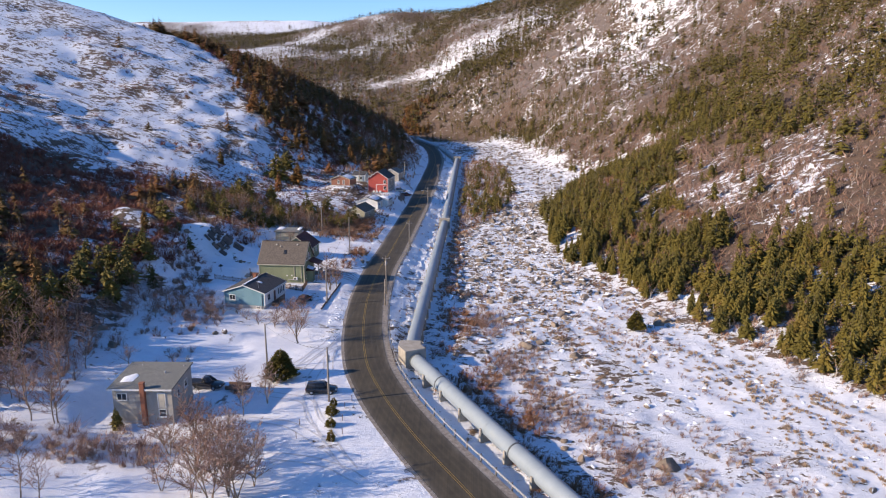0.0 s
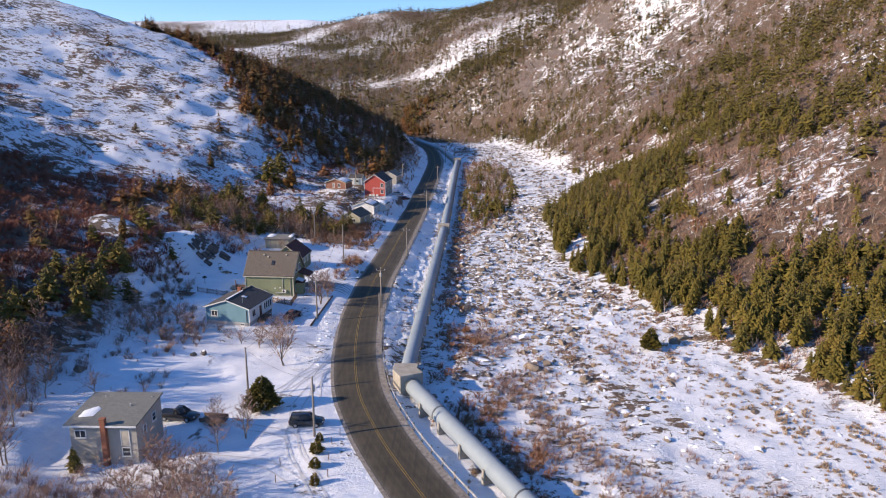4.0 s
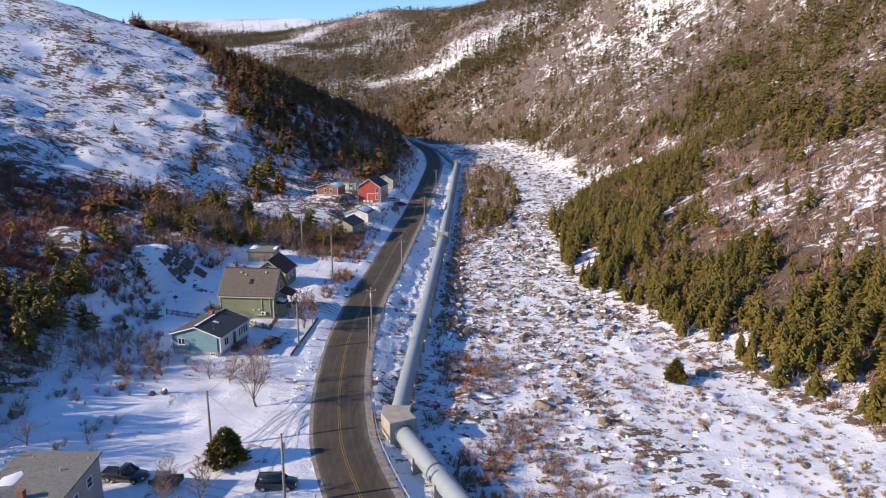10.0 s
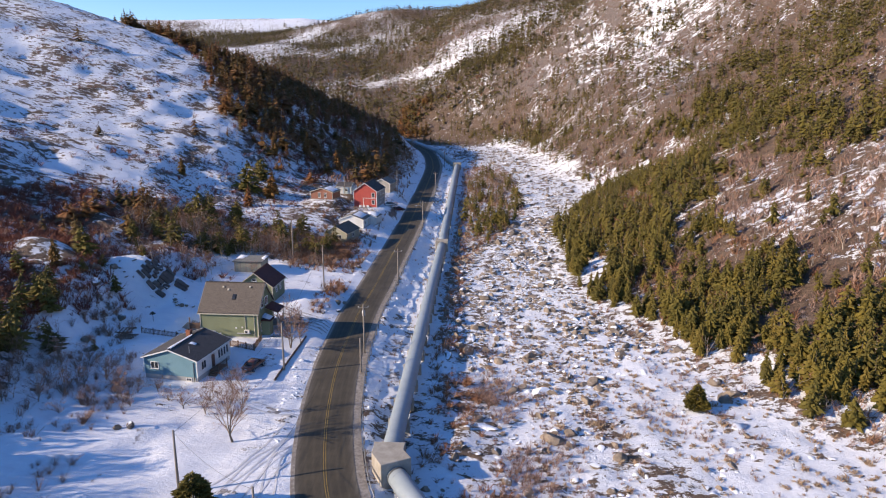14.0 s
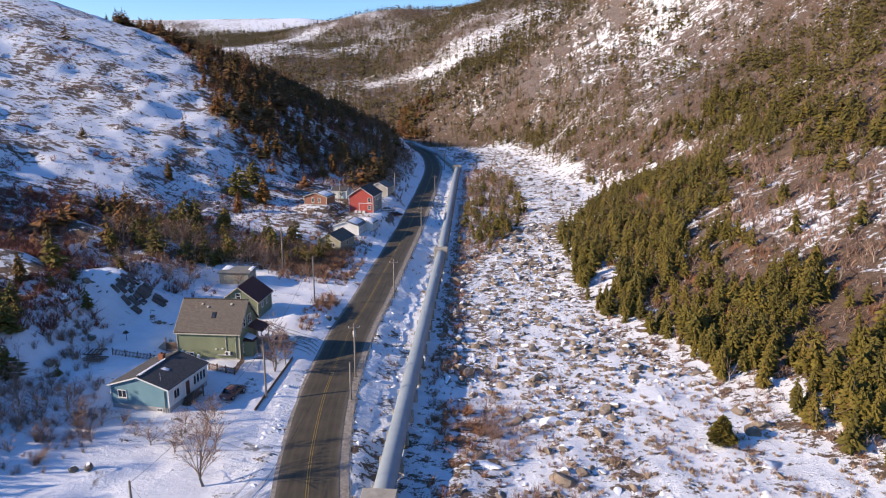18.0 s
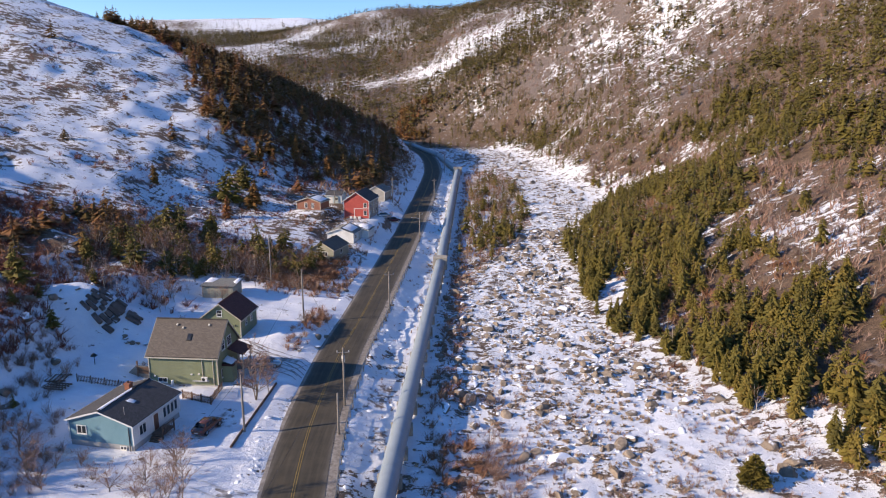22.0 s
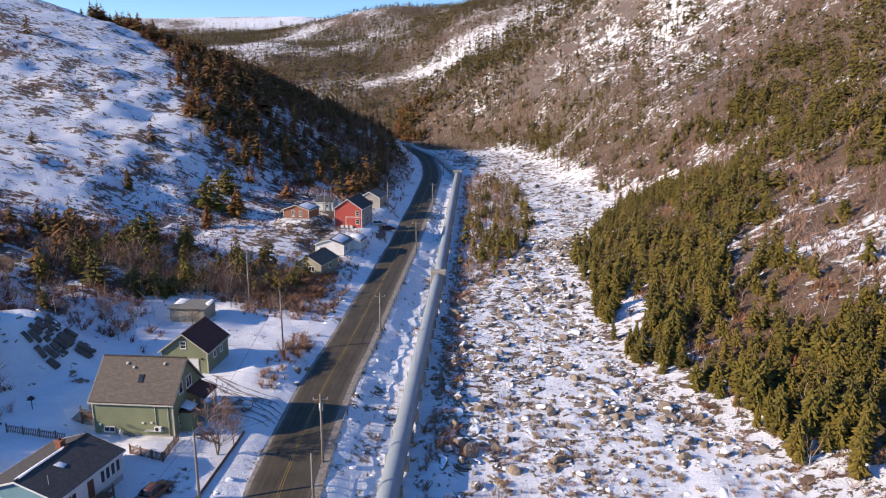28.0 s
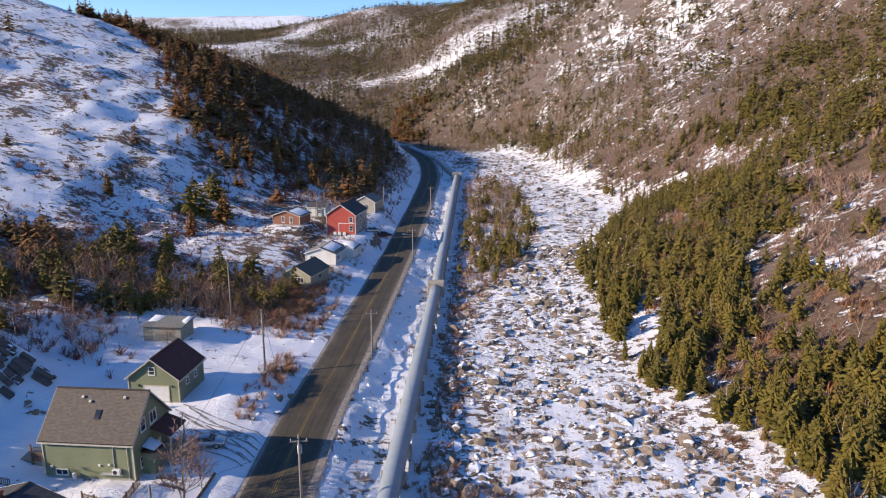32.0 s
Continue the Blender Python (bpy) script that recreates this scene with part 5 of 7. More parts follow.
POLES = {
    "a": (-19.2, 89.8, 2.0, 8.4, False), "b": (-31.5, 101.3, 2.4, 7.4, False), "c": (-16.7, 142.1, 3.1, 8.5, True), "d": (-16.1, 134.2, 2.6, 5.9, False),
    "e": (-14.8, 182.5, 3.5, 8.5, True), "f": (-12.8, 243.5, 5.3, 8.4, True), "g": (-30.3, 175.5, 6.3, 7.9, False), "h": (-41.3, 193.0, 8.6, 8.4, False),
    "i": (-24.6, 282.5, 10.9, 8.3, False), "j": (-28.1, 133.4, 3.9, 7.2, False), "k": (-11.4, 306.0, 8.0, 8.0, True), "l": (-9.6, 372.0, 11.6, 7.5, True), "m": (-40.5, 262.0, 13.2, 6.0, False),
}
tops = {}
for key, (x, y, z, h, arm) in POLES.items():
    g = float(height(x, y))
    hh = z + h - g
    lab = "tall grey wooden utility pole with a crossarm beside the road" if arm else "plain grey wooden pole standing in snow"
    if key == "d":
        lab = "short plain wooden pole beside the guard rail"
    utility_pole((x, y, g), hh, arm, key in ("c", "a"), key == "f", 8 if arm else 0, lab)
    tops[key] = Vector((x, y, z + h))


def wire(a, b, sag, dx=0.0, dz=-0.3, r=0.014):
    p, q = tops[a] + Vector((dx, 0, dz)), tops[b] + Vector((dx, 0, dz))
    bm = bmesh.new()
    pts = []
    for i in range(13):
        u = i / 12
        v = p.lerp(q, u)
        v.z -= sag * 4 * u * (1 - u)
        pts.append(v)
    tube(bm, pts, r, 4)
    o = part("overhead_wire", bm, WIRE)
    tagged(o, "thin black overhead wire strung between poles", "wire", "overhead wires")


for a, b in (("c", "e"), ("e", "f"), ("f", "k"), ("k", "l")):
    for dx in (-0.8, 0.8):
        wire(a, b, 0.8, dx, -0.4)
    wire(a, b, 1.1, 0.0, -1.9, 0.022)
for a, b in (("a", "c"), ("b", "j"), ("j", "c"), ("j", "g"), ("g", "h"), ("c", "g"), ("e", "g"), ("f", "i"), ("a", "b"), ("h", "m")):
    wire(a, b, 0.9, 0.0, -0.25, 0.018)


# ---- vehicles ----
def vehicle(name, label, at, rz, paint, L=4.6, W=1.82, H=1.62, kind="suv"):
    """A parked car: lofted body, glazed cabin, four wheels, lamps. It looks along its own +x."""
    e = tagged(empty(name, at, rz), label, "car", "parked vehicles")
    bm = bmesh.new()
    hw = W / 2
    # stations along the body: x, lower z, belt z, half width
    st = [(-0.5, 0.45, 0.85, 0.80), (-0.485, 0.36, 1.0, 0.92), (-0.40, 0.27, 1.03, 0.985), (-0.2, 0.25, 1.03, 1.0), (0.1, 0.25, 1.0, 1.0), (0.24, 0.25, 0.97, 0.99), (0.40, 0.28, 0.86, 0.96), (0.485, 0.36, 0.74, 0.88), (0.5, 0.45, 0.64, 0.78)]
    rings = []
    for u, lo, hi, ww in st:
        b2 = hw * ww
        rings.append([bm.verts.new((u * L, s * b2 * k, z)) for s, k, z in ((-1, 0.9, lo), (-1, 1.0, (lo + hi) * 0.5), (-1, 0.97, hi - 0.05), (-1, 0.88, hi), (1, 0.88, hi), (1, 0.97, hi - 0.05), (1, 1.0, (lo + hi) * 0.5), (1, 0.9, lo))])
    for a, b in zip(rings, rings[1:]):
        for k in range(8):
            bm.faces.new((a[k], b[k], b[(k + 1) % 8], a[(k + 1) % 8]))
    bm.faces.new(rings[0])
    bm.faces.new(rings[-1][::-1])
    bmesh.ops.recalc_face_normals(bm, faces=bm.faces[:])
    part("body", bm, paint, e, smooth_shade=True)
    rear = {"suv": -0.47, "sedan": -0.36, "pickup": -0.06}[kind]
    top_r, top_f, front = rear + (0.05 if kind == "suv" else 0.12 if kind == "sedan" else 0.02), 0.08, 0.25
    def cabin(grow, z0, z1):
        bm = bmesh.new()
        q = [(rear, z0, 0.86), (front, z0, 0.86), (top_f, z1, 0.7), (top_r, z1, 0.7)]
        a = [bm.verts.new((u * L, -hw * k * grow, z)) for u, z, k in q]
        b = [bm.verts.new((u * L, hw * k * grow, z)) for u, z, k in q]
        bm.faces.new(a)
        bm.faces.new(b[::-1])
        for i in range(4):
            bm.faces.new((a[i], b[i], b[(i + 1) % 4], a[(i + 1) % 4]))
        bmesh.ops.recalc_face_normals(bm, faces=bm.faces[:])
        bmesh.ops.bevel(bm, geom=bm.edges[:], offset=0.05, segments=2, affect="EDGES")
        return bm
    part("cabin_glass", cabin(1.0, 0.94, H - 0.04), GLASS, e, "dark tinted cabin glass", True)
    bm = bmesh.new()
    add_box(bm, top_r * L - 0.08, -hw * 0.72, H - 0.09, top_f * L + 0.1, hw * 0.72, H, 0.04)
    part("roof", bm, paint, e, smooth_shade=True)
    for s in (-1, 1):
        for u0, u1 in ((rear, top_r), (front, top_f), (0.5 * (rear + front) - 0.03, 0.5 * (top_r + top_f) - 0.02)):
            bm = bmesh.new()
            tube(bm, [(u0 * L, s * hw * 0.87, 0.94), (u1 * L, s * hw * 0.715, H - 0.05)], 0.045, 6)
            part("pillar", bm, paint, e)
    if kind == "pickup":
        bm = bmesh.new()
        add_box(bm, -0.48 * L, -hw * 0.8, 0.98, -0.08 * L, hw * 0.8, 1.07, 0.02)
        part("bed_cover", bm, BLACK_PAINT, e)
    for sx in (-0.3, 0.3):
        for s in (-1, 1):
            bm = bmesh.new()
            tube(bm, [(0, -0.11, 0), (0, 0.11, 0)], 0.34, 20)
            w = part("wheel", bm, RUBBER, e, "black tyre", True)
            w.location = (sx * L, s * (hw - 0.1), 0.34)
            bm = bmesh.new()
            tube(bm, [(0, s * 0.06, 0), (0, s * 0.125, 0)], 0.21, 14)
            part("rim", bm, RIM, w, "alloy rim")
    for s in (-1, 1):
        box_part("headlight", (0.462 * L, s * hw * 0.66 - 0.17, 0.62, 0.497 * L, s * hw * 0.66 + 0.17, 0.76), LIGHT_CLEAR, e, 0.02)
        box_part("tail_light", (-0.499 * L, s * hw * 0.72 - 0.12, 0.72, -0.48 * L, s * hw * 0.72 + 0.12, 0.95), LIGHT_RED, e, 0.02)
        box_part("mirror", (0.17 * L, s * (hw + 0.09) - 0.09, 0.95, 0.2 * L, s * (hw + 0.09) + 0.09, 1.09), paint, e, 0.02)
    box_part("number_plate", (-0.506 * L, -0.26, 0.55, -0.499 * L, 0.26, 0.67), TRIM_WHITE, e, 0.0, "plain white plate")
    box_part("bumper", (0.47 * L, -hw * 0.8, 0.36, 0.505 * L, hw * 0.8, 0.5), BLACK_PAINT, e, 0.03)
    return e


def ground_at(x, y, dz=0.0):
    return (x, y, float(height(x, y)) + dz)


vehicle("car", "black suv parked on the snowy drive beside a spruce", ground_at(-20.9, 92.8), 4, CAR_BLACK, 4.6, 1.84, 1.66)
vehicle("pickup_truck", "black pickup truck parked behind the grey house", ground_at(-38.6, 93.6), -6, CAR_BLACK, 5.3, 1.95, 1.75, "pickup")
vehicle("car", "dark brown car parked below the blue bungalow", ground_at(-32.8, 133.2), 76, CAR_BROWN, 4.5, 1.8, 1.5, "sedan")
vehicle("car", "silver saloon car parked in the drive of the green house", ground_at(-30.8, 152.8), 8, CAR_SILVER, 4.6, 1.8, 1.45, "sedan")
vehicle("car", "grey car parked below the red house", ground_at(-24.2, 256.0), 20, CAR_SILVER, 4.4, 1.8, 1.5, "sedan")
vehicle("car", "dark red car parked beyond the red house", ground_at(-22.6, 265.5), 30, CAR_RED, 4.4, 1.8, 1.55)
# low trailer with boards beside the pickup
tr = tagged(empty("trailer", ground_at(-33.4, 92.6), -4), "low brown wooden utility trailer in the snow", "trailer")
box_part("bed", (-1.7, -0.8, 0.45, 1.7, 0.8, 0.55), WOOD_BROWN, tr)
for s in (-1, 1):
    for k in range(3):
        box_part("side_board", (-1.7, s * 0.8 - 0.03, 0.58 + 0.17 * k, 1.7, s * 0.8 + 0.03, 0.73 + 0.17 * k), WOOD_BROWN, tr)
    bm = bmesh.new()
    tube(bm, [(0, s * 0.95 - 0.09, 0.3), (0, s * 0.95 + 0.09, 0.3)], 0.3, 16)
    part("wheel", bm, RUBBER, tr, smooth_shade=True)
bm = bmesh.new()
tube(bm, [(1.7, 0, 0.45), (2.9, 0, 0.4)], 0.05, 6)
part("drawbar", bm, STEEL, tr)

# ---- plants and stones ----
rng = np.random.default_rng(7)


def spruce_shape(seed, layers=11, per=8, wide=0.21, fine=True, stem=5, slim=1.0):
    """A spruce one metre tall: tapered trunk, whorls of drooping boughs. Corners, triangles, material of each."""
    r = np.random.default_rng(seed)
    V, F, M = [], [], []
    def tri(a, b, c, m):
        k = len(V)
        V.extend((a, b, c))
        F.append((k, k + 1, k + 2))
        M.append(m)
    for k in range(stem):
        a0, a1 = 2 * math.pi * k / stem, 2 * math.pi * (k + 1) / stem
        tri((0.02 * math.cos(a0), 0.02 * math.sin(a0), -0.03), (0.02 * math.cos(a1), 0.02 * math.sin(a1), -0.03), (0, 0, 0.95), 1)
    lean = r.normal(0, 0.012, 2)
    for i in range(layers):
        u = i / (layers - 1)
        z0 = 0.08 + 0.85 * u + r.normal(0, 0.01)
        rad = wide * (1 - u) ** 0.72 * min(1.0, 0.62 + 2.2 * u) * r.uniform(0.8, 1.15) + 0.022
        n = max(4, int(round(per * (1 - 0.5 * u))))
        ph = r.uniform(0, 6.28)
        for k in range(n):
            a = ph + 2 * math.pi * (k + r.uniform(-0.35, 0.35)) / n
            L = rad * (r.uniform(0.4, 1.35) if fine else r.uniform(0.6, 1.3))
            z = z0 + r.normal(0, 0.045 if fine else 0.04)
            c, s = math.cos(a), math.sin(a)
            hw = L * slim * (r.uniform(0.15, 0.27) if fine else r.uniform(0.26, 0.44)) + 0.006 * slim
            droop = L * (r.uniform(-0.25, 0.55) if fine else r.uniform(-0.05, 0.7))
            ox, oy = lean * u * 3
            base = (ox, oy, z + 0.05)
            mid = (ox + c * L * 0.55, oy + s * L * 0.55, z + 0.045 - droop * 0.3)
            tip = (ox + c * L, oy + s * L, z - droop)
            left = (ox + c * L * 0.62 - s * hw, oy + s * L * 0.62 + c * hw, z - droop * 0.8)
            right = (ox + c * L * 0.62 + s * hw, oy + s * L * 0.62 - c * hw, z - droop * 0.8)
            if fine:
                tri(base, left, mid, 0)
                tri(base, mid, right, 0)
                tri(mid, left, tip, 0)
                tri(mid, tip, right, 0)
                # upright shoots that break the outline
                q = L * 0.32 * slim
                tri((mid[0] - s * q * 0.5, mid[1] + c * q * 0.5, mid[2] - 0.01), (mid[0] + s * q * 0.5, mid[1] - c * q * 0.5, mid[2] - 0.01), (mid[0] + c * q * 0.7, mid[1] + s * q * 0.7, mid[2] + q * 0.7), 0)
            else:
                tri(base, left, tip, 0)
                tri(base, tip, right, 0)
    return np.array(V), np.array(F), np.array(M)


def dense_conifer_shape(seed, n=2600, wide=0.36, blunt=0.75, leaf=0.05):
    """A dense bushy conifer one metre tall: a stem and a shell of small overlapping sprays with an uneven outline."""
    r = np.random.default_rng(seed)
    u = 1 - np.sqrt(r.uniform(0, 1, n)) * 0.97
    a = r.uniform(0, 6.283, n)
    lumps = 1 + 0.16 * np.sin(3 * a + 9 * u + seed) + 0.13 * np.sin(7 * a - 23 * u)
    rad = wide * (1 - u) ** blunt * np.minimum(1, 0.55 + 3.5 * u) * lumps * r.uniform(0.6, 1.08, n) + 0.004
    c = np.stack([rad * np.cos(a), rad * np.sin(a), 0.04 + 0.94 * u], -1)
    out = np.stack([np.cos(a), np.sin(a), r.uniform(-0.2, 0.9, n)], -1) + r.normal(0, 0.3, (n, 3))
    out /= np.linalg.norm(out, axis=1)[:, None]
    side = np.cross(out, r.normal(0, 1, (n, 3)))
    side /= np.linalg.norm(side, axis=1)[:, None]
    L = leaf * r.uniform(0.6, 1.4, n)[:, None]
    V = np.concatenate([c - out * L * 0.5, c + side * L * 0.38, c + out * L, c - side * L * 0.38])
    k = np.arange(n)
    F = np.concatenate([np.stack([k, k + n, k + 2 * n], -1), np.stack([k, k + 2 * n, k + 3 * n], -1)])
    stem = np.array([(0.02 * math.cos(2.1 * j), 0.02 * math.sin(2.1 * j), -0.03) for j in range(3)] + [(0, 0, 0.9)])
    m = len(V)
    F = np.concatenate([F, [(m, m + 1, m + 3), (m + 1, m + 2, m + 3), (m + 2, m, m + 3)]])
    return np.concatenate([V, stem]), F, np.concatenate([np.zeros(2 * n, int), np.ones(3, int)])


def brush_shape(seed, n=34, spread=0.8, thick=0.032):
    """A leafless bush one metre tall: many thin forked stems."""
    r = np.random.default_rng(seed)
    V, F, M = [], [], []
    for i in range(n):
        a, q = r.uniform(0, 6.28), r.uniform(0.1, 1) * spread
        h = r.uniform(0.55, 1.05)
        b = np.array([r.normal(0, 0.09), r.normal(0, 0.09), -0.05])
        t = np.array([math.cos(a) * q, math.sin(a) * q, h])
        m = b + (t - b) * 0.5 + np.array([r.normal(0, 0.04), r.normal(0, 0.04), 0.06])
        w = thick * np.array([-math.sin(a + 0.6), math.cos(a + 0.6), r.uniform(-0.3, 0.3)])
        k = len(V)
        V += [b - w, b + w, m + w * 0.8, m - w * 0.8, t]
        F += [(k, k + 1, k + 2), (k, k + 2, k + 3), (k + 3, k + 2, k + 4)]
        t2 = m + np.array([r.normal(0, 0.28), r.normal(0, 0.28), r.uniform(0.2, 0.45)])
        k = len(V)
        V += [m - w * 0.6, m + w * 0.6, t2]
        F += [(k, k + 1, k + 2)]
    return np.array(V), np.array(F), np.zeros(len(F), int)


def bare_tree_shape(seed, leaders=4, side=6, fork=5, fine=3, wt=0.0022, clear_=0.3, stout=1.0):
    """A leafless tree one metre tall: a trunk that parts into steep limbs, side branches, fine twigs as slivers."""
    r = np.random.default_rng(seed)
    V, F, M = [], [], []
    def rod(p, q, ra, rb, m):
        d = q - p
        d = d / (np.linalg.norm(d) + 1e-9)
        s = np.cross(d, [0.3, 0.2, 0.93])
        s /= np.linalg.norm(s) + 1e-9
        t = np.cross(d, s)
        k = len(V)
        for c, rr in ((p, ra), (q, rb)):
            for j in range(3):
                an = 2.094 * j
                V.append(c + rr * (math.cos(an) * s + math.sin(an) * t))
        for j in range(3):
            a, b = k + j, k + (j + 1) % 3
            F.append((a, b, b + 3))
            F.append((a, b + 3, a + 3))
            M.extend((m, m))
    def sliver(q, e, L, w0):
        w = np.cross(e, r.normal(0, 1, 3))
        w = w / (np.linalg.norm(w) + 1e-9) * w0
        k = len(V)
        V.extend([q - w, q + w, q + e * L])
        F.append((k, k + 1, k + 2))
        M.append(0)
    def turned(d, a, lift):
        e = d + r.normal(0, a, 3) + np.array([0, 0, lift])
        return e / np.linalg.norm(e)
    top = np.array([r.normal(0, 0.02), r.normal(0, 0.02), clear_])
    rod(np.array([0, 0, -0.03]), top, 0.014 * stout, 0.010 * stout, 1)
    ph = r.uniform(0, 6.28)
    for i in range(leaders):
        an = ph + 6.283 * i / leaders + r.normal(0, 0.3)
        out = r.uniform(0.3, 0.8) if i else 0.1
        d = np.array([math.cos(an) * out, math.sin(an) * out, 1.0])
        d /= np.linalg.norm(d)
        p, rad = top * r.uniform(0.8, 1.0), 0.0075 * stout
        length = r.uniform(0.5, 0.68) / 3
        for s in range(3):
            d = turned(d, 0.12, 0.12)
            q = p + d * length
            rod(p, q, rad, rad * 0.65, 1)
            for k in range(max(1, side // 3)):
                b0 = p + (q - p) * r.uniform(0.15, 1)
                e = turned(d, 0.75, 0.2)
                L = r.uniform(0.2, 0.36) * (1 - 0.15 * s)
                b1 = b0 + e * L
                rod(b0, b1, rad * 0.45, rad * 0.15, 0)
                for _ in range(fork):
                    c0 = b0 + (b1 - b0) * r.uniform(0.2, 1)
                    g = turned(e, 0.45, 0.3)
                    l2 = L * r.uniform(0.4, 0.75)
                    sliver(c0, g, l2, wt)
                    for _ in range(fine):
                        sliver(c0 + g * l2 * r.uniform(0.2, 0.9), turned(g, 0.45, 0.2), l2 * r.uniform(0.35, 0.7), wt * 0.7)
            p, rad = q, rad * 0.65
    V = np.array(V)
    V /= V[:, 2].max()
    return V, np.array(F), np.array(M)


def slender_tree_shape(seed, stems=1, limbs=17, low=0.22, wt=0.004):
    """A leafless tree one metre tall: one or more thin upright stems with rising side limbs, twigs as slivers."""
    r = np.random.default_rng(seed)
    V, F, M = [], [], []
    def rod(p, q, ra, rb, m):
        d = (q - p) / (np.linalg.norm(q - p) + 1e-9)
        a = np.cross(d, [0.3, 0.2, 0.93])
        a /= np.linalg.norm(a) + 1e-9
        b = np.cross(d, a)
        k = len(V)
        for c, rr in ((p, ra), (q, rb)):
            for j in range(3):
                V.append(c + rr * (math.cos(2.094 * j) * a + math.sin(2.094 * j) * b))
        for j in range(3):
            n = (j + 1) % 3
            F.extend(((k + j, k + n, k + n + 3), (k + j, k + n + 3, k + j + 3)))
            M.extend((m, m))
    def sliver(q, e, L, w0):
        w = np.cross(e, r.normal(0, 1, 3))
        w = w / (np.linalg.norm(w) + 1e-9) * w0
        k = len(V)
        V.extend([q - w, q + w, q + e * L])
        F.append((k, k + 1, k + 2))
        M.append(0)
    def unit(v):
        return v / (np.linalg.norm(v) + 1e-9)
    for st in range(stems):
        an = r.uniform(0, 6.283)
        out = 0.05 if stems == 1 else r.uniform(0.12, 0.34)
        tall = 1.0 if st == 0 else r.uniform(0.72, 0.98)
        lean = np.array([math.cos(an) * out, math.sin(an) * out, 1.0])
        pts = [np.array([0.0, 0.0, -0.03])]
        for k in range(6):
            pts.append(pts[-1] + (lean + r.normal(0, 0.07, 3) * [1, 1, 0]) * (tall + 0.03) / 6)
        r0 = 0.0125 if stems == 1 else 0.0095
        for k in range(6):
            rod(pts[k], pts[k + 1], r0 * (1 - k / 6.6), r0 * (1 - (k + 1) / 6.6), 1)
        for b in range(limbs if stems == 1 else max(8, limbs - 4 * stems)):
            u = low + (0.97 - low) * (b + r.uniform(0, 1)) / limbs
            if stems > 1:
                u = r.uniform(low, 0.97)
            k = min(5, int(u * 6))
            p = pts[k] + (pts[k + 1] - pts[k]) * (u * 6 - k)
            a2 = 2.4 * b + r.uniform(-0.5, 0.5)
            L = (0.08 + 0.26 * (1 - u) ** 0.8) * r.uniform(0.7, 1.2)
            e = unit(np.array([math.cos(a2), math.sin(a2), r.uniform(0.55, 1.3)]))
            q = p + e * L * 0.55
            e2 = unit(e + [0, 0, 0.35] + r.normal(0, 0.12, 3))
            q2 = q + e2 * L * 0.6
            ra = 0.0045 * (1.1 - u) + 0.0012
            rod(p, q, ra, ra * 0.6, 1)
            rod(q, q2, ra * 0.6, ra * 0.15, 0)
            for t in range(8):
                w = r.uniform(0.25, 1)
                c0 = p + (q - p) * w * 1.8 if w < 0.55 else q + (q2 - q) * (w - 0.55) / 0.45
                g = unit(e2 + r.normal(0, 0.42, 3) + [0, 0, 0.15])
                l2 = L * r.uniform(0.25, 0.5)
                sliver(c0, g, l2, wt * 0.8)
                for _ in range(2):
                    sliver(c0 + g * l2 * r.uniform(0.3, 0.8), unit(g + r.normal(0, 0.4, 3)), l2 * r.uniform(0.4, 0.8), wt * 0.55)
    V = np.array(V)
    V /= V[:, 2].max()
    return V, np.array(F), np.array(M)


def rock_shape(seed, sub=2):
    r = np.random.default_rng(seed)
    bm = bmesh.new()
    bmesh.ops.create_icosphere(bm, subdivisions=sub, radius=0.5)
    sx, sy, sz = r.uniform(0.8, 1.35), r.uniform(0.65, 1.05), r.uniform(0.42, 0.8)
    o = Vector(r.uniform(0, 50, 3))
    cuts = [(Vector(r.normal(0, 1, 3)).normalized(), r.uniform(0.2, 0.38)) for _ in range(9)]
    for v in bm.verts:
        p = v.co.copy()
        p *= 1 + 0.35 * noise.noise(p * 1.9 + o)
        for n, d in cuts:
            over = p.dot(n) - d
            if over > 0:
                p -= n * over * 0.95
        v.co = Vector((p.x * sx, p.y * sy, p.z * sz))
    bmesh.ops.triangulate(bm, faces=bm.faces[:])
    V = np.array([v.co[:] for v in bm.verts])
    F = np.array([[v.index for v in f.verts] for f in bm.faces])
    bm.free()
    return V, F, np.zeros(len(F), int)


def tuft_shape(seed, n=20):
    r = np.random.default_rng(seed)
    V, F = [], []
    for i in range(n):
        a, q = r.uniform(0, 6.28), r.uniform(0.2, 0.6)
        b = np.array([r.normal(0, 0.16), r.normal(0, 0.16), -0.03])
        w = 0.055 * np.array([-math.sin(a), math.cos(a), 0])
        m = b + np.array([math.cos(a) * q * 0.5, math.sin(a) * q * 0.5, r.uniform(0.25, 0.45)])
        t = b + np.array([math.cos(a) * q * 1.2, math.sin(a) * q * 1.2, r.uniform(0.1, 0.5)])
        k = len(V)
        V += [b - w, b + w, m + w, m - w, t]
        F += [(k, k + 1, k + 2), (k, k + 2, k + 3), (k + 3, k + 2, k + 4)]
    return np.array(V), np.array(F), np.zeros(len(F), int)


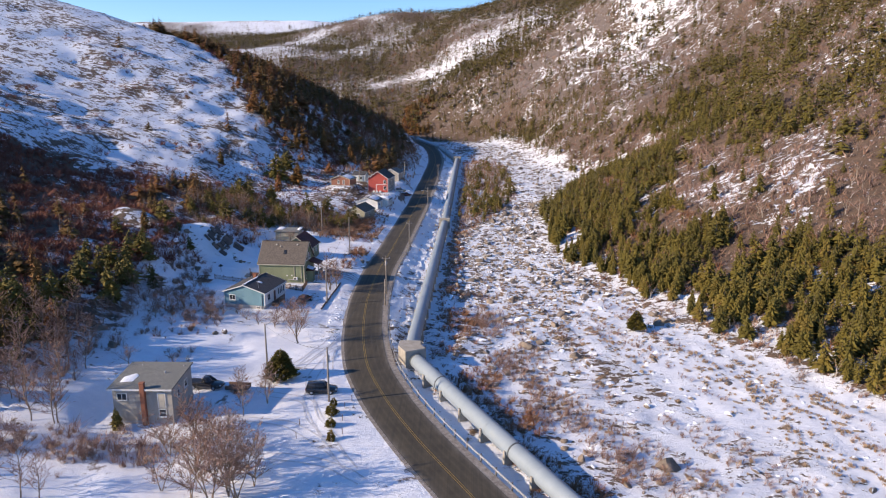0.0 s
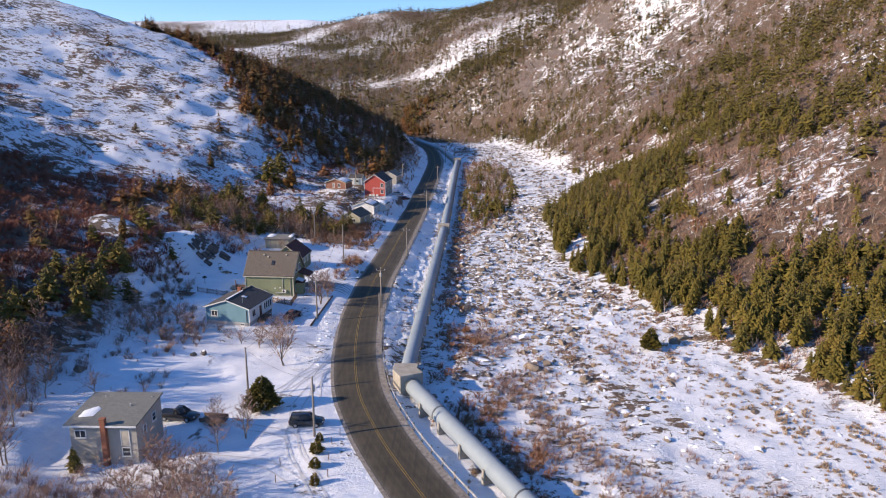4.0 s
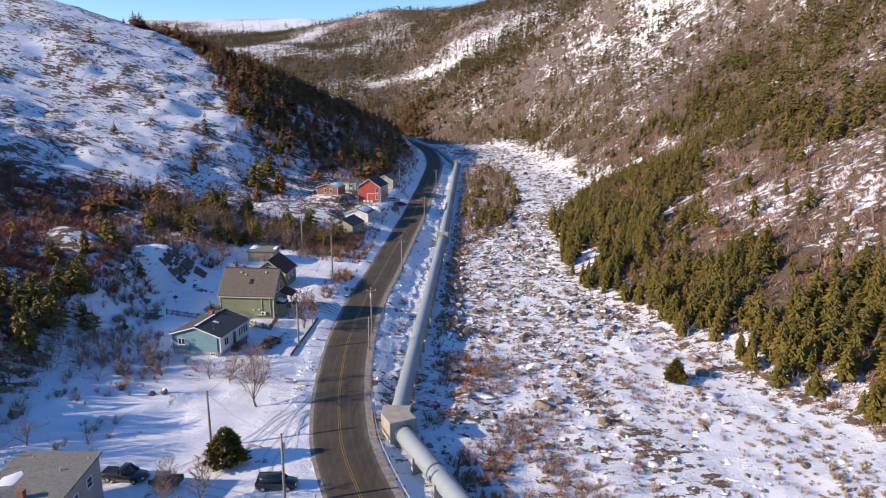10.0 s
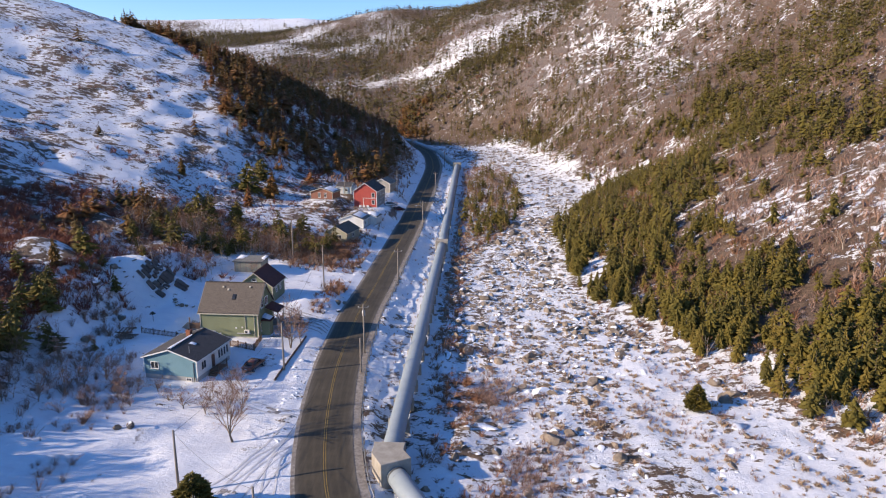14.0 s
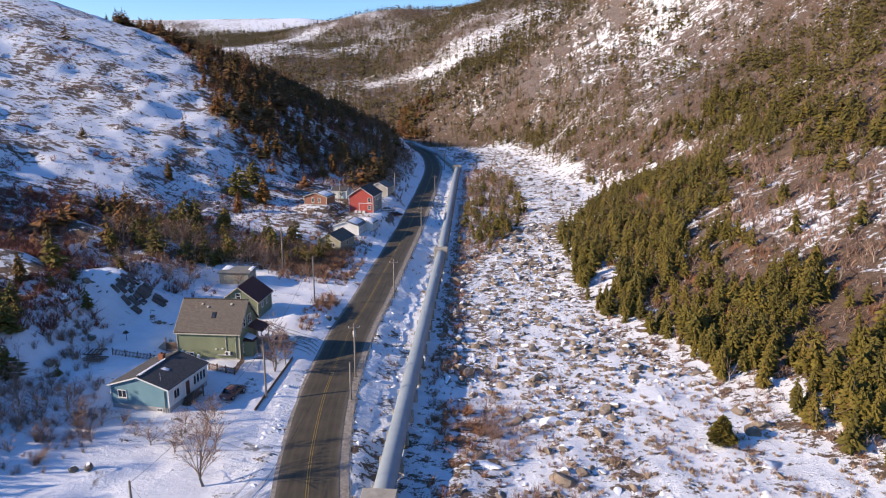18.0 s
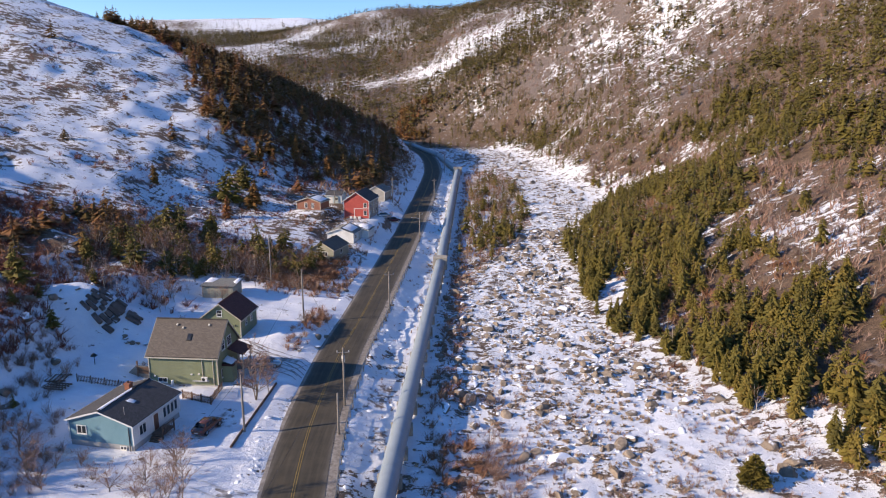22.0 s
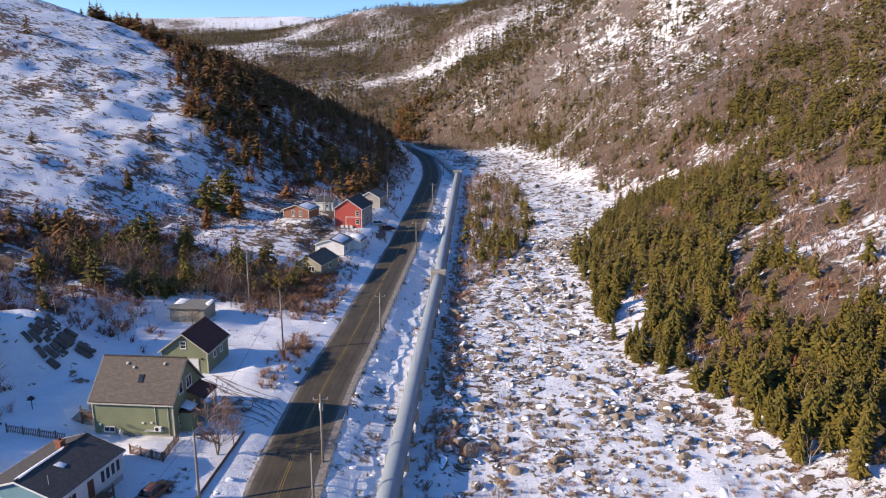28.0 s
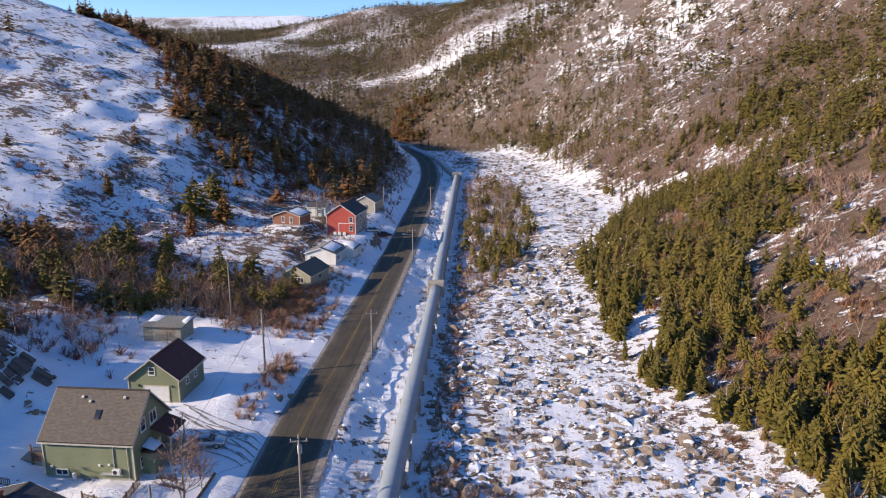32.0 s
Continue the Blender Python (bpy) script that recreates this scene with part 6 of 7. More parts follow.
def joined(name, shapes, x, y, z, size, mats, label, category, wide=None, flat=True, r=None, kind="stuff", tilt=0.0):
    """One object out of many copies of a few shapes: turned, scaled and set on the ground."""
    r = r or np.random.default_rng(len(x) + 5)
    n = len(x)
    pick, ang = r.integers(0, len(shapes), n), r.uniform(0, 6.283, n)
    tints = r.uniform(0, 1, n)
    wide = np.ones(n) if wide is None else wide
    Vs, Fs, Ms, Ts = [], [], [], []
    off = 0
    for s, (V, F, M) in enumerate(shapes):
        k = np.where(pick == s)[0]
        if len(k) == 0:
            continue
        c, sn = np.cos(ang[k])[:, None], np.sin(ang[k])[:, None]
        vx, vy, vz = V[:, 0][None], V[:, 1][None], V[:, 2][None]
        S, Wd = size[k][:, None], (size * wide)[k][:, None]
        P = np.stack([(vx * c - vy * sn) * Wd + x[k][:, None], (vx * sn + vy * c) * Wd + y[k][:, None], vz * S + z[k][:, None]], -1)
        Vs.append(P.reshape(-1, 3))
        Fs.append((F[None] + (np.arange(len(k)) * len(V))[:, None, None] + off).reshape(-1, 3))
        Ms.append(np.tile(M, len(k)))
        Ts.append(np.repeat(tints[k], len(V)))
        off += len(k) * len(V)
    me = mesh_from(name, np.concatenate(Vs), np.concatenate(Fs), mats, np.concatenate(Ms), flat, {"tint": np.concatenate(Ts)})
    return tagged(new(name, me), label, category, kind=kind)


def sow(n, x0, x1, y0, y1, chance, r):
    """Random places in a field, kept with a chance that depends on the place."""
    x, y = r.uniform(x0, x1, n), r.uniform(y0, y1, n)
    keep = r.uniform(0, 1, n) < chance(x, y)
    return x[keep], y[keep]


def clear(x, y):
    """1 where plants may stand: off the road, the pipe, the buildings and the drives."""
    ok = (np.abs(x - ROAD_X(y)) > 7.0) & (np.abs(x - PIPE_X(y)) > 2.6)
    for kx, ky, r0, _ in PADS:
        ok &= np.hypot(x - kx, y - ky) > r0 * 0.95
    for kx, ky, r0 in KNOLLS:
        ok &= np.hypot(x - kx, y - ky) > r0
    return ok.astype(float)


KNOLLS = ((-61.5, 160, 7.0), (-77, 155, 5.5), (-55, 152, 5.0), (-84, 190, 5.0))


def gaps(x, y, scale, seed, lo, hi):
    return smooth(lo, hi, fbm(x, y, scale, 3, seed))


SPRUCES = [spruce_shape(s, 19, 12, w) for s, w in ((1, 0.2), (2, 0.24), (3, 0.18), (4, 0.27), (5, 0.22), (6, 0.29))]
WOOD_SPRUCES = [spruce_shape(s, 13, 9, w) for s, w in ((101, 0.2), (102, 0.25), (103, 0.18), (104, 0.28), (105, 0.23), (106, 0.3))]
MID_SPRUCES = [spruce_shape(s, 8, 7, w, False) for s, w in ((7, 0.22), (8, 0.27), (9, 0.19), (10, 0.31))]
HILL_SPRUCES = [spruce_shape(s, 5, 5, w, False, 3) for s, w in ((15, 0.22), (16, 0.26), (17, 0.2), (18, 0.3))]
FAR_SPRUCES = [spruce_shape(s, 3, 4, w, False, 3) for s, w in ((11, 0.24), (12, 0.28), (13, 0.21), (14, 0.33))]
FINE_BRUSHES = [brush_shape(s, 34, 0.9, 0.01) for s in range(20, 24)]
BRUSHES = [brush_shape(s, 17, 0.85, 0.021) for s in range(24, 29)]
THIN_BRUSHES = [brush_shape(s, 17, 0.9, 0.017) for s in range(32, 36)]
WEST_BRUSHES = [brush_shape(s, 12, 0.95, 0.024) for s in range(44, 49)]
FAR_BRUSHES = [brush_shape(s, 5, 0.9, 0.055) for s in range(29, 32)]
THIN_FAR_BRUSHES = [brush_shape(s, 7, 0.9, 0.03) for s in range(36, 40)]
BARES = [bare_tree_shape(s, 3, 3, 3, 1, 0.0045, 0.2) for s in range(30, 36)]
ROCKS = [rock_shape(s) for s in range(40, 50)]
TUFTS = [tuft_shape(s) for s in range(60, 65)]


def bands(x, y, seed, lo, hi):
    """Strips drawn out along the river."""
    u = (x - RIVER_L(y)) / (RIVER_R(y) - RIVER_L(y)) * 45
    return smooth(lo, hi, fbm(u, y / 8.0, 2.6, 3, seed))


def dv(x, y):
    return x - RIVER_R(y)


def right_stand(x, y):
    d = dv(x, y)
    edge = smooth(0.3, 1.8, d) * smooth(3, -4, x - STAND_TOP(y) + 9 * fbm(x, y, 18, 2, 81))
    return edge * (0.1 + 0.9 * gaps(x, y, 15, 83, -0.24, 0.04)) * smooth(78, 98, y) * smooth(345, 300, y)


def right_forest(x, y):
    d = dv(x, y)
    return smooth(-3, 8, x - FOREST_FOOT(y) + 12 * fbm(x, y, 24, 2, 85)) * smooth(352, 306, y - 0.1 * d + 16 * fbm(x, y, 30, 2, 86)) * (0.14 + 0.86 * gaps(x, y, 15, 87, -0.2, 0.12))


def village(x, y):
    """1 in the open ground round the upper houses."""
    return smooth(-76, -60, x) * smooth(306, 288, y) * smooth(226, 236, y) * smooth(40, 20, x)


def brushy(x, y):
    """1 on the brush-grown foot of the west slope."""
    return smooth(7, -7, y - 244 - 0.366 * x + 14 * fbm(x, y, 24, 3, 66))


def left_belt(x, y):
    edge = -97 - 0.36 * (y - 300) - 0.75 * np.maximum(0, y - 345)
    return smooth(-4, 10, x - edge + 7 * fbm(x, y, 20, 2, 89)) * smooth(268, 300, y + 0.35 * (x + 60)) * smooth(-12, -20, x - ROAD_X(y)) * smooth(500, 460, y) * (0.45 + 0.55 * gaps(x, y, 16, 91, -0.35, 0.0))


sx, sy = [], []
for field in (sow(13000, 22, 125, 78, 345, lambda x, y: right_stand(x, y) * 0.85, rng), sow(26000, 60, 290, 90, 420, lambda x, y: (right_forest(x, y) * 0.66 + 0.035 * smooth(8, 20, dv(x, y))), rng),
              sow(8600, -195, -28, 262, 500, lambda x, y: left_belt(x, y) * (0.46 - 0.28 * smooth(-88, -58, x)), rng),
              sow(2600, -5, 24, 224, 356, lambda x, y: smooth(4.2, 6.0, x - PIPE_X(y)) * smooth(1.0, -1.0, x - RIVER_L(y)) * 0.24 * gaps(x, y, 8, 93, -0.2, 0.15), rng),
              sow(5200, -200, -58, 90, 330, lambda x, y: (0.007 + 0.075 * brushy(x, y) * gaps(x, y, 16, 95, -0.05, 0.25)) * clear(x, y), rng),
              sow(2600, -112, -64, 50, 140, lambda x, y: 0.1 * gaps(x, y, 14, 97, -0.1, 0.15) * clear(x, y), rng), sow(1500, -110, -66, 112, 192, lambda x, y: 0.04 * gaps(x, y, 10, 98, -0.1, 0.15) * clear(x, y), rng),
              sow(2200, -92, -34, 186, 216, lambda x, y: (0.03 + 0.025 * smooth(-50, -62, x)) * clear(x, y) * smooth(-13, -18, x - ROAD_X(y)), rng),
              sow(2500, -80, -28, 225, 330, lambda x, y: 0.06 * smooth(236, 262, y) * gaps(x, y, 12, 99, 0.0, 0.3) * clear(x, y), rng),
              sow(3600, -70, 160, 440, 575, lambda x, y: smooth(0, 8, x - RIVER_R(y) + 60 * smooth(455, 475, y)) * smooth(10, 16, x - PIPE_X(y)) * (0.2 + 0.8 * gaps(x, y, 14, 107, -0.2, 0.15)) * 0.62, rng),
              sow(1500, 0, 75, 360, 520, lambda x, y: smooth(2, 5, dv(x, y)) * smooth(26, 14, dv(x, y) + 8 * fbm(x, y, 12, 2, 139)) * (0.15 + 0.85 * gaps(x, y, 14, 137, -0.15, 0.1)) * 0.9, rng),
              sow(1400, -20, 60, 520, 610, lambda x, y: smooth(20, 5, np.abs(x - 14 + 0.9 * (y - 566)) + 10 * fbm(x, y, 14, 2, 135)) * 0.8, rng),
              sow(1400, 20, 110, 315, 450, lambda x, y: smooth(1, 5, dv(x, y)) * smooth(60, 20, dv(x, y)) * gaps(x, y, 12, 109, -0.05, 0.2) * 0.6, rng),
              sow(6500, 0, 300, 300, 560, lambda x, y: (0.2 + 0.75 * gaps(x, y, 16, 101, -0.04, 0.2) * (0.45 + 0.55 * smooth(90, 30, dv(x, y)))) * smooth(1, 6, dv(x, y)) * 0.85, rng)):
    sx.append(field[0])
    sy.append(field[1])
sx, sy = np.concatenate(sx), np.concatenate(sy)
ok = (clear(sx, sy) > 0) & (rng.uniform(0, 1, len(sx)) > 0.88 * village(sx, sy) * (sx < -10))
sx, sy = sx[ok], sy[ok]
size = np.clip(rng.normal(4.3, 1.3, len(sx)), 1.6, 7.5) * np.where((sx < -24) & (sy > 240), 1.3, 1.0) * np.where(sx > 95, 1.2, 1.0) * np.where((sx < -50) & (sy < 262), 1.05, 1.0)
wide = rng.uniform(0.85, 1.35, len(sx)) * np.where(sx < -24, np.where(sy > 262, 1.45, 1.35), 1.0)
# the edge of the wood along the river: single trees
near = (sx > 20) & (sy > 112) & (sy < 215) & (dv(sx, sy) < 12)
order = np.where(near)[0]
order = order[np.argsort(dv(sx[order], sy[order]))][:230]
single = np.zeros(len(sx), bool)
single[order] = True
close = ~single & (sy < 205) & (sy > 76) & (np.abs(sx) < 78)
rest = ~single & ~close
for nm, shapes, k, lab in (("spruce_wood", WOOD_SPRUCES, close, "dense olive-green spruce wood beside the riverbed"), ("high_spruces", HILL_SPRUCES, rest & ((sx > 105) | (sy > 330)) & (sx > -20), "olive-green spruces high on the hillsides"), ("foot_spruces", WOOD_SPRUCES, rest & (sx <= -20) & (sy <= 262) & (sx > -74), "olive-green spruces among brush below the west slope"), ("west_spruces", MID_SPRUCES, rest & (sx <= -20) & ((sy > 262) | (sx <= -74)), "rusty spruces with the brown of the shaded west slope in their colour"), ("hillside_spruces", MID_SPRUCES, rest & (np.abs(sx) <= 105) & (sy <= 330) & (sx > -20), "olive-green spruces scattered over snowy hillsides")):
    joined(nm, shapes, sx[k], sy[k], height(sx[k], sy[k]) - 0.1, size[k], [SHADE_RUST_NEEDLES if nm == "west_spruces" else NEEDLES, BARK], lab, "spruce wood", wide[k])


def split_meshes(name, shape, mats, names):
    """The two materials of a shape as two meshes."""
    V, F, M = shape
    out = []
    for k, (m, nm) in enumerate(zip(mats, names)):
        f = F[M == k]
        used = np.unique(f)
        back_ = np.full(len(V), -1)
        back_[used] = np.arange(len(used))
        out.append(mesh_from(nm, V[used], back_[f], [m], flat=True))
    return out


def tree_thing(name, meshes, names, at, s, wide_, rz, label, category, group):
    e = tagged(empty(name, at, rz), label, category, group)
    for me, nm in zip(meshes, names):
        o = new(nm, me)
        o.parent = e
        o.scale = (s * wide_, s * wide_, s)
    return e


SPRUCE_PARTS = [split_meshes("spruce", s, (NEEDLES, BARK), ("crown", "trunk")) for s in SPRUCES]
for i, k in enumerate(order):
    tree_thing("spruce_tree", SPRUCE_PARTS[i % 6], ("crown", "trunk"), (sx[k], sy[k], float(height(sx[k], sy[k])) - 0.1), size[k], wide[k], float(rng.uniform(0, 360)),
               "olive-green spruce at the edge of the snowy riverbed" if size[k] > 4 else "small olive-green spruce at the edge of the riverbed", "spruce", "spruces along the river")
WEST_PARTS = [split_meshes("spruce", s, (SHADE_RUST_NEEDLES, BARK), ("crown", "trunk")) for s in SPRUCES]
FULL = [split_meshes("full_spruce", dense_conifer_shape(70, 3800, 0.36), (NEEDLES, BARK), ("crown", "trunk")), split_meshes("cedar", dense_conifer_shape(71, 900, 0.4, 0.5, 0.09), (NEEDLES, BARK), ("crown", "trunk"))]
tree_thing("spruce_tree", FULL[0], ("crown", "trunk"), ground_at(-28.3, 97.6, -0.1), 5.0, 1.4, 20, "broad dense green spruce alone on a snowy lawn", "spruce", "garden trees")
tree_thing("spruce_tree", FULL[0], ("crown", "trunk"), ground_at(34.6, 128.6, -0.1), 4.2, 1.25, 110, "single dense spruce standing in the snowy riverbed", "spruce", "garden trees")
tree_thing("spruce_tree", SPRUCE_PARTS[3], ("crown", "trunk"), ground_at(-45.6, 80.6, -0.1), 3.4, 1.1, 60, "thin young spruce before a grey house wall", "spruce", "garden trees")
for x, y, s, w in ((-18.3, 88.6, 1.3, 1.0), (-18.1, 85.9, 1.5, 1.5), (-17.6, 82.6, 1.35, 1.3), (-16.9, 79.2, 1.7, 0.8)):
    tree_thing("cedar_shrub", FULL[1], ("crown", "trunk"), ground_at(x, y, -0.05), s, w, float(rng.uniform(0, 360)), "small dense clipped evergreen shrub in snow", "shrub", "evergreen shrubs in a row")
for x, y, s in ((-62, 248.3, 8.6), (-87.5, 242.1, 6.0), (-74.8, 197, 6.0), (-66, 238, 6.5), (-70.3, 284.7, 8.0), (-50, 300, 8), (-63, 305, 9), (-93, 299, 8.5), (-64.5, 99, 7.5), (-68, 93, 7), (-70, 104, 7), (-73, 92, 6.5), (-77, 100, 7), (-74, 111, 6.5), (-79, 118, 6.0), (-70, 124.5, 4.0), (-73, 150, 5.4), (-76, 163, 6.0)):
    tree_thing("spruce_tree", WEST_PARTS[int(s * 2) % 6], ("crown", "trunk"), ground_at(x, y, -0.1), s, 1.2, s * 77, "tall dark spruce on the snowy slope", "spruce", "spruces on the west slope")

def snowfield(x, y):
    i, j = np.clip(np.searchsorted(GX, x), 0, len(GX) - 1), np.clip(np.searchsorted(GY, y), 0, len(GY) - 1)
    return np.clip(SNOWFIELD[j, i], 0, 1)


# far woods: thousands of small trees
fx, fy = sow(68000, -760, 330, 500, 1260, lambda x, y: (x > -0.62 * y) * (x < 0.3 * y) * smooth(505, 560, y) * (1 - 0.3 * smooth(700, 900, y)) * (0.5 + 0.5 * gaps(x, y + 0.6 * x, 60, 103, -0.25, 0.1)) * np.clip(1 - 0.9 * snowfield(x, y), 0, 1) * (1 - 0.95 * smooth(1180, 1210, y)) * (1 - 0.2 * smooth(0.01, 0.06, x / y) * smooth(560, 620, y)), rng)
fs = np.clip(rng.normal(6.6, 1.8, len(fx)), 2.6, 11)
joined("far_spruce_wood", FAR_SPRUCES, fx, fy, height(fx, fy) - 0.2, fs, [NEEDLES, BARK], "far mixed spruce wood across the valley", "spruce wood", rng.uniform(1.2, 2.1, len(fx)))

# leafless brush
bx, by, bsz = [], [], []
def brush(n, x0, x1, y0, y1, chance, lo, hi):
    x, y = sow(n, x0, x1, y0, y1, chance, rng)
    k = (np.abs(x - ROAD_X(y)) > 5.6) & (np.abs(x - PIPE_X(y)) > 1.9)
    for kx, ky, r0, _ in PADS:
        k &= np.hypot(x - kx, y - ky) > r0 * 0.8
    for kx, ky, r0 in KNOLLS:
        k &= np.hypot(x - kx, y - ky) > r0
    bx.append(x[k])
    by.append(y[k])
    bsz.append(rng.uniform(lo, hi, k.sum()))
brush(14500, 24, 240, 78, 540, lambda x, y: smooth(1, 8, dv(x, y)) * (0.3 + 0.6 * gaps(x, y, 20, 111, -0.2, 0.2)), 0.8, 2.4)
brush(14500, -185, -56, 85, 330, lambda x, y: (0.03 + 0.3 * gaps(x, y, 20, 114, 0.08, 0.3) + 0.75 * brushy(x, y) * (1 - 0.15 * gaps(x, y, 9, 112, -0.1, 0.2))) * (0.12 + 0.88 * gaps(x, y, 11, 113, -0.1, 0.15)), 0.6, 2.0)
brush(6500, -140, -78, 120, 240, lambda x, y: 0.6 * brushy(x, y) * (0.3 + 0.7 * gaps(x, y, 8, 110, -0.15, 0.15)), 0.7, 2.0)
brush(8500, -150, -24, 262, 500, lambda x, y: left_belt(x, y) * 0.75 * smooth(-7, -10, x - ROAD_X(y)), 1.0, 2.8)
brush(5200, -8, 40, 64, 150, lambda x, y: smooth(2.6, 4.5, x - PIPE_X(y)) * smooth(4, -1, x - RIVER_L(y) - 6) * gaps(x, y, 7, 115, -0.2, 0.25) * 0.85, 0.5, 1.5)
brush(3600, -6, 22, 150, 372, lambda x, y: smooth(2.4, 3.4, x - PIPE_X(y)) * smooth(2, 0, x - RIVER_L(y)) * 0.8, 0.5, 1.7)
brush(500, -22, 24, 372, 456, lambda x, y: smooth(2.8, 4, x - PIPE_X(y)) * smooth(4, 0, x - RIVER_L(y)) * 0.6, 0.5, 1.5)
brush(2200, -14, 0, 100, 380, lambda x, y: smooth(6.0, 7, x - ROAD_X(y)) * 0.22, 0.3, 0.7)
brush(6500, -84, -28, 184, 240, lambda x, y: 0.5 * smooth(226, 206, y + 18 * fbm(x, y, 14, 2, 124)) * smooth(-8, -13, x - ROAD_X(y)) * smooth(190, 196, y + 0.25 * (x + 40)), 0.7, 2.1)
brush(2600, -96, -60, 100, 168, lambda x, y: 0.75 * gaps(x, y, 8, 136, -0.25, 0.1) * smooth(-60, -66, x), 0.6, 1.9)
brush(4500, -150, -76, 150, 225, lambda x, y: 0.55 * brushy(x, y) * gaps(x, y, 10, 138, -0.25, 0.05), 0.8, 2.3)
brush(700, -80, -60, 128, 160, lambda x, y: 0.22 * gaps(x, y, 6, 122, -0.1, 0.2), 0.5, 1.5)
brush(900, -86, -50, 166, 194, lambda x, y: 0.5 * gaps(x, y, 6, 120, -0.2, 0.15), 0.6, 1.9)
brush(4500, -82, -22, 235, 420, lambda x, y: 0.5 * gaps(x, y, 12, 117, -0.2, 0.2) * smooth(-9, -13, x - ROAD_X(y)) * (1 - 0.3 * village(x, y)), 0.6, 1.6)
brush(1000, -70, -44, 66, 135, lambda x, y: 0.4 * gaps(x, y, 9, 119, -0.05, 0.2), 0.6, 1.8)
brush(700, -64, -34, 68, 78, lambda x, y: 0.24 * smooth(4.5, 2.0, np.abs(y - 73.5 + 0.1 * (x + 48))) * (0.25 + 0.75 * gaps(x, y, 5, 118, -0.2, 0.15)), 0.7, 2.2)
brush(260, -58, -46, 108, 124, lambda x, y: 0.5 * gaps(x, y, 6, 116, -0.1, 0.15), 0.5, 1.6)
brush(8000, 4, 66, 62, 165, lambda x, y: 0.8 * bands(x, y, 121, 0.0, 0.25) * smooth(3, 0, dv(x, y)) * (1 - 0.6 * smooth(125, 150, y)), 0.3, 0.9)
brush(2400, -62, -18, 282, 440, lambda x, y: 0.75 * smooth(-6.5, -9, x - ROAD_X(y)) * (0.35 + 0.65 * gaps(x, y, 7, 128, -0.2, 0.15)), 0.7, 2.2)
brush(3600, 56, 104, 140, 350, lambda x, y: 0.8 * smooth(-3, 3, x - STAND_TOP(y)) * smooth(5, -3, x - FOREST_FOOT(y)) * (0.3 + 0.7 * gaps(x, y, 8, 125, -0.2, 0.15)), 0.7, 2.2)
brush(4200, 2, 44, 62, 142, lambda x, y: 0.8 * smooth(1.2, 2.5, x - RIVER_L(y)) * smooth(15, 7, x - RIVER_L(y)) * gaps(x, y, 6, 134, -0.15, 0.15), 0.5, 1.3)
brush(2600, -92, -50, 212, 262, lambda x, y: 0.4 * clear(x, y), 0.3, 0.8)
brush(2600, 26, 84, 78, 200, lambda x, y: 0.7 * smooth(-5, -1, dv(x, y)) * smooth(5, 1, dv(x, y)) * (0.3 + 0.7 * gaps(x, y, 6, 132, -0.15, 0.15)), 0.5, 1.6)
brush(500, -30, -23, 160, 182, lambda x, y: 0.35, 0.5, 1.5)
brush(900, -44, -25, 188, 226, lambda x, y: 0.75 * smooth(-5.6, -7, x - ROAD_X(y)) * (0.3 + 0.7 * gaps(x, y, 5, 126, -0.2, 0.1)), 0.5, 1.7)
brush(420, -30, -21, 214, 300, lambda x, y: 0.3 * smooth(-5.6, -7, x - ROAD_X(y)) * gaps(x, y, 5, 127, -0.1, 0.15), 0.4, 1.4)
brush(4000, -600, 250, 500, 900, lambda x, y: smooth(505, 540, y) * 0.5, 2.0, 4.0)
bx, by, bsz = np.concatenate(bx), np.concatenate(by), np.concatenate(bsz)
b_fine = (bx < -18) & (by < 150) & (bx > -64)
b_flat = (bx > RIVER_L(by) + 1) & (bx < RIVER_R(by)) & (by < 170)
b_west = (bx < -50) & (by < 500) & ~b_fine
b_far = ((by > 260) | (bx > 52) & (bx > STAND_TOP(by)) | (np.abs(bx) > 90)) & ~b_west & ~b_flat
for nm, shapes, k, lab in (("garden_brush", FINE_BRUSHES, b_fine, "fine leafless bushes round the gardens"), ("low_brush", THIN_BRUSHES, b_flat, "thin low pinkish-brown brush over the snowy river flats"), ("brush", BRUSHES, ~b_fine & ~b_far & ~b_flat & ~b_west, "leafless red-brown brush over snow"), ("slope_brush", WEST_BRUSHES, b_west, "dense red-brown brush, its colour darkened for the shaded west slope"), ("hillside_brush", FAR_BRUSHES, b_far & (bx < 15), "low leafless brown scrub on far slopes"), ("heath_brush", FAR_BRUSHES, b_far & (bx >= 15), "low leafless grey-brown scrub on the heath")):
    joined(nm, shapes, bx[k], by[k], height(bx[k], by[k]), bsz[k], [SHADE_TWIGS if nm == "slope_brush" else GREY_TWIGS if nm in ("garden_brush", "heath_brush", "low_brush") else TWIGS], lab, "brush", rng.uniform(0.9, 1.7, k.sum()))

# haze of low grey-brown scrub between the spruces across the river
hx_b, hy_b = sow(13000, 40, 170, 84, 340, lambda x, y: smooth(0, 3, dv(x, y)) * (0.3 + 0.7 * gaps(x, y, 9, 129, -0.2, 0.15)) * 0.9, rng)
joined("bank_brush", THIN_FAR_BRUSHES, hx_b, hy_b, height(hx_b, hy_b), rng.uniform(0.7, 1.7, len(hx_b)), [GREY_TWIGS], "grey-brown scrub between spruces on the far bank", "brush", rng.uniform(1.0, 1.8, len(hx_b)))

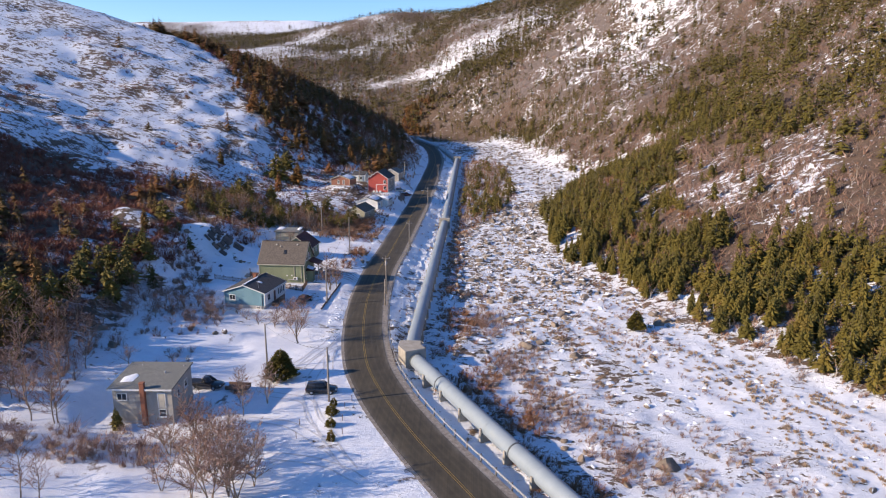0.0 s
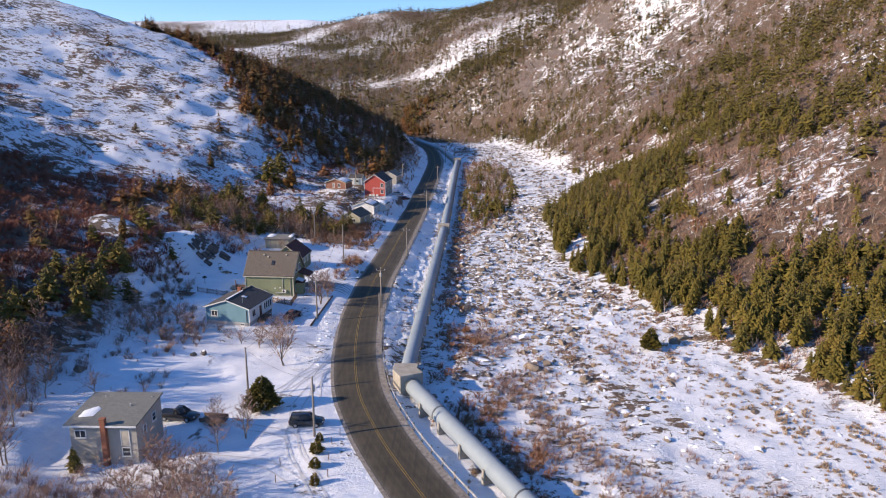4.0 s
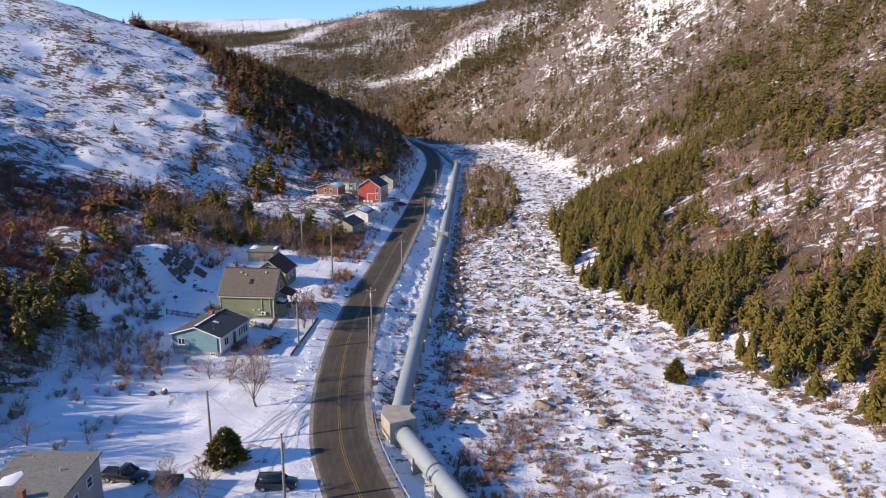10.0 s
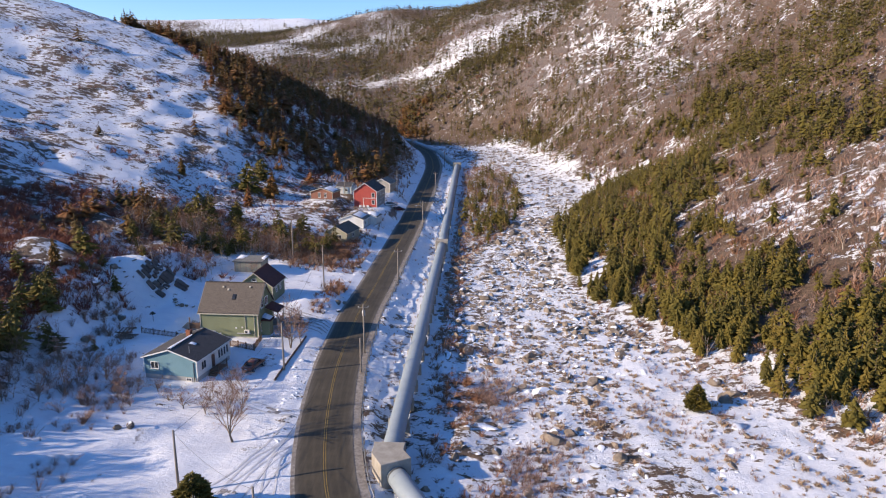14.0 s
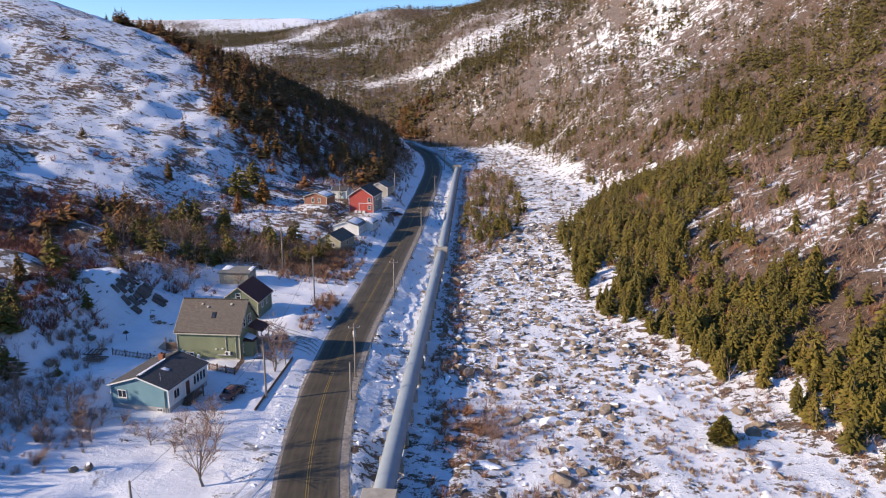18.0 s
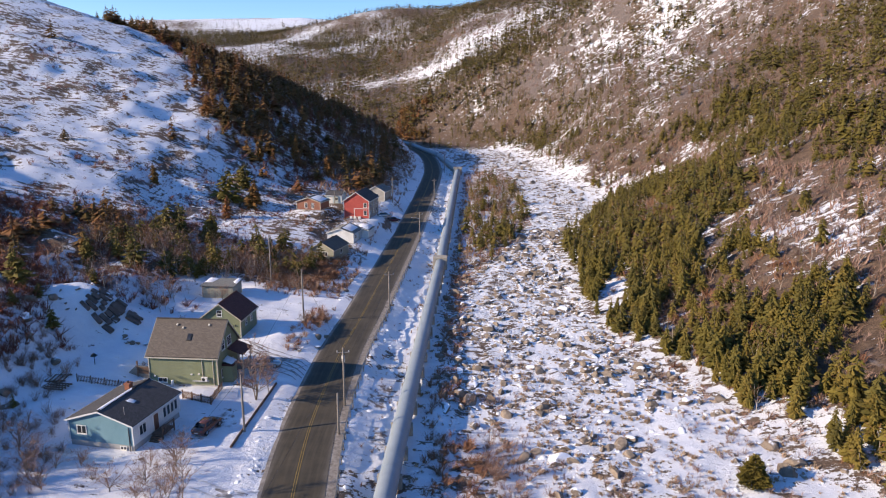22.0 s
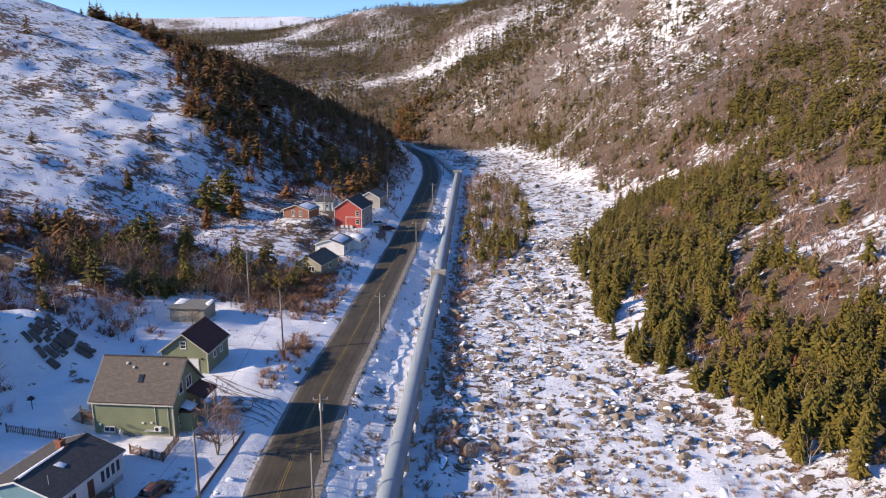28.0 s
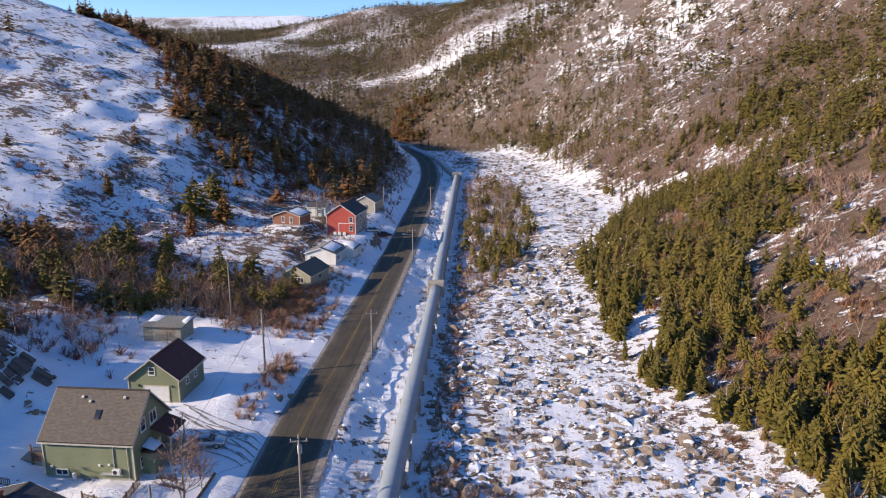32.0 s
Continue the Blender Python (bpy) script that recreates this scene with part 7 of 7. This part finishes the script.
# leafless birch and alder: thickets as stuff, garden trees as things
tx, ty = [], []
for f in (sow(1900, -84, -28, 184, 240, lambda x, y: 0.95 * smooth(224, 204, y + 18 * fbm(x, y, 14, 2, 124)) * clear(x, y) * smooth(-13, -18, x - ROAD_X(y)) * smooth(187, 193, y), rng), sow(1000, 30, 130, 78, 300, lambda x, y: smooth(0, 2, dv(x, y)) * (0.2 + 0.4 * smooth(10, 4, dv(x, y)) + 0.5 * smooth(-3, 3, x - STAND_TOP(y)) * smooth(6, -2, x - FOREST_FOOT(y))), rng), sow(900, -100, -56, 80, 180, lambda x, y: (0.10 + 0.4 * smooth(115, 105, y)) * clear(x, y), rng), sow(900, -105, -26, 240, 440, lambda x, y: (0.2 + 0.6 * left_belt(x, y)) * clear(x, y), rng), sow(160, -84, -54, 165, 192, lambda x, y: 0.3, rng), sow(420, -60, -20, 290, 430, lambda x, y: 0.75 * smooth(-7, -10, x - ROAD_X(y)), rng), sow(320, 0, 22, 226, 350, lambda x, y: smooth(4, 5, x - PIPE_X(y)) * smooth(0, -1, x - RIVER_L(y)), rng)):
    tx.append(f[0])
    ty.append(f[1])
tx, ty = np.concatenate(tx), np.concatenate(ty)
keep_t = rng.uniform(0, 1, len(tx)) > 0.6 * village(tx, ty) * (tx < -10)
tx, ty = tx[keep_t], ty[keep_t]
joined("birch_thicket", BARES, tx, ty, height(tx, ty) - 0.1, rng.uniform(2.8, 5.2, len(tx)) * np.where((tx < -20) & (tx > -44), 0.75, 1.0) * (1 - 0.25 * village(tx, ty)), [TWIGS, BIRCH], "leafless pale-stemmed birch and alder thicket", "thicket", rng.uniform(1.0, 1.6, len(tx)))
GARDEN_BARE = [split_meshes("bare", bare_tree_shape(s, 5, 6, 6, 4, 0.0026, c, 1.2), (GREY_TWIGS, BARK_TAN), ("crown", "trunk")) for s, c in ((83, 0.12), (84, 0.08))]
TALL_TREES = ((-29.0, 112.0, 6.6, 1.05), (-53.0, 79.0, 7.0, 1.0), (-56.0, 79.0, 6.6, 1.0), (-60.0, 91.0, 7.0, 1.0), (-59.0, 91.0, 6.6, 1.0), (-59.0, 93.0, 6.6, 1.0), (-57.0, 94.0, 6.1, 1.0), (-35.0, 80.0, 4.4, 1.0), (-37.0, 81.0, 3.8, 1.0), (-28.0, 89.0, 4.6, 1.0), (-32.0, 91.0, 4.1, 1.0), (-33.0, 81.0, 3.6, 1.0),
              (-29.2, 142.0, 7.4, 1.2), (-28.2, 144.6, 5.8, 0.8), (-30.0, 118.6, 5.4, 0.8), (-27.9, 88.7, 5.4, 1.1), (-30.2, 85.0, 5.0, 1.0), (-31.6, 88.2, 4.6, 0.9),
              (-59.5, 82.2, 7.0, 1.1), (-57.0, 80.5, 6.6, 1.0), (-52.7, 79.4, 6.0, 1.3), (-59.0, 98.3, 6.2, 1.2), (-61.8, 97.6, 7.0, 0.9), (-64.8, 105.5, 7.2, 1.0), (-62.7, 96.9, 7.2, 0.9), (-64.4, 96.9, 6.6, 1.0), (-60.8, 82.6, 5.6, 1.0), (-63.0, 81.3, 7.0, 1.1), (-66.5, 86.0, 7.2, 1.1), (-65.0, 91.0, 6.6, 1.1), (-67.8, 80.0, 7.0, 1.0), (-69.5, 90.5, 7.4, 1.1), (-56.2, 86.0, 6.4, 1.0), (-62.2, 88.2, 6.8, 1.0), (-67.2, 99.5, 7.0, 1.0), (-70.4, 96.0, 6.8, 1.1),
              (-34.8, 79.3, 5.6, 1.3), (-35.9, 74.2, 5.2, 1.4), (-24.8, 65.6, 7.2, 1.1), (-25.8, 66.2, 7.6, 1.0), (-29.7, 65.5, 6.4, 1.1), (-27.2, 64.5, 7.6, 1.0), (-23.6, 68.4, 6.0, 1.0), (-28.4, 69.0, 6.6, 1.1), (-31.2, 71.0, 5.6, 1.2), (-26.6, 71.6, 5.6, 1.2), (-47.6, 63.7, 5.6, 1.1), (-45.4, 63.4, 5.0, 1.1), (-50.8, 64.4, 5.4, 1.1), (-33.6, 66.8, 5.0, 1.2), (-29.6, 75.4, 5.0, 1.3))
LOW_TREES = ((-61.4, 178.5, 4.6, 1.4), (-56.3, 177.4, 5.0, 1.4), (-60.0, 175.6, 4.2, 1.3), (-47.6, 181.2, 3.6, 1.4), (-32.4, 122.0, 3.6, 1.5), (-52.0, 97.0, 3.6, 1.5), (-57.2, 130.2, 4.2, 1.4), (-57.9, 124.3, 3.8, 1.4), (-64.6, 124.1, 3.6, 1.4), (-51.3, 117.3, 2.4, 1.9), (-50.5, 118.0, 3.4, 1.5), (-47.5, 120.0, 3.0, 1.5), (-41.0, 121.0, 2.6, 1.6), (-53.5, 122.0, 3.6, 1.5), (-29.5, 172.0, 3.0, 1.4), (-33.5, 127.5, 2.6, 1.6),
             (-47.2, 71.4, 3.0, 1.6), (-45.0, 71.8, 2.8, 1.6), (-40.7, 73.3, 3.4, 1.5), (-43.9, 74.4, 2.6, 1.6), (-53.8, 74.1, 3.0, 1.7), (-56.5, 72.0, 2.8, 1.6), (-50.0, 73.0, 2.6, 1.7), (-37.6, 76.4, 3.2, 1.6), (-33.0, 77.5, 4.0, 1.5), (-31.8, 74.6, 3.6, 1.6), (-29.0, 79.2, 3.2, 1.6), (-31.0, 81.4, 3.4, 1.5), (-26.0, 76.4, 3.0, 1.6),
             (-56.0, 125.0, 3.6, 1.6), (-53.0, 128.5, 3.2, 1.6), (-49.5, 124.2, 2.8, 1.7), (-46.0, 122.4, 2.6, 1.7), (-43.4, 123.2, 2.4, 1.7), (-58.0, 119.5, 3.4, 1.6), (-36.2, 124.6, 2.6, 1.6), (-34.8, 129.8, 2.4, 1.6), (-33.6, 125.0, 4.0, 1.6), (-35.6, 121.6, 3.6, 1.7), (-38.4, 119.4, 3.4, 1.7), (-51.6, 124.8, 4.4, 1.6), (-48.6, 121.6, 3.8, 1.7), (-54.6, 119.6, 4.2, 1.6), (-60.2, 127.4, 4.6, 1.5), (-45.4, 118.6, 3.0, 1.8), (-60.5, 115.0, 3.6, 1.5), (-63.0, 110.5, 4.2, 1.4),
             (-58.6, 121.8, 3.2, 1.7), (-61.8, 119.0, 3.4, 1.6), (-64.0, 114.6, 3.4, 1.6), (-66.0, 120.6, 3.6, 1.5), (-56.4, 116.4, 2.8, 1.8), (-52.8, 114.6, 2.6, 1.8), (-62.6, 123.0, 3.2, 1.6), (-67.4, 126.6, 3.4, 1.6), (-34.8, 118.2, 3.0, 1.7), (-32.2, 119.6, 2.8, 1.7), (-64.8, 131.0, 3.2, 1.6))
SLENDER = [split_meshes("bare", slender_tree_shape(s, n, 30, 0.2, 0.0054), (GREY_TWIGS, BARK_TAN), ("crown", "trunk")) for s, n in ((110, 1), (111, 1), (112, 1), (113, 1), (114, 3), (115, 2), (116, 4))]
for i, (x, y, s, w) in enumerate(tuple((x, y, 1.22 * s, 1.15 * w) for x, y, s, w in TALL_TREES) + LOW_TREES):
    tree_thing("bare_tree", (SLENDER[4 + i % 3] if x > -37 and (y < 81 or y > 140) else SLENDER[i % 4]) if 0 < i < len(TALL_TREES) else GARDEN_BARE[i % 2], ("crown", "trunk"), ground_at(x, y, -0.1), s, w, 47.0 * i, "leafless garden tree with fine red-brown twigs" if s > 4 else "low leafless bushy tree in the snow", "tree", "leafless trees round the houses")

# dead grass in the river flats and along the pipe
gx_, gy_ = [], []
for f in (sow(9000, 4, 62, 64, 165, lambda x, y: smooth(0, 3, x - RIVER_L(y)) * smooth(3, -1, dv(x, y)) * (0.03 + 0.32 * bands(x, y, 131, 0.0, 0.28)) * smooth(6.0, 7.0, np.abs(x - ROAD_X(y))), rng), sow(2500, -4, 34, 165, 260, lambda x, y: 0.25 * gaps(x, y, 6, 133, 0.0, 0.3), rng),
          sow(2500, -10, 40, 60, 300, lambda x, y: smooth(1.6, 2.2, np.abs(x - PIPE_X(y))) * smooth(6, 3, np.abs(x - PIPE_X(y))) * smooth(4.8, 5.4, x - ROAD_X(y)) * 0.6, rng)):
    gx_.append(f[0])
    gy_.append(f[1])
gx_, gy_ = np.concatenate(gx_), np.concatenate(gy_)
joined("dead_grass", TUFTS, gx_, gy_, height(gx_, gy_), rng.uniform(0.35, 0.95, len(gx_)), [STRAW], "tufts of dead straw-coloured grass in the snow", "grass", rng.uniform(0.8, 1.5, len(gx_)))

# stones of the riverbed
qx, qy = [], []
for f in (sow(10500, -4, 40, 146, 262, lambda x, y: smooth(-3, 1, x - RIVER_L(y)) * smooth(1, -2, dv(x, y)) * (0.2 + 0.75 * gaps(x, y, 7, 141, -0.15, 0.2)), rng), sow(3600, 0, 62, 64, 150, lambda x, y: smooth(-2, 2, x - RIVER_L(y)) * smooth(2, -2, dv(x, y)) * (0.06 + 0.6 * gaps(x, y, 9, 143, 0.0, 0.3)) * (0.4 + 0.6 * smooth(100, 140, y)), rng),
          sow(3600, 0, 52, 260, 440, lambda x, y: smooth(-1, 2, x - RIVER_L(y)) * smooth(2, -2, dv(x, y)) * 0.5, rng), sow(800, -20, 34, 368, 462, lambda x, y: smooth(3.0, 4.0, x - PIPE_X(y)) * smooth(0, -3, dv(x, y)) * 0.5, rng), sow(1500, -8, 8, 100, 240, lambda x, y: smooth(2.6, 3.6, x - PIPE_X(y)) * smooth(3, 0, x - RIVER_L(y)) * (0.15 + 0.75 * smooth(140, 165, y)), rng)):
    qx.append(f[0])
    qy.append(f[1])
qx, qy = np.concatenate(qx), np.concatenate(qy)
qs = np.clip(rng.lognormal(-0.32, 0.55, len(qx)) * np.where(qy > 240, 1.4, 1.0) * (1 + 0.25 * smooth(5, -2, qx - RIVER_L(qy))), 0.28, 3.2)
hx = np.array([15.0, 16.8, 39.6, 36.5, 12.5, 20.5, -3.0, 24.0, 47.0])
hy = np.array([216.2, 176.5, 131.4, 134.0, 196.0, 160.0, 191.0, 187.0, 124.0])
hs = np.array([3.4, 2.4, 3.0, 2.0, 1.9, 2.2, 1.8, 1.9, 1.6])
qx, qy, qs = np.concatenate([hx, qx]), np.concatenate([hy, qy]), np.concatenate([hs, qs])
ROCK_MESH = [mesh_from("boulder", V, F, [ROCK_RIVER], flat=True) for V, F, M in ROCKS]
solo = np.zeros(len(qx), bool)
solo[np.argsort(-qs * ((qy > 105) & (qy < 235) & (qx > -5)))[:280]] = True
for i, k in enumerate(np.where(solo)[0]):
    o = new("boulder", ROCK_MESH[i % 10])
    o.matrix_world = Matrix.LocRotScale((qx[k], qy[k], float(height(qx[k], qy[k])) + 0.02 * qs[k]), Euler((rng.uniform(-0.3, 0.3), rng.uniform(-0.3, 0.3), rng.uniform(0, 6.28))), (qs[k],) * 3)
    tagged(o, "large brown-grey boulder with snow on top" if qs[k] > 1.5 else "brown-grey river boulder capped with snow", "boulder", "boulders in the riverbed")
SMALL_ROCKS = [rock_shape(s, 1) for s in range(50, 60)]
for nm, shapes, k, lab in (("river_stones", ROCKS, ~solo & (qs > 0.95), "brown-grey stones of a snowy riverbed"), ("river_pebbles", SMALL_ROCKS, ~solo & (qs <= 0.95), "small brown-grey stones of a snowy riverbed")):
    joined(nm, shapes, qx[k], qy[k], height(qx[k], qy[k]) - 0.02 * qs[k], qs[k], [ROCK_RIVER], lab, "stones", rng.uniform(0.85, 1.3, k.sum()))

# small stones of the scree above the cabin
ex_, ey_ = sow(3600, -96, -50, 212, 268, lambda x, y: (0.15 + 0.6 * gaps(x, y, 9, 155, -0.2, 0.2)) * clear(x, y), rng)
es_ = np.clip(rng.lognormal(-0.6, 0.45, len(ex_)), 0.25, 1.6)
joined("scree_stones", SMALL_ROCKS, ex_, ey_, height(ex_, ey_), es_, [ROCK_RIVER], "brown-grey scree stones half covered with snow", "stones", rng.uniform(0.9, 1.5, len(ex_)))

# frozen clumps of snow beside the road and the pipe
cx_, cy_ = sow(3600, -20, 40, 64, 380, lambda x, y: (smooth(4.6, 5.4, x - ROAD_X(y)) * smooth(-1.4, -1.8, x - PIPE_X(y)) + 0.8 * smooth(1.6, 2.2, x - PIPE_X(y)) * smooth(2, -1, x - RIVER_L(y))) * (0.2 + 0.8 * gaps(x, y, 6, 151, -0.1, 0.25)) * 0.9, rng)
vx_, vy_ = sow(900, -40, -18, 108, 280, lambda x, y: smooth(-7.2, -6.4, x - ROAD_X(y)) * smooth(-4.6, -5.2, x - ROAD_X(y)) * 0.9, rng)
cx_, cy_ = np.concatenate([cx_, vx_]), np.concatenate([cy_, vy_])
cs_ = rng.uniform(0.25, 1.0, len(cx_))
joined("snow_clumps", SMALL_ROCKS, cx_, cy_, height(cx_, cy_) - 0.02, cs_, [SNOW], "frozen clumps of ploughed snow", "snow", rng.uniform(1.0, 1.7, len(cx_)))

# humps of snow over buried stones in the riverbed
ux_, uy_ = sow(4200, -4, 62, 70, 300, lambda x, y: smooth(0, 3, x - RIVER_L(y)) * smooth(1, -2, dv(x, y)) * (0.2 + 0.8 * gaps(x, y, 8, 153, -0.2, 0.2)) * (0.5 + 0.5 * smooth(110, 150, y)), rng)
us_ = np.clip(rng.lognormal(-0.05, 0.4, len(ux_)), 0.5, 2.2)
joined("snow_humps", SMALL_ROCKS, ux_, uy_, height(ux_, uy_) - 0.16 * us_, us_, [SNOW], "soft humps of snow over buried river stones", "snow", rng.uniform(1.1, 1.8, len(ux_)), flat=False)

# slate outcrop behind the gardens
crop = tagged(empty("rock_outcrop", (-60.0, 160.5, 0)), "dark slabby rock outcrop with snow in its cracks", "rock outcrop")
# dipping bands of slab over the brow of the knoll, with snow lying in the joints
BROW = [Vector(p) for p in ((-63.6, 159.2), (-61.8, 162.6), (-55.2, 163.0), (-58.8, 157.8))]
for i in range(7):
    v, cut = (i + 0.5) / 7, 0.02 + 0.1 * (i % 2)
    while cut < (1.0 if i % 3 else 0.86):
        span = rng.uniform(0.16, 0.46)
        u = cut + span / 2
        a, b = BROW[0].lerp(BROW[1], v), BROW[3].lerp(BROW[2], v)
        p, run = a.lerp(b, u), (b - a)
        l, w = run.length * span - 0.07, (0.53 + 0.33 * u) * rng.uniform(0.86, 1.0)
        cut += span
        if rng.uniform() < 0.06:
            continue
        x, y = p
        ex, ey = float(height(x + 0.5, y) - height(x - 0.5, y)), float(height(x, y + 0.5) - height(x, y - 0.5))
        bm = bmesh.new()
        add_box(bm, -l / 2, -w / 2, -0.9, l / 2, w / 2, rng.uniform(0.3, 0.6), 0.04)
        for c in bm.verts:
            c.co += Vector(rng.normal(0, 0.045, 3))
        o = part("slab", bm, ROCK_OUTCROP, crop)
        tangent = Vector((run.x, run.y, ex * run.x + ey * run.y)).normalized()
        up = Vector((-ex, -ey, 1.0)).normalized()
        side = up.cross(tangent).normalized()
        turn_ = Matrix((tangent, side, tangent.cross(side))).transposed().to_4x4()
        o.matrix_local = Matrix.Translation((x + 60.0, y - 160.5, float(height(x, y)))) @ turn_ @ Matrix.Rotation(rng.normal(0.0, 0.07), 4, "X")
for x, y, s in ((-65.0, 158.2, 0.9), (-66.0, 158.6, 0.7), (-64.4, 157.6, 0.7), (-67.2, 157.4, 0.6), (-64.2, 160.6, 0.9), (-63.4, 158.2, 0.6), (-66.6, 159.8, 0.6)):
    o = new("boulder", ROCK_MESH[int(s * 10) % 10])
    o.matrix_world = Matrix.LocRotScale((x, y, float(height(x, y)) + 0.1), Euler((0.2, 0.3, 2 * x)), (s * 1.5, s, s * 0.8))
    tagged(o, "dark rock showing through a snowy knoll", "rock", "rocks in the garden")
for i in range(9):
    o = new("boulder", ROCK_MESH[i % 10])
    x, y = -53.2 + rng.normal(0, 1.5), 156.6 + rng.normal(0, 0.8)
    o.matrix_world = Matrix.LocRotScale((x, y, float(height(x, y)) + 0.15), Euler(rng.uniform(-0.4, 0.4, 3)), (rng.uniform(0.6, 1.2),) * 3)
    tagged(o, "dark rock poking out of the garden snow", "rock", "rocks in the garden")
for x, y, s in ((-42.4, 112.9, 1.8), (-43.8, 112.4, 1.2), (-25.5, 166.0, 1.8), (-25.0, 163.2, 1.3), (-27.4, 160.2, 0.9), (-24.6, 168.5, 1.4), (-62, 108, 2.6), (-57.5, 103, 2.2), (-61.0, 136, 2.4), (-59.0, 134, 2.0), (-60.2, 146.6, 2.6), (-66.4, 150.2, 2.2), (-68.2, 154.2, 2.6), (-64.5, 147.5, 1.8), (-67.0, 158.1, 2.0), (-63.6, 164.2, 1.6), (-26.6, 191.0, 1.3), (-25.6, 194.4, 1.6), (-26.8, 198.2, 1.2), (-25.8, 202.0, 1.5), (-27.5, 205.4, 1.1), (-28.6, 195.6, 1.0)):
    o = new("boulder", ROCK_MESH[int(s * 10) % 10])
    o.matrix_world = Matrix.LocRotScale((x, y, float(height(x, y)) + 0.2), Euler((0.1, 0.2, x)), (s, s, s))
    tagged(o, "rounded boulder half buried in snow", "rock", "rocks in the garden")


# ---- wheel ruts in the snowy drives ----
def rut_material():
    m, nt, b = material("slushy_ruts", 0.7)
    n1 = noise_tex(nt, 1.3, 6.0, 0.7)
    r = ramp(nt, n1.outputs["Fac"], [(0.3, (0.10, 0.085, 0.075)), (0.5, (0.28, 0.26, 0.25)), (0.68, (0.75, 0.76, 0.8))])
    nt.links.new(r.outputs[0], b.inputs["Base Color"])
    return m


RUT = rut_material()
RUT_PALE = plain("packed_snow_ruts", (0.5, 0.48, 0.47), (0.78, 0.79, 0.82), 1.4, 0.7)


def ruts(pts, mat, width=0.3, apart=1.5):
    """A pair of wheel ruts draped over the ground along a curve."""
    p = np.array(pts, float)
    t = np.linspace(0, 1, len(p))
    cx, cy = curve(t, p[:, 0]), curve(t, p[:, 1])
    u = np.linspace(0, 1, 40)
    x, y = cx(u), cy(u)
    dx, dy = np.gradient(x), np.gradient(y)
    L = np.hypot(dx, dy)
    nx_, ny_ = -dy / L, dx / L
    for s in (-apart / 2, apart / 2):
        V = []
        for e in (-width / 2, width / 2):
            xx, yy = x + nx_ * (s + e), y + ny_ * (s + e)
            V.append(np.stack([xx, yy, height(xx, yy) + 0.04], -1))
        k = len(u)
        a = np.arange(k - 1)
        me = mesh_from("wheel_rut", np.concatenate(V), np.stack([a, a + k, a + k + 1, a + 1], -1), [mat])
        o = new("wheel_rut", me)
        o.parent = ground


for n_, path in enumerate(([(-25.2, 156.2), (-28.7, 157.5), (-32.9, 159.1), (-37.4, 160.9)], [(-25.2, 153.2), (-27.5, 154.1), (-32.0, 157.7), (-36.5, 160.3)], [(-25.2, 151.6), (-27.0, 152.5), (-30.2, 155.1), (-33.3, 157.3)], [(-25.2, 150.4), (-28.5, 151.7), (-33.1, 153.4)], [(-25.2, 154.6), (-29.5, 156.4), (-34.5, 159.0)],
             [(-19.5, 112), (-22.5, 106), (-23.5, 98), (-22.0, 92)], [(-15.5, 76), (-19.5, 84), (-23, 90), (-29, 92)], [(-13.0, 72), (-17, 79), (-20.5, 86), (-22.2, 90)], [(-22.6, 118), (-24.4, 110), (-27.5, 103), (-34, 95)], [(-11.5, 70), (-18, 74), (-27, 75), (-38, 78)], [(-20.6, 121), (-21.6, 114), (-22.6, 108), (-21.6, 101)], [(-20.2, 116), (-22.8, 111), (-25.4, 106), (-26.6, 101)], [(-21.0, 126), (-22.4, 120.5), (-25.0, 120), (-30.0, 121.5)], [(-17.0, 80), (-21, 86), (-22.5, 92), (-22.0, 97)], [(-14.5, 74.5), (-19.5, 80), (-25, 83.5), (-33, 84)])):
    ruts(path, RUT if n_ < 5 else RUT_PALE, 0.24)


def thawed_patch(x0, y0, rx, ry, seed):
    """A ragged patch of bare wet gravel draped over the snow."""
    n, rings = 28, 4
    a = np.linspace(0, 6.283, n, endpoint=False)
    edge = 1 + 0.3 * np.sin(3 * a + seed) + 0.22 * np.sin(5 * a + 2 * seed) + 0.15 * np.sin(9 * a + 3 * seed)
    V = [np.array([[x0, y0, float(height(x0, y0)) + 0.03]])]
    for k in range(1, rings + 1):
        x, y = x0 + rx * edge * np.cos(a) * k / rings, y0 + ry * edge * np.sin(a) * k / rings
        V.append(np.stack([x, y, height(x, y) + 0.03 - 0.05 * (k == rings)], -1))
    F = [(0, 1 + j, 1 + (j + 1) % n) for j in range(n)]
    for k in range(rings - 1):
        b = 1 + k * n
        for j in range(n):
            c = (j + 1) % n
            F += [(b + j, b + n + j, b + n + c), (b + j, b + n + c, b + c)]
    o = new("thawed_patch", mesh_from("thawed_patch", np.concatenate(V), F, [RUT]))
    o.parent = ground


for x, y, rx, ry, sd in ((-25.6, 120.4, 1.7, 0.8, 1.0), (-26.4, 101.6, 1.3, 0.5, 2.2), (-28.6, 155.6, 2.4, 0.8, 3.1), (-24.2, 98.2, 0.8, 0.4, 4.0), (-17.2, 77.6, 1.6, 0.6, 5.3), (-23.6, 118.8, 0.9, 0.5, 6.1)):
    thawed_patch(x, y, rx, ry, sd)
